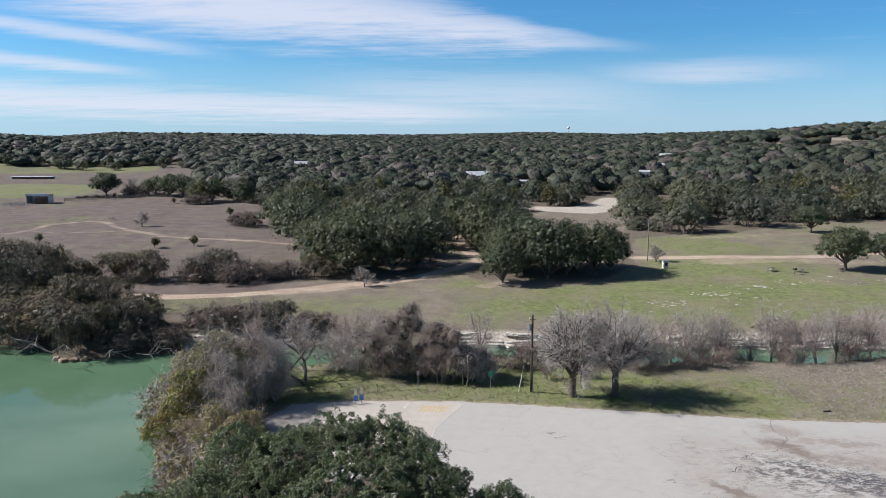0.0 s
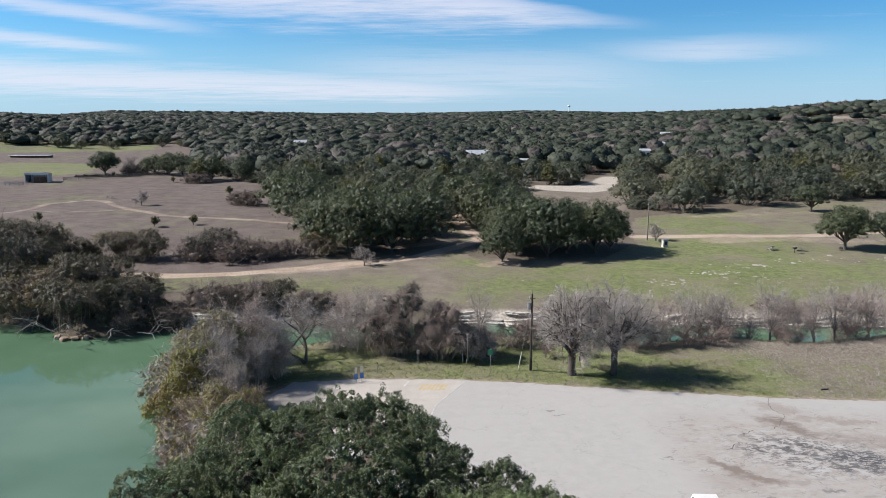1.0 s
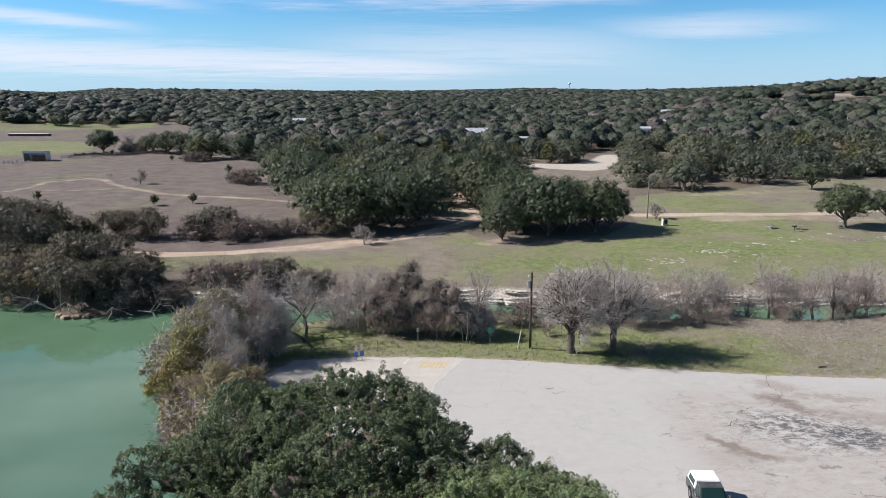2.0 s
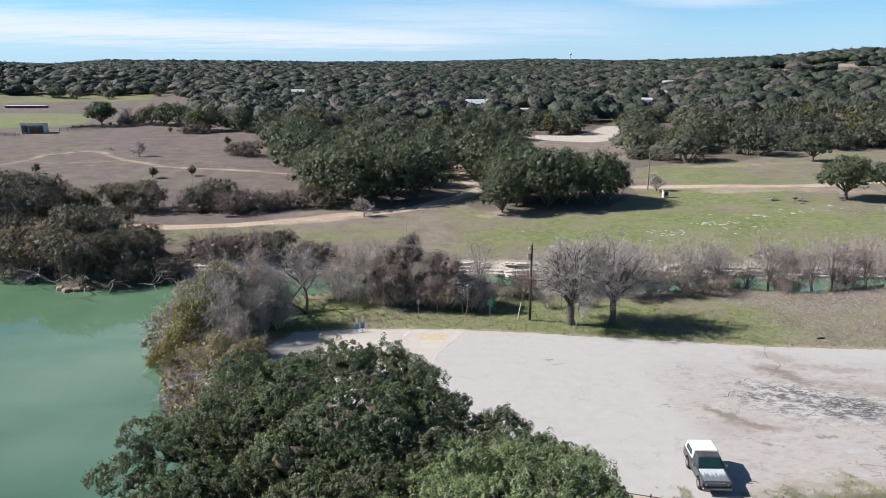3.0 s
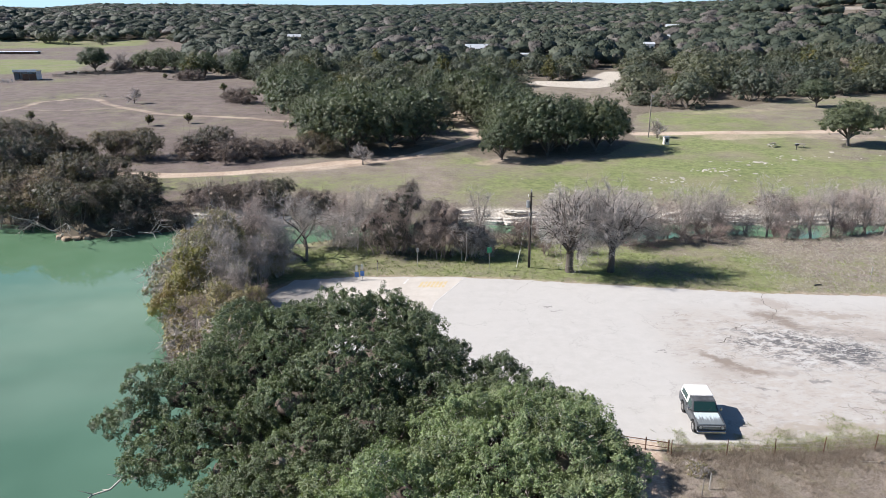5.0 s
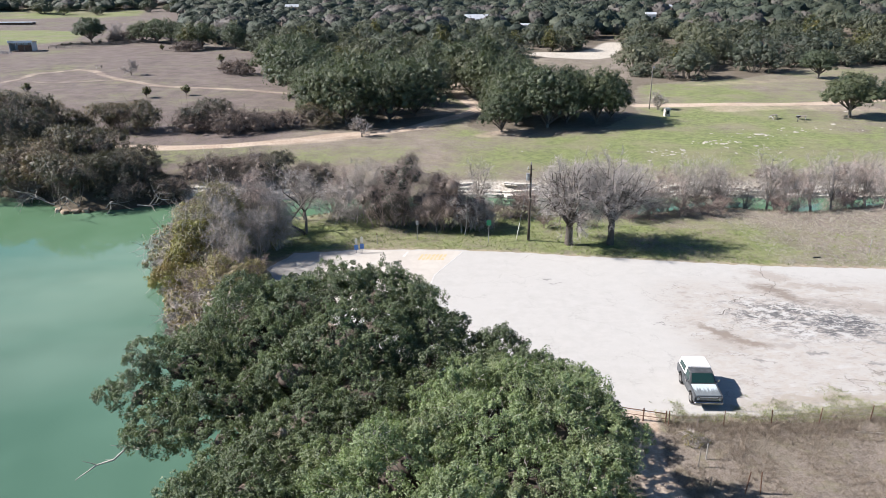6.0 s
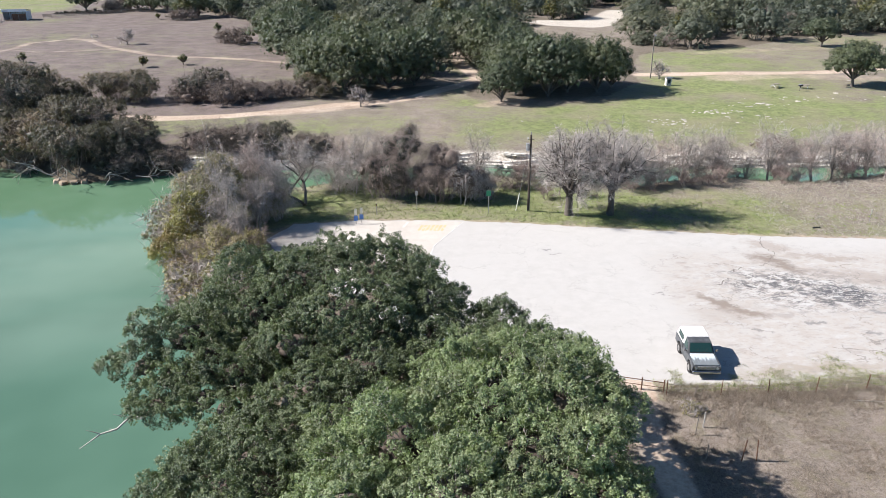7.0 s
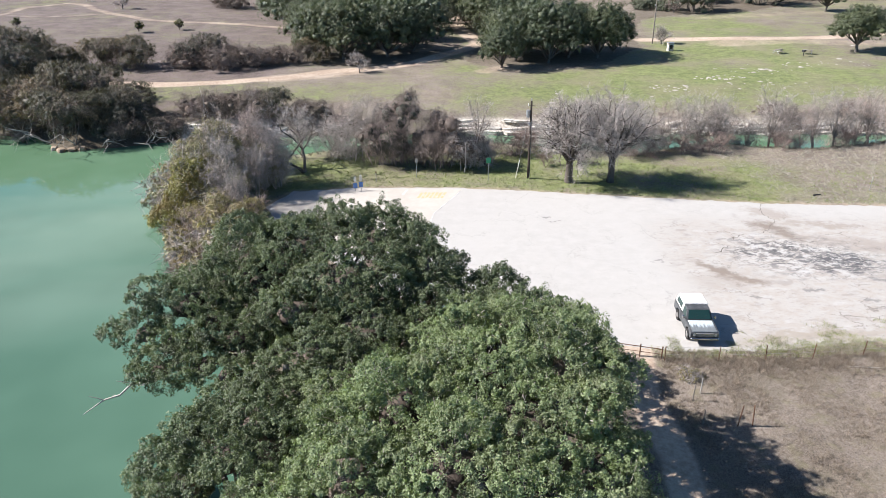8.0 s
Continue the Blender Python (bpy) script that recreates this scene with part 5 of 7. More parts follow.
woodland("ridge_woodland", "far wooded ridges", ridge_spots, 5, 3, 3, 0.35, FAR_WOODS, 8.5, 12.0, 6, 0.74)

# ---------------- banks of the creek and the pool ----------------
rng = np.random.RandomState(21)


def settle(ob, x, y, turn=0.0, scale=1.0, tall=1.0, sink=0.1):
    ob.matrix_basis = at_ground(x, y, turn, scale, sink, tall)
    return ob


# two large bare trees by the car park
settle(spread_tree("bare_pecan", "large leafless grey tree with a stout dark trunk on the verge", 60, (4.7, 4.5, 4.3), TWIG, DARK_BARK, 0.45, 2.2, 16, 13, 18, 0.8, 0.0155), 13.8, 75.0)
settle(spread_tree("bare_pecan", "large leafless grey tree with a dark leaning trunk on the verge", 61, (4.7, 5.0, 4.6), TWIG, DARK_BARK, 0.38, 2.6, 16, 13, 18, 0.8, 0.0155), 18.3, 75.0)

# smaller bare trees along the water
ROW_LABEL = "slender leafless tree with pale stems beside the creek"
row = [spread_tree("bare_tree", ROW_LABEL, 63, (3.4, 5.0, 3.0), TWIG, PALE_BARK, 0.14, 2.0, 6, 8, 10, 0.8, 0.013, 2, "bare trees along the creek"),
       spread_tree("bare_tree", ROW_LABEL, 64, (3.0, 5.6, 3.3), TWIG, PALE_BARK, 0.16, 2.4, 12, 8, 10, 0.8, 0.013, 1, "bare trees along the creek"),
       spread_tree("bare_tree", ROW_LABEL, 65, (3.3, 3.6, 2.6), TWIG_ROSE, PALE_BARK, 0.1, 1.2, 5, 7, 10, 0.75, 0.013, 3, "bare trees along the creek")]
red = bare_tree("bare_shrub", "low reddish leafless shrub on the bank", 67, 3.4, TWIG_RED, 4, (4,), 7, 0.8, 0.016, 0.3, 0.08, 0.5, "shrubs along the creek", 0.08, "shrub")
spots = [(22.5, 86, 0.95), (24.5, 88.5, 1.05), (27.5, 87, 1.0), (30, 90, 1.05), (33, 91, 0.95), (36.5, 91.5, 1.05), (39, 90.5, 0.9), (41.5, 89.5, 1.05), (44, 88, 1.0), (47, 88.5, 1.1), (50, 90, 1.0), (53.5, 90.5, 1.15), (56, 92, 1.05), (59, 91, 1.1), (62, 92, 1.0), (66, 91, 1.1),
         (4.6, 85.5, 1.0), (-12.5, 88, 0.95), (-9.5, 89, 1.0), (20.5, 84.5, 0.85), (26, 85, 0.8), (34.5, 88.5, 0.75), (55, 87.5, 0.8), (70, 92, 1.1), (75, 91, 1.0), (-16.5, 84, 0.9), (-19, 80, 0.8),
         (35, 90.2, 1.0), (43, 90.5, 1.0), (51.8, 92, 0.95), (60.6, 93, 0.95), (21.2, 88.5, 0.95), (10.8, 90.2, 0.7), (-7.5, 88, 0.85)]
for i, (x, y, s) in enumerate(spots):
    m = at_ground(x, y, rng.uniform(0, 360), 0.98 * s * rng.uniform(0.82, 1.12), 0.1)
    if i < 3:
        row[i].matrix_basis = m
    else:
        copy_thing(row[i % 3], m)
lows = [(x + rng.uniform(-1.5, 1.5), y) for x, y in ((8.5, 88), (10.5, 89), (12.5, 89.5), (15, 88.5), (20, 86), (23, 85.5), (25.5, 85), (29, 88), (32, 89.5), (37, 90), (41, 88), (45, 87.5), (49, 88), (52, 88.5), (57, 89.5), (61, 89), (65, 89), (70, 90), (-26, 66), (-23, 63), (-19, 66), (-21, 60), (-20, 70), (-24, 58), (6, 82), (16, 81), (21, 82.5), (26, 83.4), (31, 85), (36, 86.4), (12, 80.5), (42, 86), (28.5, 84.6), (-13, 84), (-18, 56), (-17, 64), (-58, 106), (-55, 103))]
for i, (x, y) in enumerate(lows):
    m = at_ground(x, y, rng.uniform(0, 360), rng.uniform(0.65, 1.15), 0.05)
    if i == 0:
        red.matrix_basis = m
    else:
        copy_thing(red, m)

# vine-smothered thickets between creek and car park
THICKET = "grey-brown thicket smothered in bare tangled vines"
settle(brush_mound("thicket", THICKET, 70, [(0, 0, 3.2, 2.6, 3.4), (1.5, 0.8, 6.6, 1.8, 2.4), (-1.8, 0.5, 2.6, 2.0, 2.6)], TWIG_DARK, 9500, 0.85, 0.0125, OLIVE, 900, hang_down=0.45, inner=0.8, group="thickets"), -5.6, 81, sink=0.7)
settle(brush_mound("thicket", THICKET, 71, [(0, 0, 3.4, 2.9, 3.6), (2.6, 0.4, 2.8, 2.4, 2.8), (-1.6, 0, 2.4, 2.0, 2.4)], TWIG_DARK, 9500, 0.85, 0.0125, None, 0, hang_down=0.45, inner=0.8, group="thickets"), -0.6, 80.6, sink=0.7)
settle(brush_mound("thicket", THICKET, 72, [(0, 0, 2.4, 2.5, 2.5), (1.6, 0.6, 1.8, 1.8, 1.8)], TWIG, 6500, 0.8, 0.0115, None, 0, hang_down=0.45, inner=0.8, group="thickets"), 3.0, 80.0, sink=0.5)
settle(brush_mound("thicket", "low dark thicket of dead stems below the pole", 73, [(0, 0, 1.0, 2.2, 1.3), (2.4, 0.2, 0.9, 1.8, 1.1)], TWIG_DARK, 1800, 0.9, 0.014, None, 0, hang_down=0.2, group="thickets"), 7.6, 84.5)
settle(brush_mound("thicket", "grey leafless thicket with a few olive leaves by the water", 74, [(0, 0, 2.2, 2.6, 2.4), (-2.4, 1, 2.0, 2.2, 2.2)], TWIG, 3200, 1.2, 0.014, OLIVE, 500, hang_down=0.4, group="thickets"), -10.5, 84)

# scrub on the corner of land between pool and car park
settle(brush_mound("scrub", "yellow-green vine-covered bush leaning over the pool", 75, [(0, 0, 1.3, 1.7, 1.6), (0.5, 0.6, 3.2, 1.3, 1.5), (-0.5, -0.8, 1.0, 1.3, 1.4), (1.5, 1.6, 3.8, 1.1, 1.2), (1.7, -0.4, 1.6, 1.2, 1.3), (0.2, 1.6, 4.4, 0.9, 0.9)], TWIG, 450, 1.1, 0.013, VINE, 24000, (0.14, 0.1), hang_down=0.9, group="scrub by the pool"), -25.8, 67.5, 0, 1.25)
settle(brush_mound("scrub", "olive-leaved scrub among bare stems", 76, [(0, 0, 1.9, 1.7, 2.2), (1.4, 0.8, 3.6, 1.3, 1.6), (-1.2, 0.6, 2.2, 1.4, 1.9), (0.2, 1.0, 4.6, 1.0, 1.2), (2.2, -0.4, 1.8, 1.5, 1.6)], TWIG, 1500, 1.3, 0.013, SCRUB, 16000, (0.13, 0.09), hang_down=0.3, group="scrub by the pool"), -24.0, 71.5, 0, 1.3)
settle(brush_mound("scrub", "grey-brown leafless scrub with olive undergrowth", 77, [(0, 0, 1.8, 2.0, 2.1), (1.8, -0.6, 1.6, 1.6, 1.8), (0.4, 0.6, 3.6, 1.4, 1.6), (-1.6, -0.4, 2.6, 1.4, 1.6), (1.4, 0.8, 4.2, 1.0, 1.2)], TWIG, 1900, 1.3, 0.012, SCRUB, 11000, (0.13, 0.085), hang_down=0.3, group="scrub by the pool"), -19.6, 73.6, 0, 0.88)
settle(brush_mound("scrub", "low reddish scrub of bare stems", 78, [(0, 0, 1.2, 1.5, 1.3), (2.4, 0.6, 1.9, 1.2, 1.5), (-1.4, 1.0, 1.5, 1.2, 1.2), (1.0, 1.8, 2.4, 1.2, 1.2), (3.6, -0.6, 1.0, 1.2, 1.0)], TWIG_ROSE, 2200, 1.1, 0.01, SCRUB, 5000, (0.12, 0.08), hang_down=0.1, group="scrub by the pool"), -22.0, 63.0, 0, 0.9)
settle(brush_mound("scrub", "grey leafless scrub at the car park's corner", 79, [(0, 0, 2.0, 2.0, 2.0), (-1.2, 0.4, 3.0, 1.3, 1.4)], TWIG, 2200, 1.2, 0.012, SCRUB, 900, (0.18, 0.11), hang_down=0.2, group="scrub by the pool"), -17.6, 74.0, 0, 0.8)
settle(brush_mound("scrub", "olive and brown scrub on the slope to the pool", 80, [(0, 0, 1.2, 1.5, 1.2), (1.8, 2, 1.5, 1.4, 1.4), (-0.8, 1.8, 2.2, 1.2, 1.2), (1.2, 0.4, 2.0, 1.1, 1.0), (-1.6, 0.4, 1.0, 1.2, 0.9)], TWIG_DARK, 1500, 1.1, 0.01, SCRUB, 12000, (0.13, 0.09), hang_down=0.4, group="scrub by the pool"), -19.5, 61, 0, 1.0)
OVER = "grey leafless tree with crooked stems over the olive scrub"
for i, (x, y, k, w, zc) in enumerate(((-21.6, 68.4, 1.0, 2.2, 4.2), (-20.6, 75.2, 1.25, 2.0, 4.0), (-17.2, 73.6, 1.05, 2.0, 3.8), (-23.6, 73.2, 1.15, 2.1, 3.8), (-18.8, 70.4, 0.95, 1.9, 3.4), (-26.2, 72.0, 0.85, 1.8, 3.2), (-19.2, 66.0, 0.8, 1.8, 3.0))):
    settle(spread_tree("bare_tree", OVER, 150 + i, (w, zc, 2.4), (TWIG, TWIG_ROSE)[i % 2], PALE_BARK, 0.1, 1.3, 5, 7, 10, 0.7, 0.012, 3, "bare trees by the pool"), x, y, i * 77, k)
low_scrub = brush_mound("low_scrub", "low olive and brown scrub at the pool's edge", 83, [(0, 0, 0.7, 1.6, 1.1), (1.2, 0.5, 0.6, 1.2, 0.9)], TWIG, 700, 0.9, 0.013, SCRUB, 1300, (0.2, 0.14), hang_down=0.2, group="low scrub")
for i, (x, y, z) in enumerate(((-24.6, 63.5, 1.2), (-22.5, 59.5, 1.1), (-20.0, 56.5, 1.1), (-18.0, 53.5, 1.0), (-16.2, 51.0, 1.0), (-14.6, 46.5, 1.0), (-19.0, 59.0, 1.2), (-16.5, 56.5, 1.2), (-28.3, 73.5, 1.1), (-30.5, 77.5, 1.2), (-32.0, 82.0, 1.1), (-21.5, 66.5, 1.2), (-29, 84, 1.2), (-25, 86.5, 1.3), (-12.6, 40.5, 0.9), (-11.5, 35.0, 0.9), (15.4, 38.4, 0.35))):
    m = at_ground(x, y, i * 67, z, 0.1)
    if i == 0:
        low_scrub.matrix_basis = m
    else:
        copy_thing(low_scrub, m)
settle(bare_tree("dead_tree", "gaunt half-dead tree with crooked pale limbs", 81, 10.8, TWIG, 2, (5, 4, 3), 4, 0.9, 0.014, 0.2, 0.34, 0.45, lift=0.03, category="dead tree"), -15.2, 79, 40)
settle(bare_tree("bare_tree", "leafless tree with pale crooked stems by the pool", 82, 7.8, TWIG, 3, (5, 4, 3), 5, 0.9, 0.014, 0.25, 0.16, 0.45, lift=0.05), -21.5, 78, 10)

# evergreen scrub on the far bank
FAR_SCRUB = "dark olive evergreen bush overhanging the pool"
kinds = [brush_mound("far_bush", FAR_SCRUB, 84, [(0, 0, 3.0, 3.6, 3.2), (2.4, 0.5, 2.6, 3.0, 2.6), (-2.0, -0.4, 2.2, 2.8, 2.4)], STEM_AND_SHADE, 500, 1.6, 0.03, OLIVE, 14000, (0.18, 0.125), hang_down=0.6, inner=0.62, shoots=0.02, group="bushes on the far bank"),
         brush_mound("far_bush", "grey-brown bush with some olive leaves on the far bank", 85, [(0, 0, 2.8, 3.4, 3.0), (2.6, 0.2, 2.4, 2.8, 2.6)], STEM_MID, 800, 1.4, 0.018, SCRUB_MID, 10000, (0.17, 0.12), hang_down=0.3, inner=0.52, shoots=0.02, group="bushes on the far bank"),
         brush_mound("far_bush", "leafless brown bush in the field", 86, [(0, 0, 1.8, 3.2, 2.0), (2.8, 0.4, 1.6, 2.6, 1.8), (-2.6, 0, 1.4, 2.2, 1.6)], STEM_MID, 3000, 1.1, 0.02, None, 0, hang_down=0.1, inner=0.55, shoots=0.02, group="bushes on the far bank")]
beds = [(0, -45.8, 104.2, 0.8), (0, -49, 103.8, 1.0), (1, -52.5, 101.5, 1.15), (1, -58, 108, 1.2), (1, -63, 107, 1.1), (0, -67, 112, 1.3), (1, -56, 113, 1.1), (2, -62, 119, 1.3), (1, -72, 118, 1.3), (0, -70, 126, 1.3), (0, -42, 106.5, 0.45), (0, -41.5, 103.2, 0.55), (2, -44.5, 101.3, 0.75), (2, -39.5, 103.4, 0.7), (0, -47.5, 101.0, 0.6), (2, -60, 105.5, 0.9), (1, -45.5, 108, 0.8),
        (1, -57.5, 140, 0.85), (1, -63, 139, 0.9), (0, -69, 138, 0.95), (1, -77, 143, 0.9), (1, -80, 134, 1.35), (0, -84, 140, 1.2),
        (2, -46.5, 140, 1.1), (2, -40.5, 138.5, 1.0), (2, -35, 139, 0.95), (1, -44, 141, 0.85), (2, -30.5, 141, 0.9),
        (2, -34, 109, 0.95), (2, -29.5, 109, 0.9), (1, -25, 109, 0.7), (2, -20, 107, 0.6), (2, 49, 106, 0.5), (2, 60, 106.5, 0.55),
        (2, -61, 223, 1.25), (2, -100, 297, 1.0), (2, -29, 172, 0.7), (1, -25, 143, 0.7), (2, -143, 340, 1.4)]
for i, (x, y, k) in enumerate(((-54.5, 102.8, 0.6), (-64, 107.5, 0.7), (-70, 115, 0.75), (-59, 115.5, 0.7), (-80, 134, 0.8), (-76, 140.5, 0.7), (-62, 139.5, 0.6), (-57, 141, 0.6), (-47, 140.5, 0.55), (-40, 139, 0.55), (-35, 139.5, 0.5), (-66, 104, 0.5), (-60.5, 102.6, 0.45), (-33, 108.6, 0.6), (-28, 108.8, 0.55), (-36, 106.5, 0.5))):
    copy_thing(row[(2, 0)[i % 3 == 2]], at_ground(x, y, i * 83, k, 0.3))
seen_kind = set()
for k, x, y, s in beds:
    m = at_ground(x, y, rng.uniform(0, 360), s * 0.98 * rng.uniform(0.88, 1.1), 0.7 * s)
    if k in seen_kind:
        copy_thing(kinds[k], m)
    else:
        seen_kind.add(k)
        kinds[k].matrix_basis = m

# trees and shrubs of the field
juniper = leafy_tree("juniper", "small dark-green juniper bush in the dry field", "shrub", 90, (1.15, 1.1, 2.9), CEDAR, 4, 70, 10, (0.3, 0.22), 0.26, 0.08, 0.04, "junipers", each=2)
for i, (x, y, s) in enumerate(((-71.4, 180.2, 1.0), (-62.8, 183.1, 1.0), (-104.4, 188, 0.95), (-73.4, 252.6, 1.2), (-95, 322, 1.0), (-36, 176, 0.4), (-31, 160, 0.6), (-39, 203, 0.5), (-110, 300, 0.9), (-29, 152, 0.7))):
    m = at_ground(x, y, i * 70, s)
    juniper.matrix_basis = m if i == 0 else juniper.matrix_basis
    if i:
        copy_thing(juniper, m)
lone = bare_tree("bare_tree", "small leafless tree standing alone on the grass", 92, 5.0, TWIG, 1, (6, 5), 5, 0.9, 0.03, 0.1, 0.16, 0.45, "lone bare trees")
for i, (x, y, s) in enumerate(((-92, 222.8, 1.1), (-14.5, 133.5, 0.85), (-143, 341, 1.9), (-132, 360, 1.5), (47, 160, 0.9))):
    m = at_ground(x, y, i * 100, s)
    lone.matrix_basis = m if i == 0 else lone.matrix_basis
    if i:
        copy_thing(lone, m)
for x, y, s, k in ((-82, 302, 1.0, 3), (-96, 305, 0.95, 1), (-104, 312, 0.9, 3), (-117, 331, 1.0, 0), (-124, 333, 0.9, 1), (-132, 337, 0.9, 0), (-110, 326, 0.8, 3), (-139, 345, 0.7, 3), (-128, 345, 0.9, 1)):
    copy_thing(oaks[k], at_ground(x, y, x * 37 % 360, s))
copy_thing(cedar, at_ground(-99.7, 301.5, 20, 1.0))
# scattered trees at the back of the pastures
for i in range(26):
    x = -395 + i * 8.3 + rng.uniform(-3, 3)
    y = 600 + rng.uniform(-25, 25) + (i % 5) * 5
    if i % 3 == 0:
        copy_thing(grey, at_ground(x, y, i * 50, rng.uniform(0.9, 1.3)))
    else:
        copy_thing(wood_kinds[i % 3], at_ground(x, y, i * 50, rng.uniform(0.7, 1.1)))


# ---------------- limestone ----------------
def boulder(seed, flat=0.5):
    """A chipped block of limestone, about a metre long."""
    rg = random.Random(seed)
    bm = bmesh.new()
    bmesh.ops.create_icosphere(bm, subdivisions=2, radius=0.6)
    for v in bm.verts:
        c = v.co
        c.x, c.y, c.z = (math.copysign(abs(c.x) ** 0.55, c.x) * 0.62, math.copysign(abs(c.y) ** 0.6, c.y) * 0.5, math.copysign(abs(c.z) ** 0.5, c.z) * flat * 0.7)
        v.co = c + noise.noise_vector(c * 2.3 + Vector((seed * 7, 0, 0))) * 0.13
    me = bpy.data.meshes.new("rock")
    bm.to_mesh(me)
    bm.free()
    me.materials.append(LIME)
    return me


stones = [boulder(i, f) for i, f in enumerate((0.55, 0.45, 0.7, 0.35, 0.6, 0.5))]
tawny, grey_stones = [], []
for me in stones:
    tawny.append(me.copy())
    tawny[-1].materials[0] = TAWNY
    grey_stones.append(me.copy())
    grey_stones[-1].materials[0] = WEATHERED
def ledge_slab(seed):
    """A flat block of bedded limestone with a broken outline and a thin edge, about a metre long."""
    rg = random.Random(seed)
    bm = bmesh.new()
    k = 11
    ring = [(0.5 * math.copysign(abs(math.cos(i * 6.2832 / k)) ** 0.6, math.cos(i * 6.2832 / k)) * rg.uniform(0.78, 1.05), 0.5 * math.copysign(abs(math.sin(i * 6.2832 / k)) ** 0.6, math.sin(i * 6.2832 / k)) * rg.uniform(0.78, 1.05)) for i in range(k)]
    rows = [[bm.verts.new((x * f + rg.uniform(-0.02, 0.02), y * f + rg.uniform(-0.02, 0.02), z + rg.uniform(-0.05, 0.05))) for x, y in ring] for z, f in ((-0.5, 0.96), (-0.12, 1.0), (0.2, 0.93), (0.45, 0.97), (0.52, 0.86))]
    for a, b in zip(rows, rows[1:]):
        for i in range(k):
            bm.faces.new((a[i], a[(i + 1) % k], b[(i + 1) % k], b[i]))
    bm.faces.new(rows[-1])
    bm.faces.new(rows[0][::-1])
    me = bpy.data.meshes.new("rock")
    bm.to_mesh(me)
    bm.free()
    me.materials.append(LIME)
    return me


slabs = [ledge_slab(i + 5) for i in range(6)]
ledge = thing("rock_ledge", "pale bedded limestone ledge along the creek's far bank", "rock ledge", kind="structure")
for x0, x1, thick in LEDGES:
    for course, height in ((0, 0.5), (1, 0.46), (2, 0.42), (3, 0.34)):
        x = x0 + rng.uniform(0, 1.5)
        while x < x1:
            long = rng.uniform(1.4, 5.6)
            if rng.uniform() < thick * (1.0, 1.0, 0.8, 0.4)[course]:
                edge_y = float(np.interp(x, [-38.7, -37, -27.5, 3, 37, 64, 400], [101.5, 103, 104, 104.5, 103.6, 103, 104]))
                m = pose(x + long / 2, edge_y + 0.5 + course * 0.75 + rng.uniform(-0.45, 0.4), WATER_Z + 0.16 + course * 0.36 + rng.uniform(-0.1, 0.1), rng.uniform(-7, 3), rng.uniform(-4, 4), rng.uniform(-12, 12)) @ Matrix.Diagonal((long * 1.2, rng.uniform(1.5, 2.6), height * rng.uniform(0.9, 1.3), 1))
                hang("rock", slabs[rng.randint(6)], ledge, "", m)
            x += long
outcrop = thing("rock_outcrop", "flat pale limestone slabs breaking through the meadow", "rocks", kind="structure")
for cx, cy, rx, ry, k in ((38, 120.5, 5, 1.6, 22), (47.5, 125.5, 3.6, 1.6, 34), (57, 131, 5.5, 2.6, 24), (69, 136, 7, 3.5, 20), (88, 137, 8, 2.5, 22), (28, 114, 9, 3, 10), (52, 120, 13, 5, 20), (20, 117, 10, 6, 7), (96, 150, 12, 14, 14)):
    for i in range(k):
        x, y = cx + rng.normal(0, rx * 0.55), cy + rng.normal(0, ry * 0.55)
        s = rng.uniform(0.3, 1.0) * (1.35 if i % 5 == 0 else 0.75)
        hang("rock", grey_stones[rng.randint(6)], outcrop, "", at_ground(x, y, rng.uniform(0, 360), s, 0.08 * s, 0.55))
bank = thing("shore_rock", "tawny rock shelf under the bushes at the waterline", "rock", kind="structure")
for x, y, s in ((-52.2, 97.4, 1.5), (-50.8, 97.6, 1.3), (-49.4, 97.9, 1.2), (-53.4, 98.2, 1.2), (-12.6, 104.6, 1.6), (-14, 105, 1.2), (-22, 104.4, 1.0)):
    hang("rock", tawny[int(s * 10) % 6], bank, "", pose(x, y, WATER_Z + 0.15, 0, 0, s * 90) @ Matrix.Diagonal((s, s, s, 1)))

rock = tagged(new("boulder", stones[2]), "pale limestone boulder on the pool's near shore", "rock")
rock.matrix_basis = pose(-14.9, 32.0, -2.4, 8, 4, 40) @ Matrix.Diagonal((1.7, 1.4, 1.9, 1))
# dead limbs lying at the water's edge
def dead_limb(name, label, base, way, length, seed, r=0.09):
    rg = np.random.RandomState(seed)
    h, ends = Heap(), []
    way = np.array(way, float)
    branch_out(rg, h, ends, (0, 0, 0), way / np.linalg.norm(way), length, r, 0, 0.35, 0.0, (3, 2), 5)
    P = np.array([e[0] for e in ends])
    D = np.array([e[1] for e in ends])
    h.add(*ribbons(P, P + (D + rg.normal(0, 0.5, P.shape)) * 0.6, 0.016, 0.006, rg))
    ob = tagged(new(name, h.mesh(name, [DEAD])), label, "dead branch", "dead branches")
    ob.matrix_basis = pose(*base)
    return ob


for i, (base, way, ln) in enumerate((((-54.5, 99.5, -2.6), (-0.9, -0.35, 0.35), 4.0), ((-57.5, 102.5, -2.7), (-0.8, -0.5, 0.25), 4.5), ((-62, 104.5, -2.8), (0.6, -0.7, 0.2), 3.5), ((-47, 98.6, -2.8), (0.8, -0.5, 0.25), 3.2), ((-43, 99.8, -2.8), (0.7, -0.5, 0.3), 3.0), ((-41, 100.8, -2.8), (0.5, -0.6, 0.4), 2.6), ((-50.5, 98.4, -2.5), (-0.7, -0.4, 0.6), 3.4))):
    dead_limb("dead_branch", "bleached dead branch lying in the shallows", base, way, ln, 100 + i)
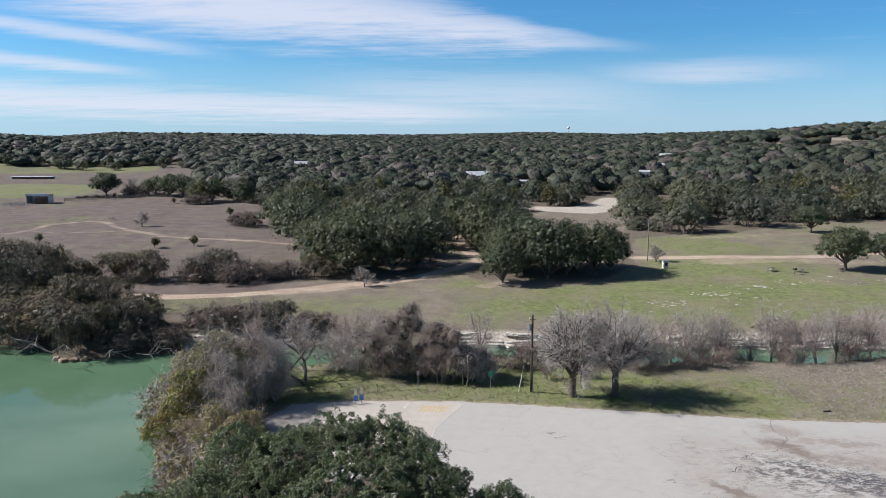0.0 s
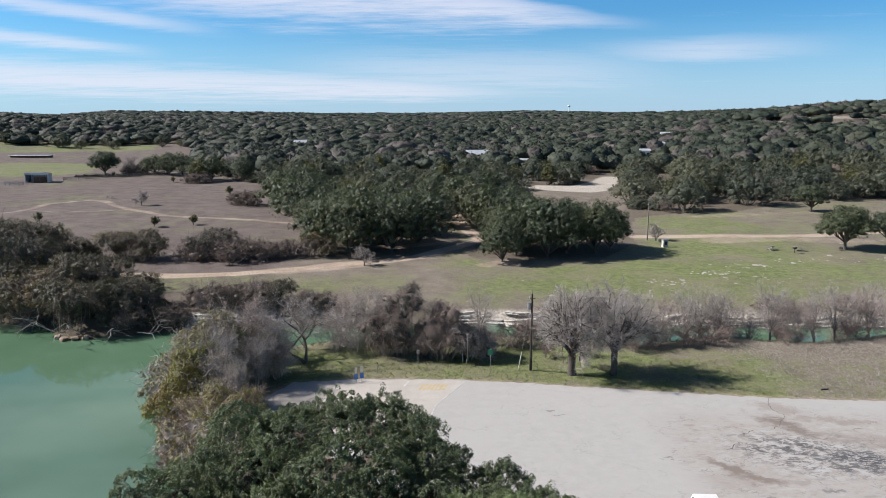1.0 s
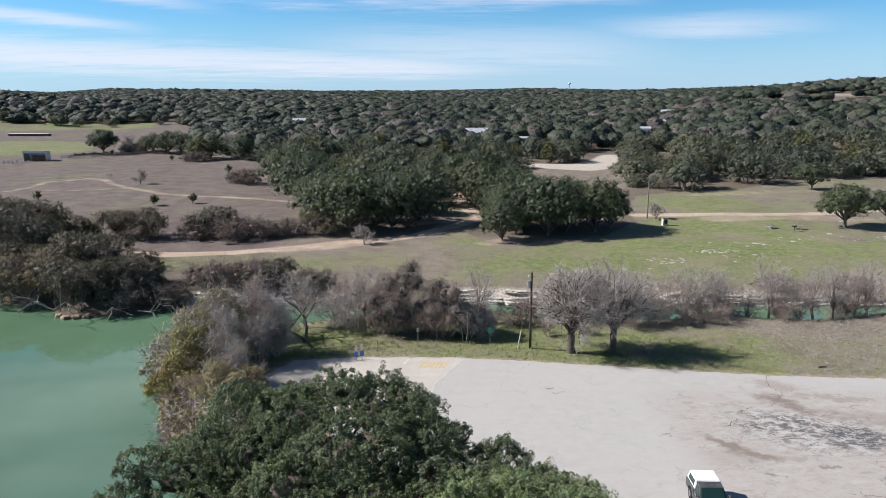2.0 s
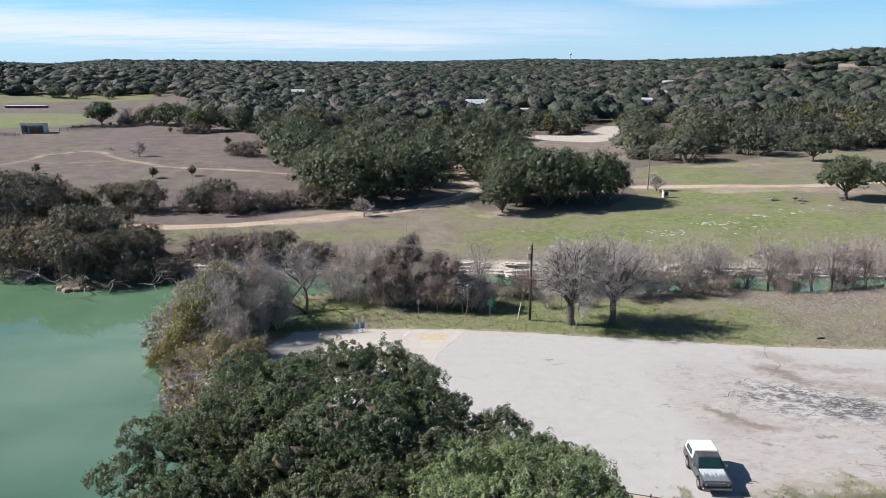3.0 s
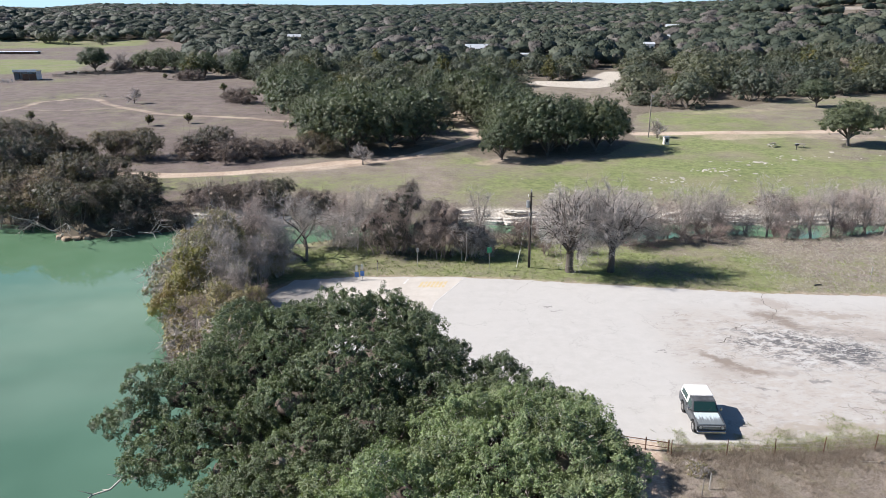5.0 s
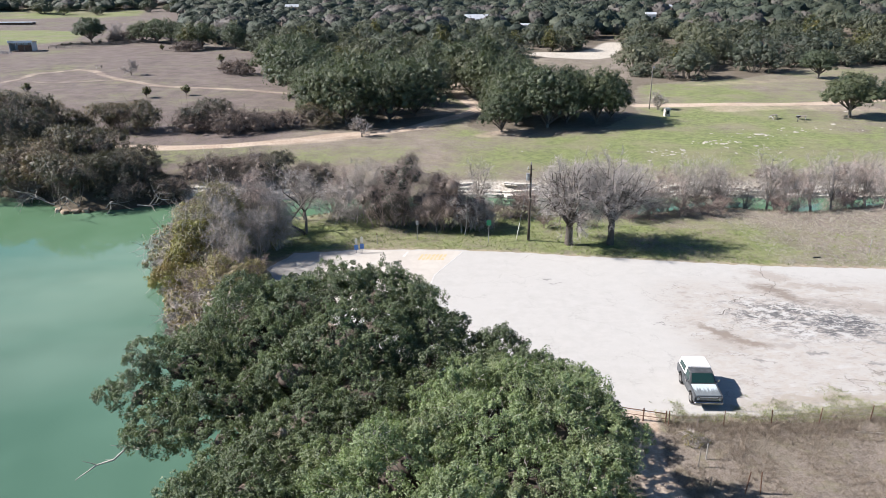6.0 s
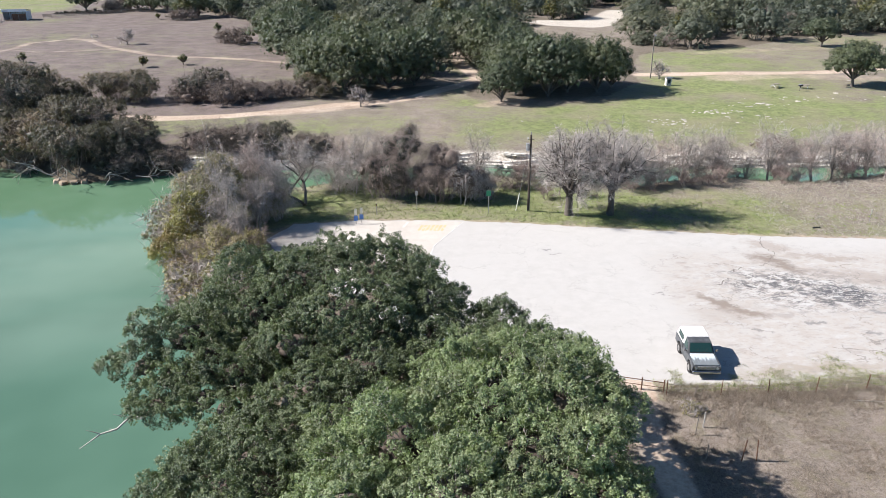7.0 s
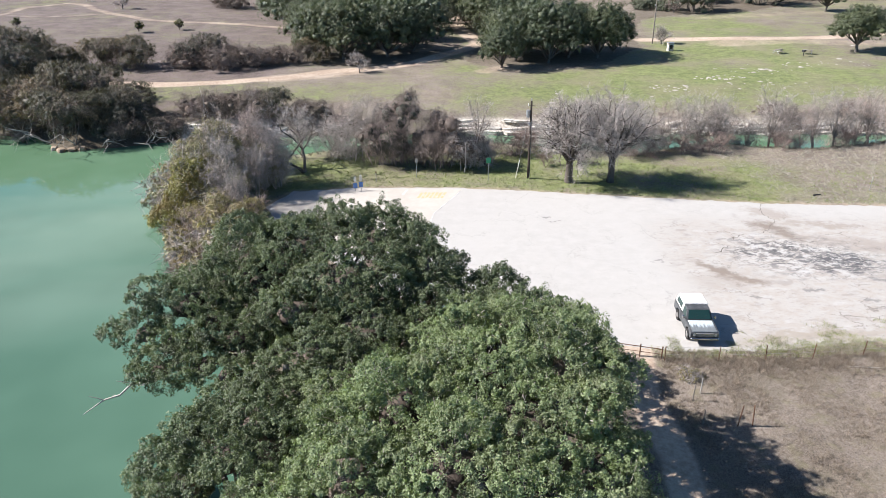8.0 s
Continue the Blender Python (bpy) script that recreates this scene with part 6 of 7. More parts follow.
dead_limb("dead_branch", "pale dead branch sticking out over the pool", (-27.0, 70, 1.8), (-0.95, -0.1, 0.35), 2.4, 110)
h = Heap()
line = np.array([(-15.6, 36.2, 2.6), (-16.6, 35.9, 2.5), (-17.2, 35.5, 1.95), (-18.1, 35.6, 1.9), (-18.7, 35.1, 1.45), (-19.6, 34.9, 1.25), (-20.6, 34.2, 0.75)])
h.add(*tube(line, [0.1, 0.09, 0.085, 0.07, 0.06, 0.05, 0.02], 6))
for k, d in ((2, (-0.5, 0.3, -0.4)), (3, (-0.5, -0.3, 0.35)), (4, (-0.4, 0.35, -0.3)), (5, (-0.5, -0.1, 0.3))):
    h.add(*tube([line[k], line[k] + np.array(d) * 0.6, line[k] + np.array(d) + (-0.25, 0, 0.05)], [0.04, 0.03, 0.012], 4))
tagged(new("dead_branch", h.mesh("dead_branch", [DEAD])), "pale crooked dead limb reaching over the water", "dead branch", "dead branches")

# ---------------- the parked truck ----------------
TRUCK_GREY = mottled("faded_grey_paint", (0.05, 0.053, 0.057), (0.105, 0.11, 0.115), 5.0, 0.62, 0.35, own=True)
TRUCK_HOOD, n = material("peeling_pale_blue_paint", 0.45, 0.4)
hy = n.add("ShaderNodeSeparateXYZ", {0: n.own}).outputs[1]
streaks = n.noise(n.stretch(n.own, 4.0, 0.7, 1.0), 1.6, 6.0, 0.7)
blotch = n.noise(n.own, 2.2, 5.0, 0.65)
pale = n.mix(blotch, (0.4, 0.47, 0.49), (0.62, 0.68, 0.7))
# the paint is gone towards the nose
bare = n.band(n.math("ADD", hy, n.math("MULTIPLY", n.math("SUBTRACT", streaks, 0.5), 1.9)), -1.25, -1.75)
n.put(n.bsdf.inputs["Base Color"], n.mix(n.math("MAXIMUM", bare, n.band(blotch, 0.62, 0.68)), pale, n.mix(streaks, (0.1, 0.115, 0.12), (0.24, 0.26, 0.27))))
CHROME = mottled("dull_chrome", (0.45, 0.45, 0.45), (0.62, 0.62, 0.62), 8.0, 0.25, 0.5, 1.0)
RUBBER = mottled("tyre_rubber", (0.018, 0.018, 0.018), (0.04, 0.038, 0.036), 9.0, 0.9)
GLASS_DARK, n = material("car_glass", 0.06, 0.5)
n.put(n.bsdf.inputs["Base Color"], (0.014, 0.042, 0.04))
HEADLIGHT, n = material("headlight_glass", 0.1, 0.6)
n.put(n.bsdf.inputs["Base Color"], (0.6, 0.6, 0.57))
BLACK = mottled("black_trim", (0.015, 0.015, 0.015), (0.035, 0.035, 0.035), 6.0, 0.6)


def prism(profile, x0, x1, taper=0.0, bevel=0.03):
    """A side profile (y, z) drawn out across the vehicle, narrowed towards its top."""
    bm = bmesh.new()
    zs = [p[1] for p in profile]
    lo, hi = min(zs), max(zs)
    rows = []
    for x in (x0, x1):
        rows.append([bm.verts.new((x * (1 - taper * (z - lo) / max(hi - lo, 1e-6)), y, z)) for y, z in profile])
    bm.faces.new(rows[0][::-1])
    bm.faces.new(rows[1])
    k = len(profile)
    for i in range(k):
        bm.faces.new((rows[0][i], rows[0][(i + 1) % k], rows[1][(i + 1) % k], rows[1][i]))
    bmesh.ops.recalc_face_normals(bm, faces=bm.faces)
    if bevel:
        bmesh.ops.bevel(bm, geom=[e for e in bm.edges], offset=bevel, segments=2, affect="EDGES")
    return bm


def truck():
    t = thing("truck", "old dark-grey utility truck with white top and peeling bonnet", "truck")
    # side outline with wheel openings; the front points to -y
    side = [(-2.28, 0.52), (-1.98, 0.5)]
    side += [(-1.42 + 0.5 * math.cos(a), 0.42 + 0.5 * math.sin(a)) for a in np.linspace(math.pi * 0.95, math.pi * 0.05, 7)]
    side += [(-0.8, 0.45), (0.75, 0.45)]
    side += [(1.28 + 0.5 * math.cos(a), 0.42 + 0.5 * math.sin(a)) for a in np.linspace(math.pi * 0.95, math.pi * 0.05, 7)]
    side += [(1.9, 0.5), (2.36, 0.55), (2.38, 1.1), (2.34, 1.16), (-0.78, 1.16), (-0.9, 1.1), (-2.2, 1.02), (-2.3, 0.92)]
    body = part("body", prism(side, -0.99, 0.99, 0.02, 0.02), TRUCK_GREY, t)
    part("bonnet", prism([(-2.24, 1.0), (-2.22, 1.06), (-0.86, 1.17), (-0.82, 1.1)], -0.86, 0.86, 0.03, 0.015), TRUCK_HOOD, t, "peeling pale blue bonnet")
    part("cab", prism([(-0.74, 1.15), (-0.22, 1.74), (0.42, 1.78), (0.42, 1.15)], -0.93, 0.93, 0.14, 0.03), TRUCK_GREY, t, "dark grey cab with its roof")
    part("hardtop", prism([(0.44, 1.15), (0.44, 1.82), (2.02, 1.82), (2.3, 1.2), (2.3, 1.15)], -0.93, 0.93, 0.1, 0.04), WHITE_PAINT, t, "white hard top")
    part("windscreen", prism([(-0.72, 1.2), (-0.28, 1.69), (-0.3, 1.72), (-0.76, 1.2)], -0.8, 0.8, 0.12, 0.0), GLASS_DARK, t, "dark windscreen")
    for s in (-1, 1):
        bm = bmesh.new()
        for pts in ([(s * 0.938, -0.5, 1.22), (s * 0.938, 0.34, 1.22), (s * 0.835, 0.34, 1.68), (s * 0.835, -0.16, 1.66)],):
            a = [bm.verts.new(p) for p in pts]
            b = [bm.verts.new((p[0] - s * 0.05, p[1], p[2])) for p in pts]
            bm.faces.new(a)
            bm.faces.new(b[::-1])
            for i in range(4):
                bm.faces.new((a[i], a[(i + 1) % 4], b[(i + 1) % 4], b[i]))
        bmesh.ops.recalc_face_normals(bm, faces=bm.faces)
        part("side_window", bm, GLASS_DARK, t)
        bm = bmesh.new()
        pts = [(s * 0.935, 0.72, 1.3), (s * 0.935, 1.95, 1.3), (s * 0.862, 1.85, 1.7), (s * 0.862, 0.72, 1.7)]
        a = [bm.verts.new(p) for p in pts]
        b = [bm.verts.new((p[0] - s * 0.05, p[1], p[2])) for p in pts]
        bm.faces.new(a)
        bm.faces.new(b[::-1])
        for i in range(4):
            bm.faces.new((a[i], a[(i + 1) % 4], b[(i + 1) % 4], b[i]))
        bmesh.ops.recalc_face_normals(bm, faces=bm.faces)
        part("rear_window", bm, GLASS_DARK, t)
        light = part("headlight", rod(bmesh.new(), (s * 0.74, -2.24, 0.83), (s * 0.74, -2.325, 0.83), 0.1, 0.1, 14), HEADLIGHT, t)
        part("trim_ring", rod(bmesh.new(), (s * 0.74, -2.25, 0.83), (s * 0.74, -2.315, 0.83), 0.125, 0.12, 14), CHROME, light)
        mirror = part("mirror", box(bmesh.new(), s * 1.12, -0.58, 1.28, 0.16, 0.07, 0.22, 0.02), CHROME, t)
        part("mirror_arm", rod(bmesh.new(), (s * 0.95, -0.56, 1.2), (s * 1.1, -0.57, 1.25), 0.015), BLACK, mirror)
        part("door_seam", box(bmesh.new(), s * 0.985, 0.48, 0.82, 0.02, 0.015, 0.6), BLACK, t)
        part("door_handle", box(bmesh.new(), s * 0.995, 0.3, 1.02, 0.03, 0.16, 0.03, 0.008), CHROME, t)
        for y in (-1.42, 1.28):
            tyre = part("wheel", rod(bmesh.new(), (s * 0.99, y, 0.39), (s * 0.74, y, 0.39), 0.39, 0.39, 24), RUBBER, t)
            part("rim", rod(bmesh.new(), (s * 1.0, y, 0.39), (s * 0.9, y, 0.39), 0.22, 0.235, 16), CHROME, tyre)
    part("grille", box(bmesh.new(), 0, -2.28, 0.83, 1.2, 0.06, 0.24, 0.015), GREY_METAL, t, "grey metal grille")
    for z in (0.76, 0.83, 0.9):
        part("grille_bar", box(bmesh.new(), 0, -2.318, z, 1.66 if z > 0.88 else 1.2, 0.02, 0.022), CHROME, t)
    part("front_bumper", box(bmesh.new(), 0, -2.38, 0.55, 1.96, 0.16, 0.19, 0.05), CHROME, t, "dull chrome bumper")
    part("rear_bumper", box(bmesh.new(), 0, 2.43, 0.55, 1.9, 0.14, 0.19, 0.05), CHROME, t, "dull chrome bumper")
    part("wiper", rod(bmesh.new(), (-0.4, -0.75, 1.2), (-0.1, -0.55, 1.43), 0.012), BLACK, t)
    part("wiper", rod(bmesh.new(), (0.2, -0.75, 1.2), (0.5, -0.55, 1.43), 0.012), BLACK, t)
    part("underbody", box(bmesh.new(), 0, 0, 0.5, 1.5, 4.0, 0.3), BLACK, t)
    return t


truck().matrix_basis = pose(17.75, 44.4, 0.03, 0, 0, -2.5) @ Matrix.Scale(0.96, 4)


# ---------------- fence at the edge of the car park ----------------
def fence(name, label, posts, height, wires, lean_seed):
    rg = random.Random(lean_seed)
    f = thing(name, label, "fence")
    tops = []
    for x, y in posts:
        z = float(land(x, y))
        dx, dy = rg.uniform(-0.1, 0.1), rg.uniform(-0.08, 0.08)
        bm = rod(bmesh.new(), (x, y, z - 0.3), (x + dx, y + dy, z + height), 0.035, 0.03, 6)
        part("post", bm, RUST, f)
        tops.append((Vector((x, y, z)), Vector((x + dx, y + dy, z + height))))
    for (a0, a1), (b0, b1) in zip(tops, tops[1:]):
        for k in wires:
            a, b = a0.lerp(a1, k), b0.lerp(b1, k)
            mid = (a + b) / 2 - Vector((0, 0, 0.05))
            bm = rod(bmesh.new(), a, mid, 0.008, sides=4)
            rod(bm, mid, b, 0.008, sides=4)
            part("wire", bm, GREY_METAL, f)
    return f


fence("wire_fence", "rusty steel post and wire fence in dry grass", [(14.5, 40.3), (18.0, 40.25), (21.1, 40.3), (24.2, 40.4), (27.7, 40.8), (31.2, 41.0), (35, 41.6), (39, 42.2), (44, 43)], 1.15, (0.45, 0.7, 0.95), 4)
gate = thing("pipe_gate", "low rusty pipe barrier across the path", "gate")
part("rail", rod(bmesh.new(), (11.2, 41.35, 0.85), (14.4, 40.5, 0.8), 0.032), RUST, gate)
part("rail", rod(bmesh.new(), (11.2, 41.35, 0.45), (14.4, 40.5, 0.42), 0.022), RUST, gate)
for x, y in ((11.2, 41.35), (13.0, 40.87), (14.35, 40.52)):
    part("post", rod(bmesh.new(), (x, y, -0.3), (x, y, 1.0), 0.045), RUST, gate)
for x, y, dx, h, mat, lab in ((16.85, 33.75, 0.16, 1.5, RUST, "rusty steel stake leaning in dry grass"), (17.75, 33.75, -0.12, 1.5, RUST, "rusty steel stake leaning in dry grass"), (15.7, 36.8, 0.02, 1.2, DEAD, "short bleached stake in dry grass"), (15.0, 36.1, 0.05, 1.3, WOOD_GREY, "weathered wooden stake in dry grass"), (14.9, 33.9, 0.05, 1.1, WOOD_GREY, "weathered wooden stake in dry grass"), (16.1, 40.0, 0.2, 1.0, WOOD_GREY, "leaning weathered stake by the fence")):
    bm = rod(bmesh.new(), (x, y, -0.4), (x + dx, y, h - 0.1), 0.04, 0.035, 7)
    me = bpy.data.meshes.new("stake")
    bm.to_mesh(me)
    bm.free()
    me.materials.append(mat)
    tagged(new("stake", me), lab, "stake", "stakes")
for a, b, r, mat, lab in (((26.2, 39.6, 0.0), (29.8, 39.2, 0.02), 0.025, DEAD, "long pale pipe lying in the grass"), ((16.8, 39.4, 0.0), (18.6, 39.0, 0.03), 0.07, WOOD_GREY, "weathered log lying in the grass")):
    bm = rod(bmesh.new(), a, b, r, r * 0.8, 8)
    me = bpy.data.meshes.new("log")
    bm.to_mesh(me)
    bm.free()
    me.materials.append(mat)
    tagged(new("pipe" if mat is DEAD else "log", me), lab, "pipe" if mat is DEAD else "log")


# black debris of unknown kind, built as two short rough rods
debris = thing("charred_log", "two short black lumps of debris on the verge", "log", at_ground(38.4, 70.2, 12, 0.58))
for x, long, turn in ((-0.42, 0.62, 8), (0.36, 0.7, -10)):
    bm = rod(bmesh.new(), (-long / 2, 0, 0.1), (long / 2, 0, 0.12), 0.14, 0.11, 9)
    for v in bm.verts:
        v.co += noise.noise_vector(v.co * 5 + Vector((x, 0, 0))) * 0.04
    part("piece", bm, BLACK, debris, "", pose(x, 0, 0, 0, 0, turn))


# ---------------- poles and signs ----------------
def power_pole(x, y, h, label, lamp):
    z = float(land(x, y))
    p = thing("utility_pole", label, "utility pole", pose(x, y, z))
    part("pole", rod(bmesh.new(), (0, 0, -0.5), (0.02, 0, h), 0.15, 0.1, 10), CREOSOTE if not lamp else WOOD_GREY, p)
    part("insulator", rod(bmesh.new(), (0.02, 0, h), (0.02, 0, h + 0.28), 0.045, 0.06), GREY_METAL, p)
    can = part("transformer" if not lamp else "lamp_housing", rod(bmesh.new(), (-0.3, 0, h - 1.7), (-0.3, 0, h - 0.95), 0.2, 0.2, 12) if not lamp else rod(bmesh.new(), (0.05, -0.3, h - 0.25), (0.05, -0.75, h - 0.15), 0.1, 0.2, 12), GREY_METAL, p, "grey metal can")
    part("bracket", box(bmesh.new(), -0.12, 0, h - 1.3, 0.16, 0.08, 0.3, 0.01), GREY_METAL, can)
    part("conduit", rod(bmesh.new(), (0.13, -0.05, 0), (0.1, -0.05, h - 1.4), 0.03), GREY_METAL, p)
    if not lamp:
        part("cross_arm", rod(bmesh.new(), (-0.35, 0, h - 0.5), (0.35, 0, h - 0.5), 0.035), CREOSOTE, p)
        part("insulator", rod(bmesh.new(), (-0.3, 0, h - 0.5), (-0.3, 0, h - 0.25), 0.05, 0.04), WHITE_PAINT, p)
        part("meter_box", box(bmesh.new(), -0.12, -0.16, 6.1, 0.22, 0.14, 0.34, 0.02), GREY_METAL, p)
    return p


power_pole(9.5, 76.0, 8.5, "dark creosoted wooden utility pole with a transformer", False)
power_pole(45.4, 161, 9.2, "weathered grey utility pole with a lamp at its top", True)

SIGN_GREEN = mottled("green_sign_face", (0.02, 0.2, 0.1), (0.03, 0.26, 0.13), 4.0, 0.4)
SIGN_BLUE = mottled("blue_sign_face", (0.06, 0.16, 0.42), (0.1, 0.22, 0.5), 4.0, 0.4)
SIGN_CREAM = mottled("cream_sign_face", (0.6, 0.57, 0.46), (0.72, 0.7, 0.6), 4.0, 0.5)


def sign(x, y, h, label, plates, name="sign", lean=0.0, turn=0.0):
    s = thing(name, label, "sign", pose(x, y, float(land(x, y)), 0, lean, turn))
    part("post", rod(bmesh.new(), (0, 0.03, -0.4), (0, 0.03, h), 0.03, 0.03, 8), GREY_METAL, s)
    for cz, w, t, mat, lab in plates:
        plate = part("panel", box(bmesh.new(), 0, -0.01, cz, w, 0.025, t, 0.006), mat, s, lab)
        part("bolt", rod(bmesh.new(), (0, -0.022, cz + t * 0.35), (0, -0.032, cz + t * 0.35), 0.012, sides=6), CHROME, plate)
    return s


sign(5.1, 75.3, 2.65, "square green sign on a slim metal post in the verge", [(2.3, 0.5, 0.6, SIGN_GREEN, "green sign panel")])
sign(-8.95, 72.3, 1.75, "cream and blue car park sign on a metal post", [(1.35, 0.26, 0.62, SIGN_CREAM, "cream panel"), (0.68, 0.42, 0.55, SIGN_BLUE, "blue panel")])
sign(-8.4, 72.6, 1.8, "cream and blue car park sign on a metal post", [(1.4, 0.26, 0.62, SIGN_CREAM, "cream panel"), (0.7, 0.42, 0.55, SIGN_BLUE, "blue panel")])
sign(-2.7, 76.6, 2.2, "small faded grey sign on a thin post", [(1.95, 0.3, 0.45, GREY_METAL, "faded grey panel")])
sign(-7.0, 75.0, 1.3, "short thin reflector post in the verge", [(1.15, 0.12, 0.18, RUST, "rusty plate")])
sign(44.5, 71.5, 1.6, "thin pale blue marker post in the grass", [(1.3, 0.12, 0.5, SIGN_CREAM, "pale plate")])
guy = thing("guy_marker", "pale guard tube on the pole's guy wire", "guy wire")
part("guard", rod(bmesh.new(), (8.1, 76.0, -0.2), (8.5, 76.0, 2.1), 0.045), SIGN_CREAM, guy)
part("wire", rod(bmesh.new(), (8.5, 76.0, 2.1), (9.4, 76.0, 7.6), 0.012, sides=5), GREY_METAL, guy)


# ---------------- picnic ground ----------------
def picnic_table(mat, label):
    t = thing("picnic_table", label, "picnic table", group="picnic tables")
    for i in range(4):
        part("plank", box(bmesh.new(), 0, -0.3 + i * 0.2, 0.76, 1.9, 0.18, 0.05, 0.008), mat, t)
    for s in (-1, 1):
        part("bench", box(bmesh.new(), 0, s * 0.75, 0.46, 1.9, 0.28, 0.05, 0.008), mat, t)
        part("leg", rod(bmesh.new(), (s * 0.65, -0.72, 0), (s * 0.65, 0.25, 0.75), 0.04), GREY_METAL, t)
        part("leg", rod(bmesh.new(), (s * 0.65, 0.72, 0), (s * 0.65, -0.25, 0.75), 0.04), GREY_METAL, t)
        part("brace", rod(bmesh.new(), (s * 0.65, -0.75, 0.43), (s * 0.65, 0.75, 0.43), 0.03), GREY_METAL, t)
    return t


table = picnic_table(WOOD_GREY, "weathered picnic table on the meadow")
table.matrix_basis = at_ground(66.4, 146.6, 25)
copy_thing(table, at_ground(71.8, 146.0, -20))
copy_thing(table, at_ground(-11.4, 106.3, 8, 1.05))
copy_thing(table, at_ground(-109, 240, 30, 1.2))
grill = thing("park_grill", "black steel park grill on a short post", "grill", at_ground(69.8, 143.4, 30))
part("post", rod(bmesh.new(), (0, 0, -0.2), (0, 0, 0.9), 0.06), BLACK, grill)
part("firebox", box(bmesh.new(), 0, 0, 1.05, 0.75, 0.5, 0.32, 0.03), BLACK, grill)
part("grate", box(bmesh.new(), 0, 0, 1.225, 0.7, 0.46, 0.02), GREY_METAL, grill)
stand = thing("stone_stand", "small stone-faced stand with a flat cap beside the track", "stand", at_ground(46.6, 151.9, 10))
part("plinth", box(bmesh.new(), 0, 0, 0.75, 1.1, 0.9, 1.6, 0.05), LIME, stand)
part("cap", box(bmesh.new(), 0, 0, 1.62, 1.35, 1.1, 0.14, 0.03), GREY_METAL, stand)
part("hatch", box(bmesh.new(), 0, -0.46, 0.85, 0.6, 0.04, 0.8, 0.01), BLACK, stand)

# ---------------- farm buildings and houses ----------------
TIN = mottled("pale_tin_roof", (0.52, 0.54, 0.56), (0.7, 0.72, 0.74), 0.8, 0.45, 0.5, 0.3)
SIDING = mottled("pale_siding", (0.5, 0.46, 0.4), (0.66, 0.62, 0.55), 1.2)
BRICKY = mottled("tan_masonry", (0.34, 0.26, 0.2), (0.46, 0.37, 0.29), 1.5)


def house(x, y, turn, length, width, wall_h, roof_h, roof_mat, wall_mat, label, base=0.0):
    h = thing("house", label, "house", pose(x, y, float(land(x, y)) + base, 0, 0, turn), "far houses")
    part("wall", box(bmesh.new(), 0, 0, wall_h / 2 - 0.5, length, width, wall_h + 1), wall_mat, h)
    bm = bmesh.new()
    l, w = length / 2 + 0.5, width / 2 + 0.5
    vs = [bm.verts.new(p) for p in ((-l, -w, wall_h), (l, -w, wall_h), (l, w, wall_h), (-l, w, wall_h), (-l, 0, wall_h + roof_h), (l, 0, wall_h + roof_h))]
    for f in ((0, 1, 5, 4), (2, 3, 4, 5), (0, 4, 3), (1, 2, 5), (0, 3, 2, 1)):
        bm.faces.new([vs[i] for i in f])
    bmesh.ops.recalc_face_normals(bm, faces=bm.faces)
    part("roof", bm, roof_mat, h, "pale metal roof" if roof_mat is TIN else "")
    k = max(2, int(length / 3.5))
    for i in range(k):
        cx = -length / 2 + (i + 0.5) * length / k
        win = part("window", box(bmesh.new(), cx, -width / 2 - 0.02, wall_h * 0.55, 1.1, 0.1, 1.2), GLASS_DARK, h)
        part("sill", box(bmesh.new(), cx, -width / 2 - 0.06, wall_h * 0.55 - 0.66, 1.3, 0.16, 0.08), WHITE_PAINT, win)
    part("door", box(bmesh.new(), 0.2, -width / 2 - 0.03, 1.05, 1.0, 0.1, 2.1), WOOD_GREY, h)
    return h


house(20.8, 412, 4, 15, 9, 4.6, 2.4, TIN, WHITE_PAINT, "long white building with a pale metal roof among oaks")
house(43.5, 394, -8, 4.2, 5, 2.9, 0.6, TIN, WHITE_PAINT, "small white outbuilding among the trees")
house(104, 432, 10, 9, 7, 2.7, 1.2, TIN, SIDING, "low house with a grey metal roof beside the gravel drive")
house(119, 436, -5, 5, 7, 4.2, 1.0, TIN, WHITE_PAINT, "small pale house beyond the gravel drive")
house(150, 515, 20, 8, 8, 3.2, 1.4, TIN, SIDING, "pale house half hidden by oaks")
house(-110, 572, 10, 9, 8, 3.4, 2.0, TIN, BRICKY, "tan house half hidden by oaks")
house(194, 640, -10, 12, 9, 3.6, 2.2, TIN, SIDING, "pale house on the wooded slope")

shed = thing("field_shed", "open-fronted livestock shed with a pale tin roof", "shed", at_ground(-164.8, 300, 8))
for x in (-4.0, -1.3, 1.3, 4.0):
    for y in (-2.4, 2.4):
        part("post", rod(bmesh.new(), (x, y, -0.4), (x, y, 3.2 if y > 0 else 3.9), 0.1), WOOD_GREY, shed)
part("back_wall", box(bmesh.new(), 0, 2.45, 1.6, 8.6, 0.1, 3.2), TIN, shed)
part("side_wall", box(bmesh.new(), 4.2, 0, 1.7, 0.1, 5.0, 3.4), TIN, shed)
part("side_wall", box(bmesh.new(), -4.2, 0, 1.7, 0.1, 5.0, 3.4), TIN, shed)
part("partition", box(bmesh.new(), 1.5, -2.2, 1.2, 5.2, 0.1, 2.4), RUST, shed)
part("fascia", box(bmesh.new(), 0, -2.7, 3.6, 9.0, 0.12, 0.8), TIN, shed)
part("roof", box(bmesh.new(), 0, 0, 3.75, 9.2, 6.0, 0.12, 0.02, Euler((radians(-7), 0, 0)).to_matrix().to_4x4()), TIN, shed, "pale tin roof")
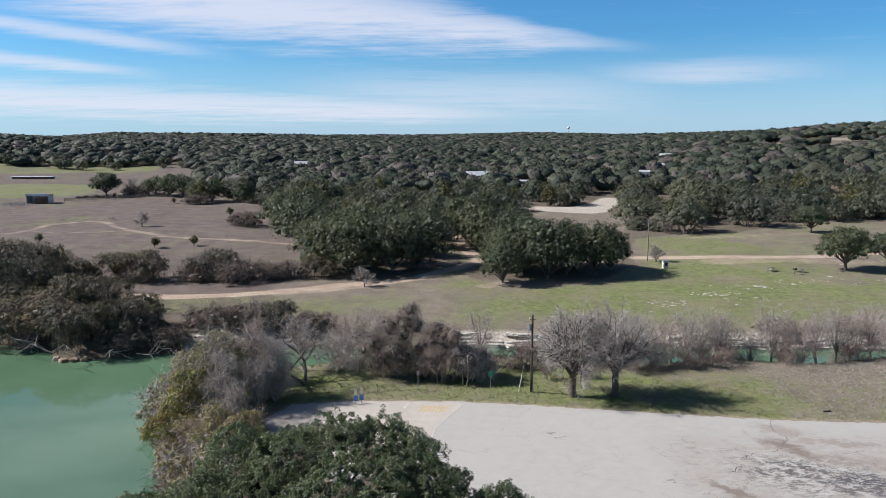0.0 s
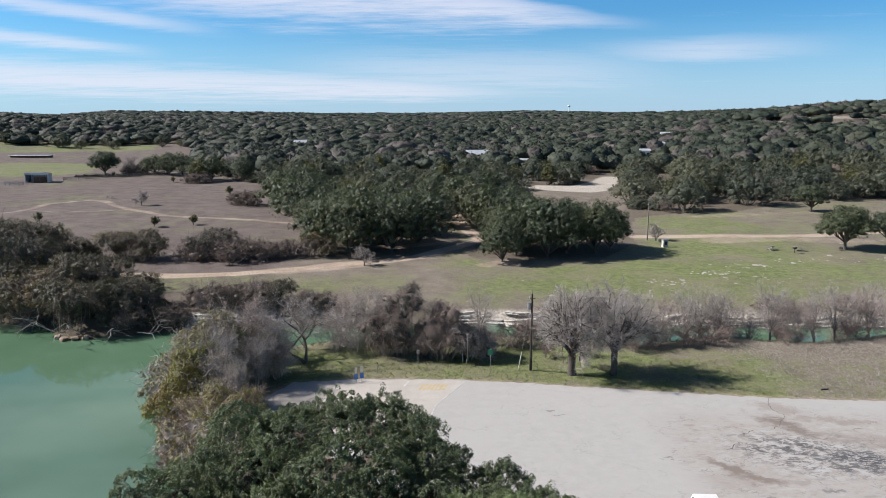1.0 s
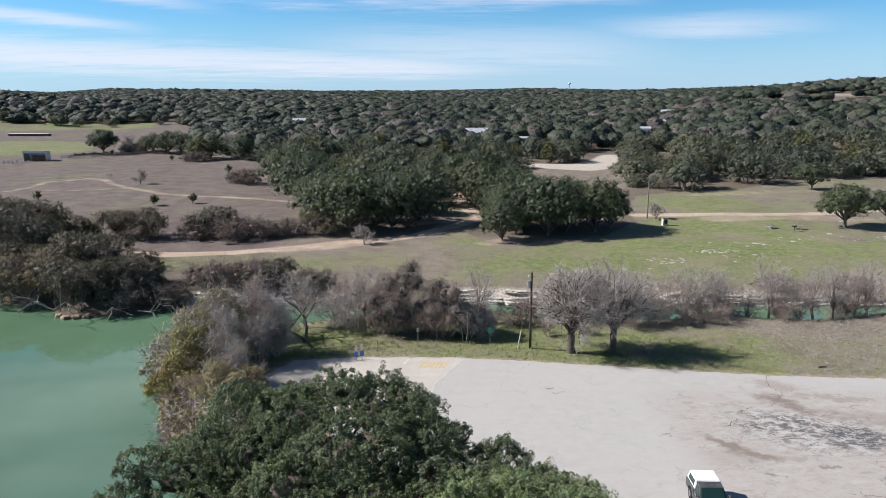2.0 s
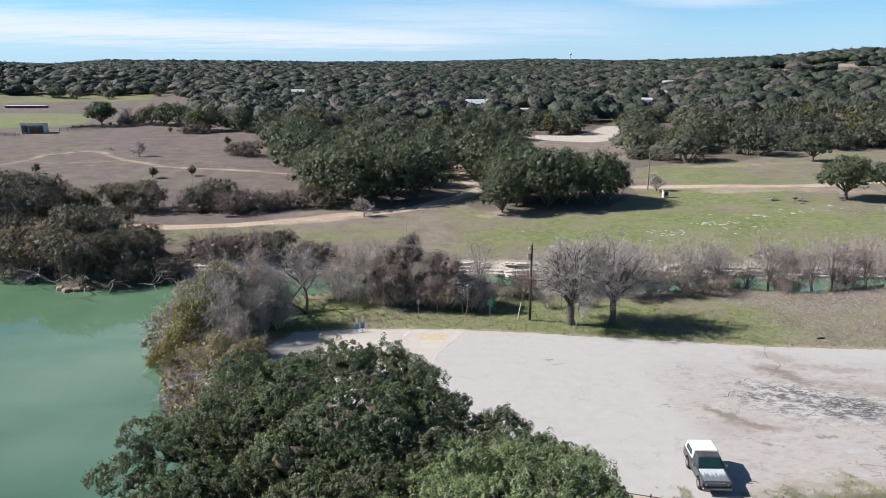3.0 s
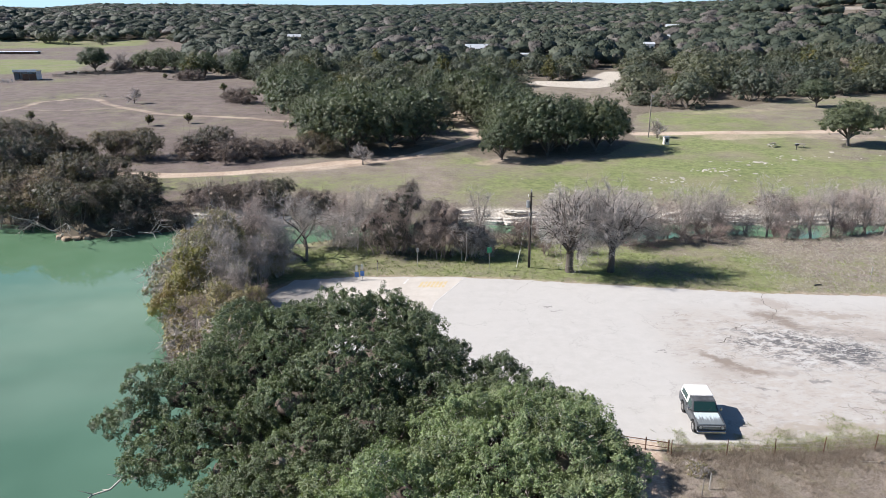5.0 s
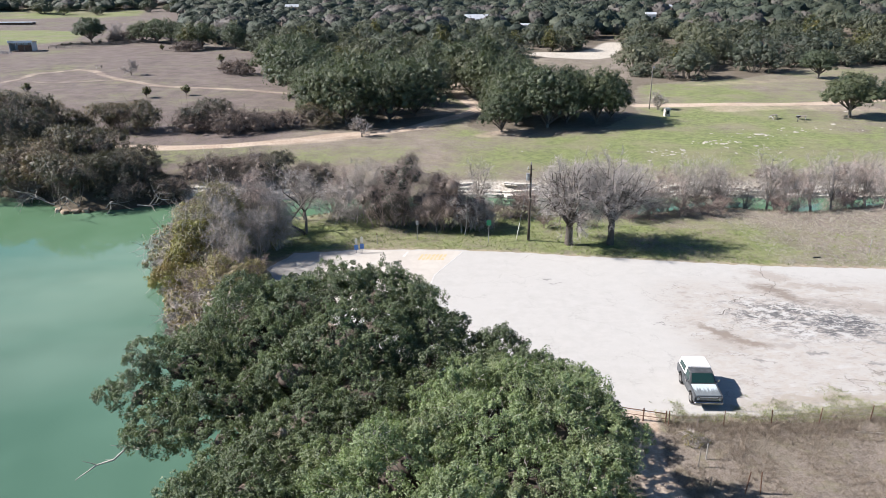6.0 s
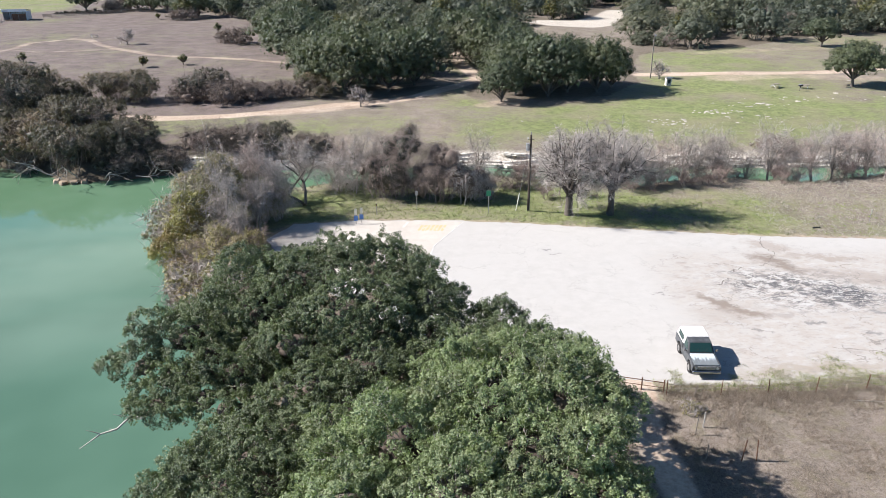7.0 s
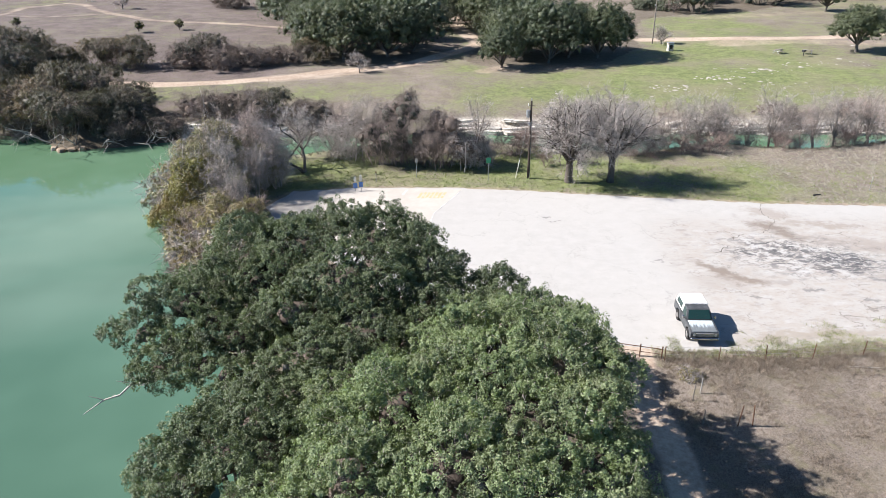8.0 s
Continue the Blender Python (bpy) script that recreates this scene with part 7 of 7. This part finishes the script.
pen = thing("cattle_pen", "grey pipe cattle pen beside the shed", "pen", at_ground(-167, 285, 12))
for i in range(6):
    part("post", rod(bmesh.new(), (-4 + i * 1.6, 0, -0.3), (-4 + i * 1.6, 0, 1.6), 0.06), GREY_METAL, pen)
    part("post", rod(bmesh.new(), (-4 + i * 1.6, 4, -0.3), (-4 + i * 1.6, 4, 1.6), 0.06), GREY_METAL, pen)
for z in (0.6, 1.05, 1.5):
    for y in (0, 4):
        part("rail", rod(bmesh.new(), (-4, y, z), (4, y, z), 0.05), GREY_METAL, pen)
hut = thing("long_barn", "long low grey barn at the edge of the green pasture", "barn", at_ground(-268, 482, 2))
part("wall", box(bmesh.new(), 0, 0, 0.4, 25, 5, 1.8), RUST, hut)
part("roof", box(bmesh.new(), 0, 0, 1.45, 26, 6.4, 0.25, 0.05), TIN, hut)
for i in range(7):
    part("post", rod(bmesh.new(), (-12 + i * 4, -3, -0.3), (-12 + i * 4, -3, 1.4), 0.12), WOOD_GREY, hut)
pasture = thing("pasture_fence", "dark weathered fence with scrub along the pasture's edge", "fence")
line = [(-158, 306), (-150, 316), (-142, 325), (-134, 331), (-126, 336)]
for (ax, ay), (bx, by) in zip(line, line[1:]):
    for k in range(4):
        x, y = ax + (bx - ax) * k / 4, ay + (by - ay) * k / 4
        z = float(land(x, y))
        part("post", rod(bmesh.new(), (x, y, z - 0.3), (x, y, z + 1.5), 0.1), WOOD_GREY, pasture)
    for h in (0.5, 0.9, 1.3):
        part("rail", rod(bmesh.new(), (ax, ay, float(land(ax, ay)) + h), (bx, by, float(land(bx, by)) + h), 0.09), WOOD_GREY, pasture)
hedge_lobes = []
for (ax, ay), (bx, by) in zip(((-161, 323.8), (-152.6, 329.7), (-139.5, 338.8)), ((-152.6, 329.7), (-139.5, 338.8), (-127, 345))):
    for k in range(7):
        hedge_lobes.append((ax + (bx - ax) * k / 7 + 145, ay + (by - ay) * k / 7 - 335, 0.5, 1.3, 0.75 + 0.25 * (k % 3)))
settle(brush_mound("hedge", "low dark hedge of brush along the pasture fence", 88, hedge_lobes, STEM_AND_SHADE, 1500, 1.0, 0.035, OLIVE, 1800, (0.3, 0.22), hang_down=0.1, inner=0.8, shoots=0.01, category="hedge"), -145, 335)
tower = thing("water_tower", "white water tower on the far ridge", "water tower", pose(560, 3320, float(land(560, 3320))))
part("stem", rod(bmesh.new(), (0, 0, -2), (0, 0, 34), 2.0, 1.6, 12), WHITE_PAINT, tower)
bm = bmesh.new()
bmesh.ops.create_uvsphere(bm, u_segments=16, v_segments=10, radius=6.5, matrix=Matrix.Translation((0, 0, 37)) @ Matrix.Diagonal((1, 1, 0.75, 1)))
part("tank", bm, WHITE_PAINT, tower)

# ---------------- grass ----------------
DRY_GRASS = barky("dry_grass_blades", (0.165, 0.137, 0.103), (0.36, 0.305, 0.235))
PALE_GRASS = barky("bleached_grass_blades", (0.34, 0.31, 0.25), (0.55, 0.51, 0.43))
WEED = barky("brown_weed_stems", (0.15, 0.118, 0.09), (0.36, 0.3, 0.235))
GREEN_GRASS = leafy("green_grass_blades", (0.12, 0.155, 0.046), (0.32, 0.375, 0.125), (0.33, 0.29, 0.17), 0.12, 0.8)


def tussocks(name, label, spots, blades, tall, wide, mat, seed):
    rg = np.random.RandomState(seed)
    P = np.array(spots)
    z = land(P[:, 0], P[:, 1])
    A = np.repeat(np.c_[P, z - 0.03], blades, 0) + np.c_[rg.normal(0, 0.07, (len(P) * blades, 2)), np.zeros(len(P) * blades)]
    s = np.repeat(rg.uniform(0.4, 1.3, len(P)), blades)[:, None]
    B = A + np.c_[rg.normal(0, 0.5, (len(A), 2)) * tall, rg.uniform(0.5, 1.0, len(A)) * tall] * s
    h = Heap()
    h.add(*ribbons(A, B, wide, wide * 0.3, rg))
    tagged(new(name, h.mesh(name, [mat])), label, "grass", kind="stuff")


rng = np.random.RandomState(77)
X, Y = rng.uniform(10.5, 36, 42000), rng.uniform(24, 41.6, 42000)
keep = (signed(X, Y, LOT) > 0.1) & (line_dist(X, Y, [(13.4, 43), (12.6, 39), (12.2, 36), (12.6, 33), (12.6, 31), (12.3, 27), (11.5, 22)]) > 1.0) & (rng.uniform(size=42000) < 0.35 + 0.6 * ease(ripple(X, Y, 4.5), -0.5, 0.6))
tussocks("dry_grass", "dry matted brown grass in the fenced field", np.c_[X[keep], Y[keep]], 5, 0.15, 0.0065, DRY_GRASS, 1)
X, Y = rng.uniform(14, 46, 30000), rng.uniform(40.6, 45.5, 30000)
lot = signed(X, Y, LOT)
fringe = (lot > -3.3) & (lot < 1.2) & (ripple(X, Y, 5.5, 3) + 0.5 * ripple(X, Y, 1.7) + rng.normal(0, 0.3, 30000) > -0.1 - 0.34 * lot) & ((np.abs(X - 17.7) > 1.6) | (Y < 41.6))
tussocks("fringe_grass", "ragged green and tan grass creeping over the pavement's edge", np.c_[X[fringe], Y[fringe]][::2], 8, 0.15, 0.014, GREEN_GRASS, 4)
tussocks("fringe_grass", "ragged tan grass creeping over the pavement's edge", np.c_[X[fringe], Y[fringe]][1::2], 8, 0.15, 0.012, PALE_GRASS, 6)
X, Y = rng.uniform(-16, 60, 14000), rng.uniform(66, 90, 14000)
lot = signed(X, Y, LOT)
keep = (lot > 0.15) & (signed(X, Y, SHORE) > 1.0)
green_bit = keep & (lot < 11) & (rng.uniform(size=14000) < np.where(X > 34, 0.3, 0.95))
tussocks("green_grass", "short green winter grass on the verge", np.c_[X[green_bit], Y[green_bit]], 4, 0.22, 0.02, GREEN_GRASS, 2)
brown_bit = keep & ~green_bit & ((signed(X, Y, SHORE) < 5.5) | (rng.uniform(size=14000) < np.where(X > 33, 0.95, 0.1)))
pale_bit = brown_bit & (signed(X, Y, SHORE) > 5.5)
tussocks("bank_grass", "dead brown grass and weeds on the creek bank", np.c_[X[brown_bit & ~pale_bit], Y[brown_bit & ~pale_bit]], 7, 0.34, 0.014, DRY_GRASS, 3)
tussocks("bleached_grass", "pale bleached grass on the verge", np.c_[X[pale_bit], Y[pale_bit]], 10, 0.26, 0.009, PALE_GRASS, 5)
X, Y = rng.uniform(14.2, 44, 4200), -0.4 + rng.normal(0, 0.9, 4200)
Y = Y + np.interp(X, [14, 24, 31, 44], [40.4, 40.5, 41.1, 43.0])
weedy = (signed(X, Y, LOT) > 0.1) & (ripple(X, Y, 3.1, 2) > -0.45)
tussocks("fence_weeds", "dark dead weeds tangled along the wire fence", np.c_[X[weedy], Y[weedy]], 8, 0.34, 0.008, WEED, 7)
X, Y = rng.uniform(13.4, 36, 5200), rng.uniform(25, 40.5, 5200)
tufted = (ripple(X, Y, 6.5, 5) + 0.4 * ease(Y, 33, 39) > 0.2) & (line_dist(X, Y, [(12.6, 39), (12.2, 36), (12.6, 33), (12.6, 31), (12.3, 27)]) > 1.2)
tussocks("weed_tufts", "taller brown weeds in clumps across the fenced field", np.c_[X[tufted], Y[tufted]], 9, 0.36, 0.0075, WEED, 8)
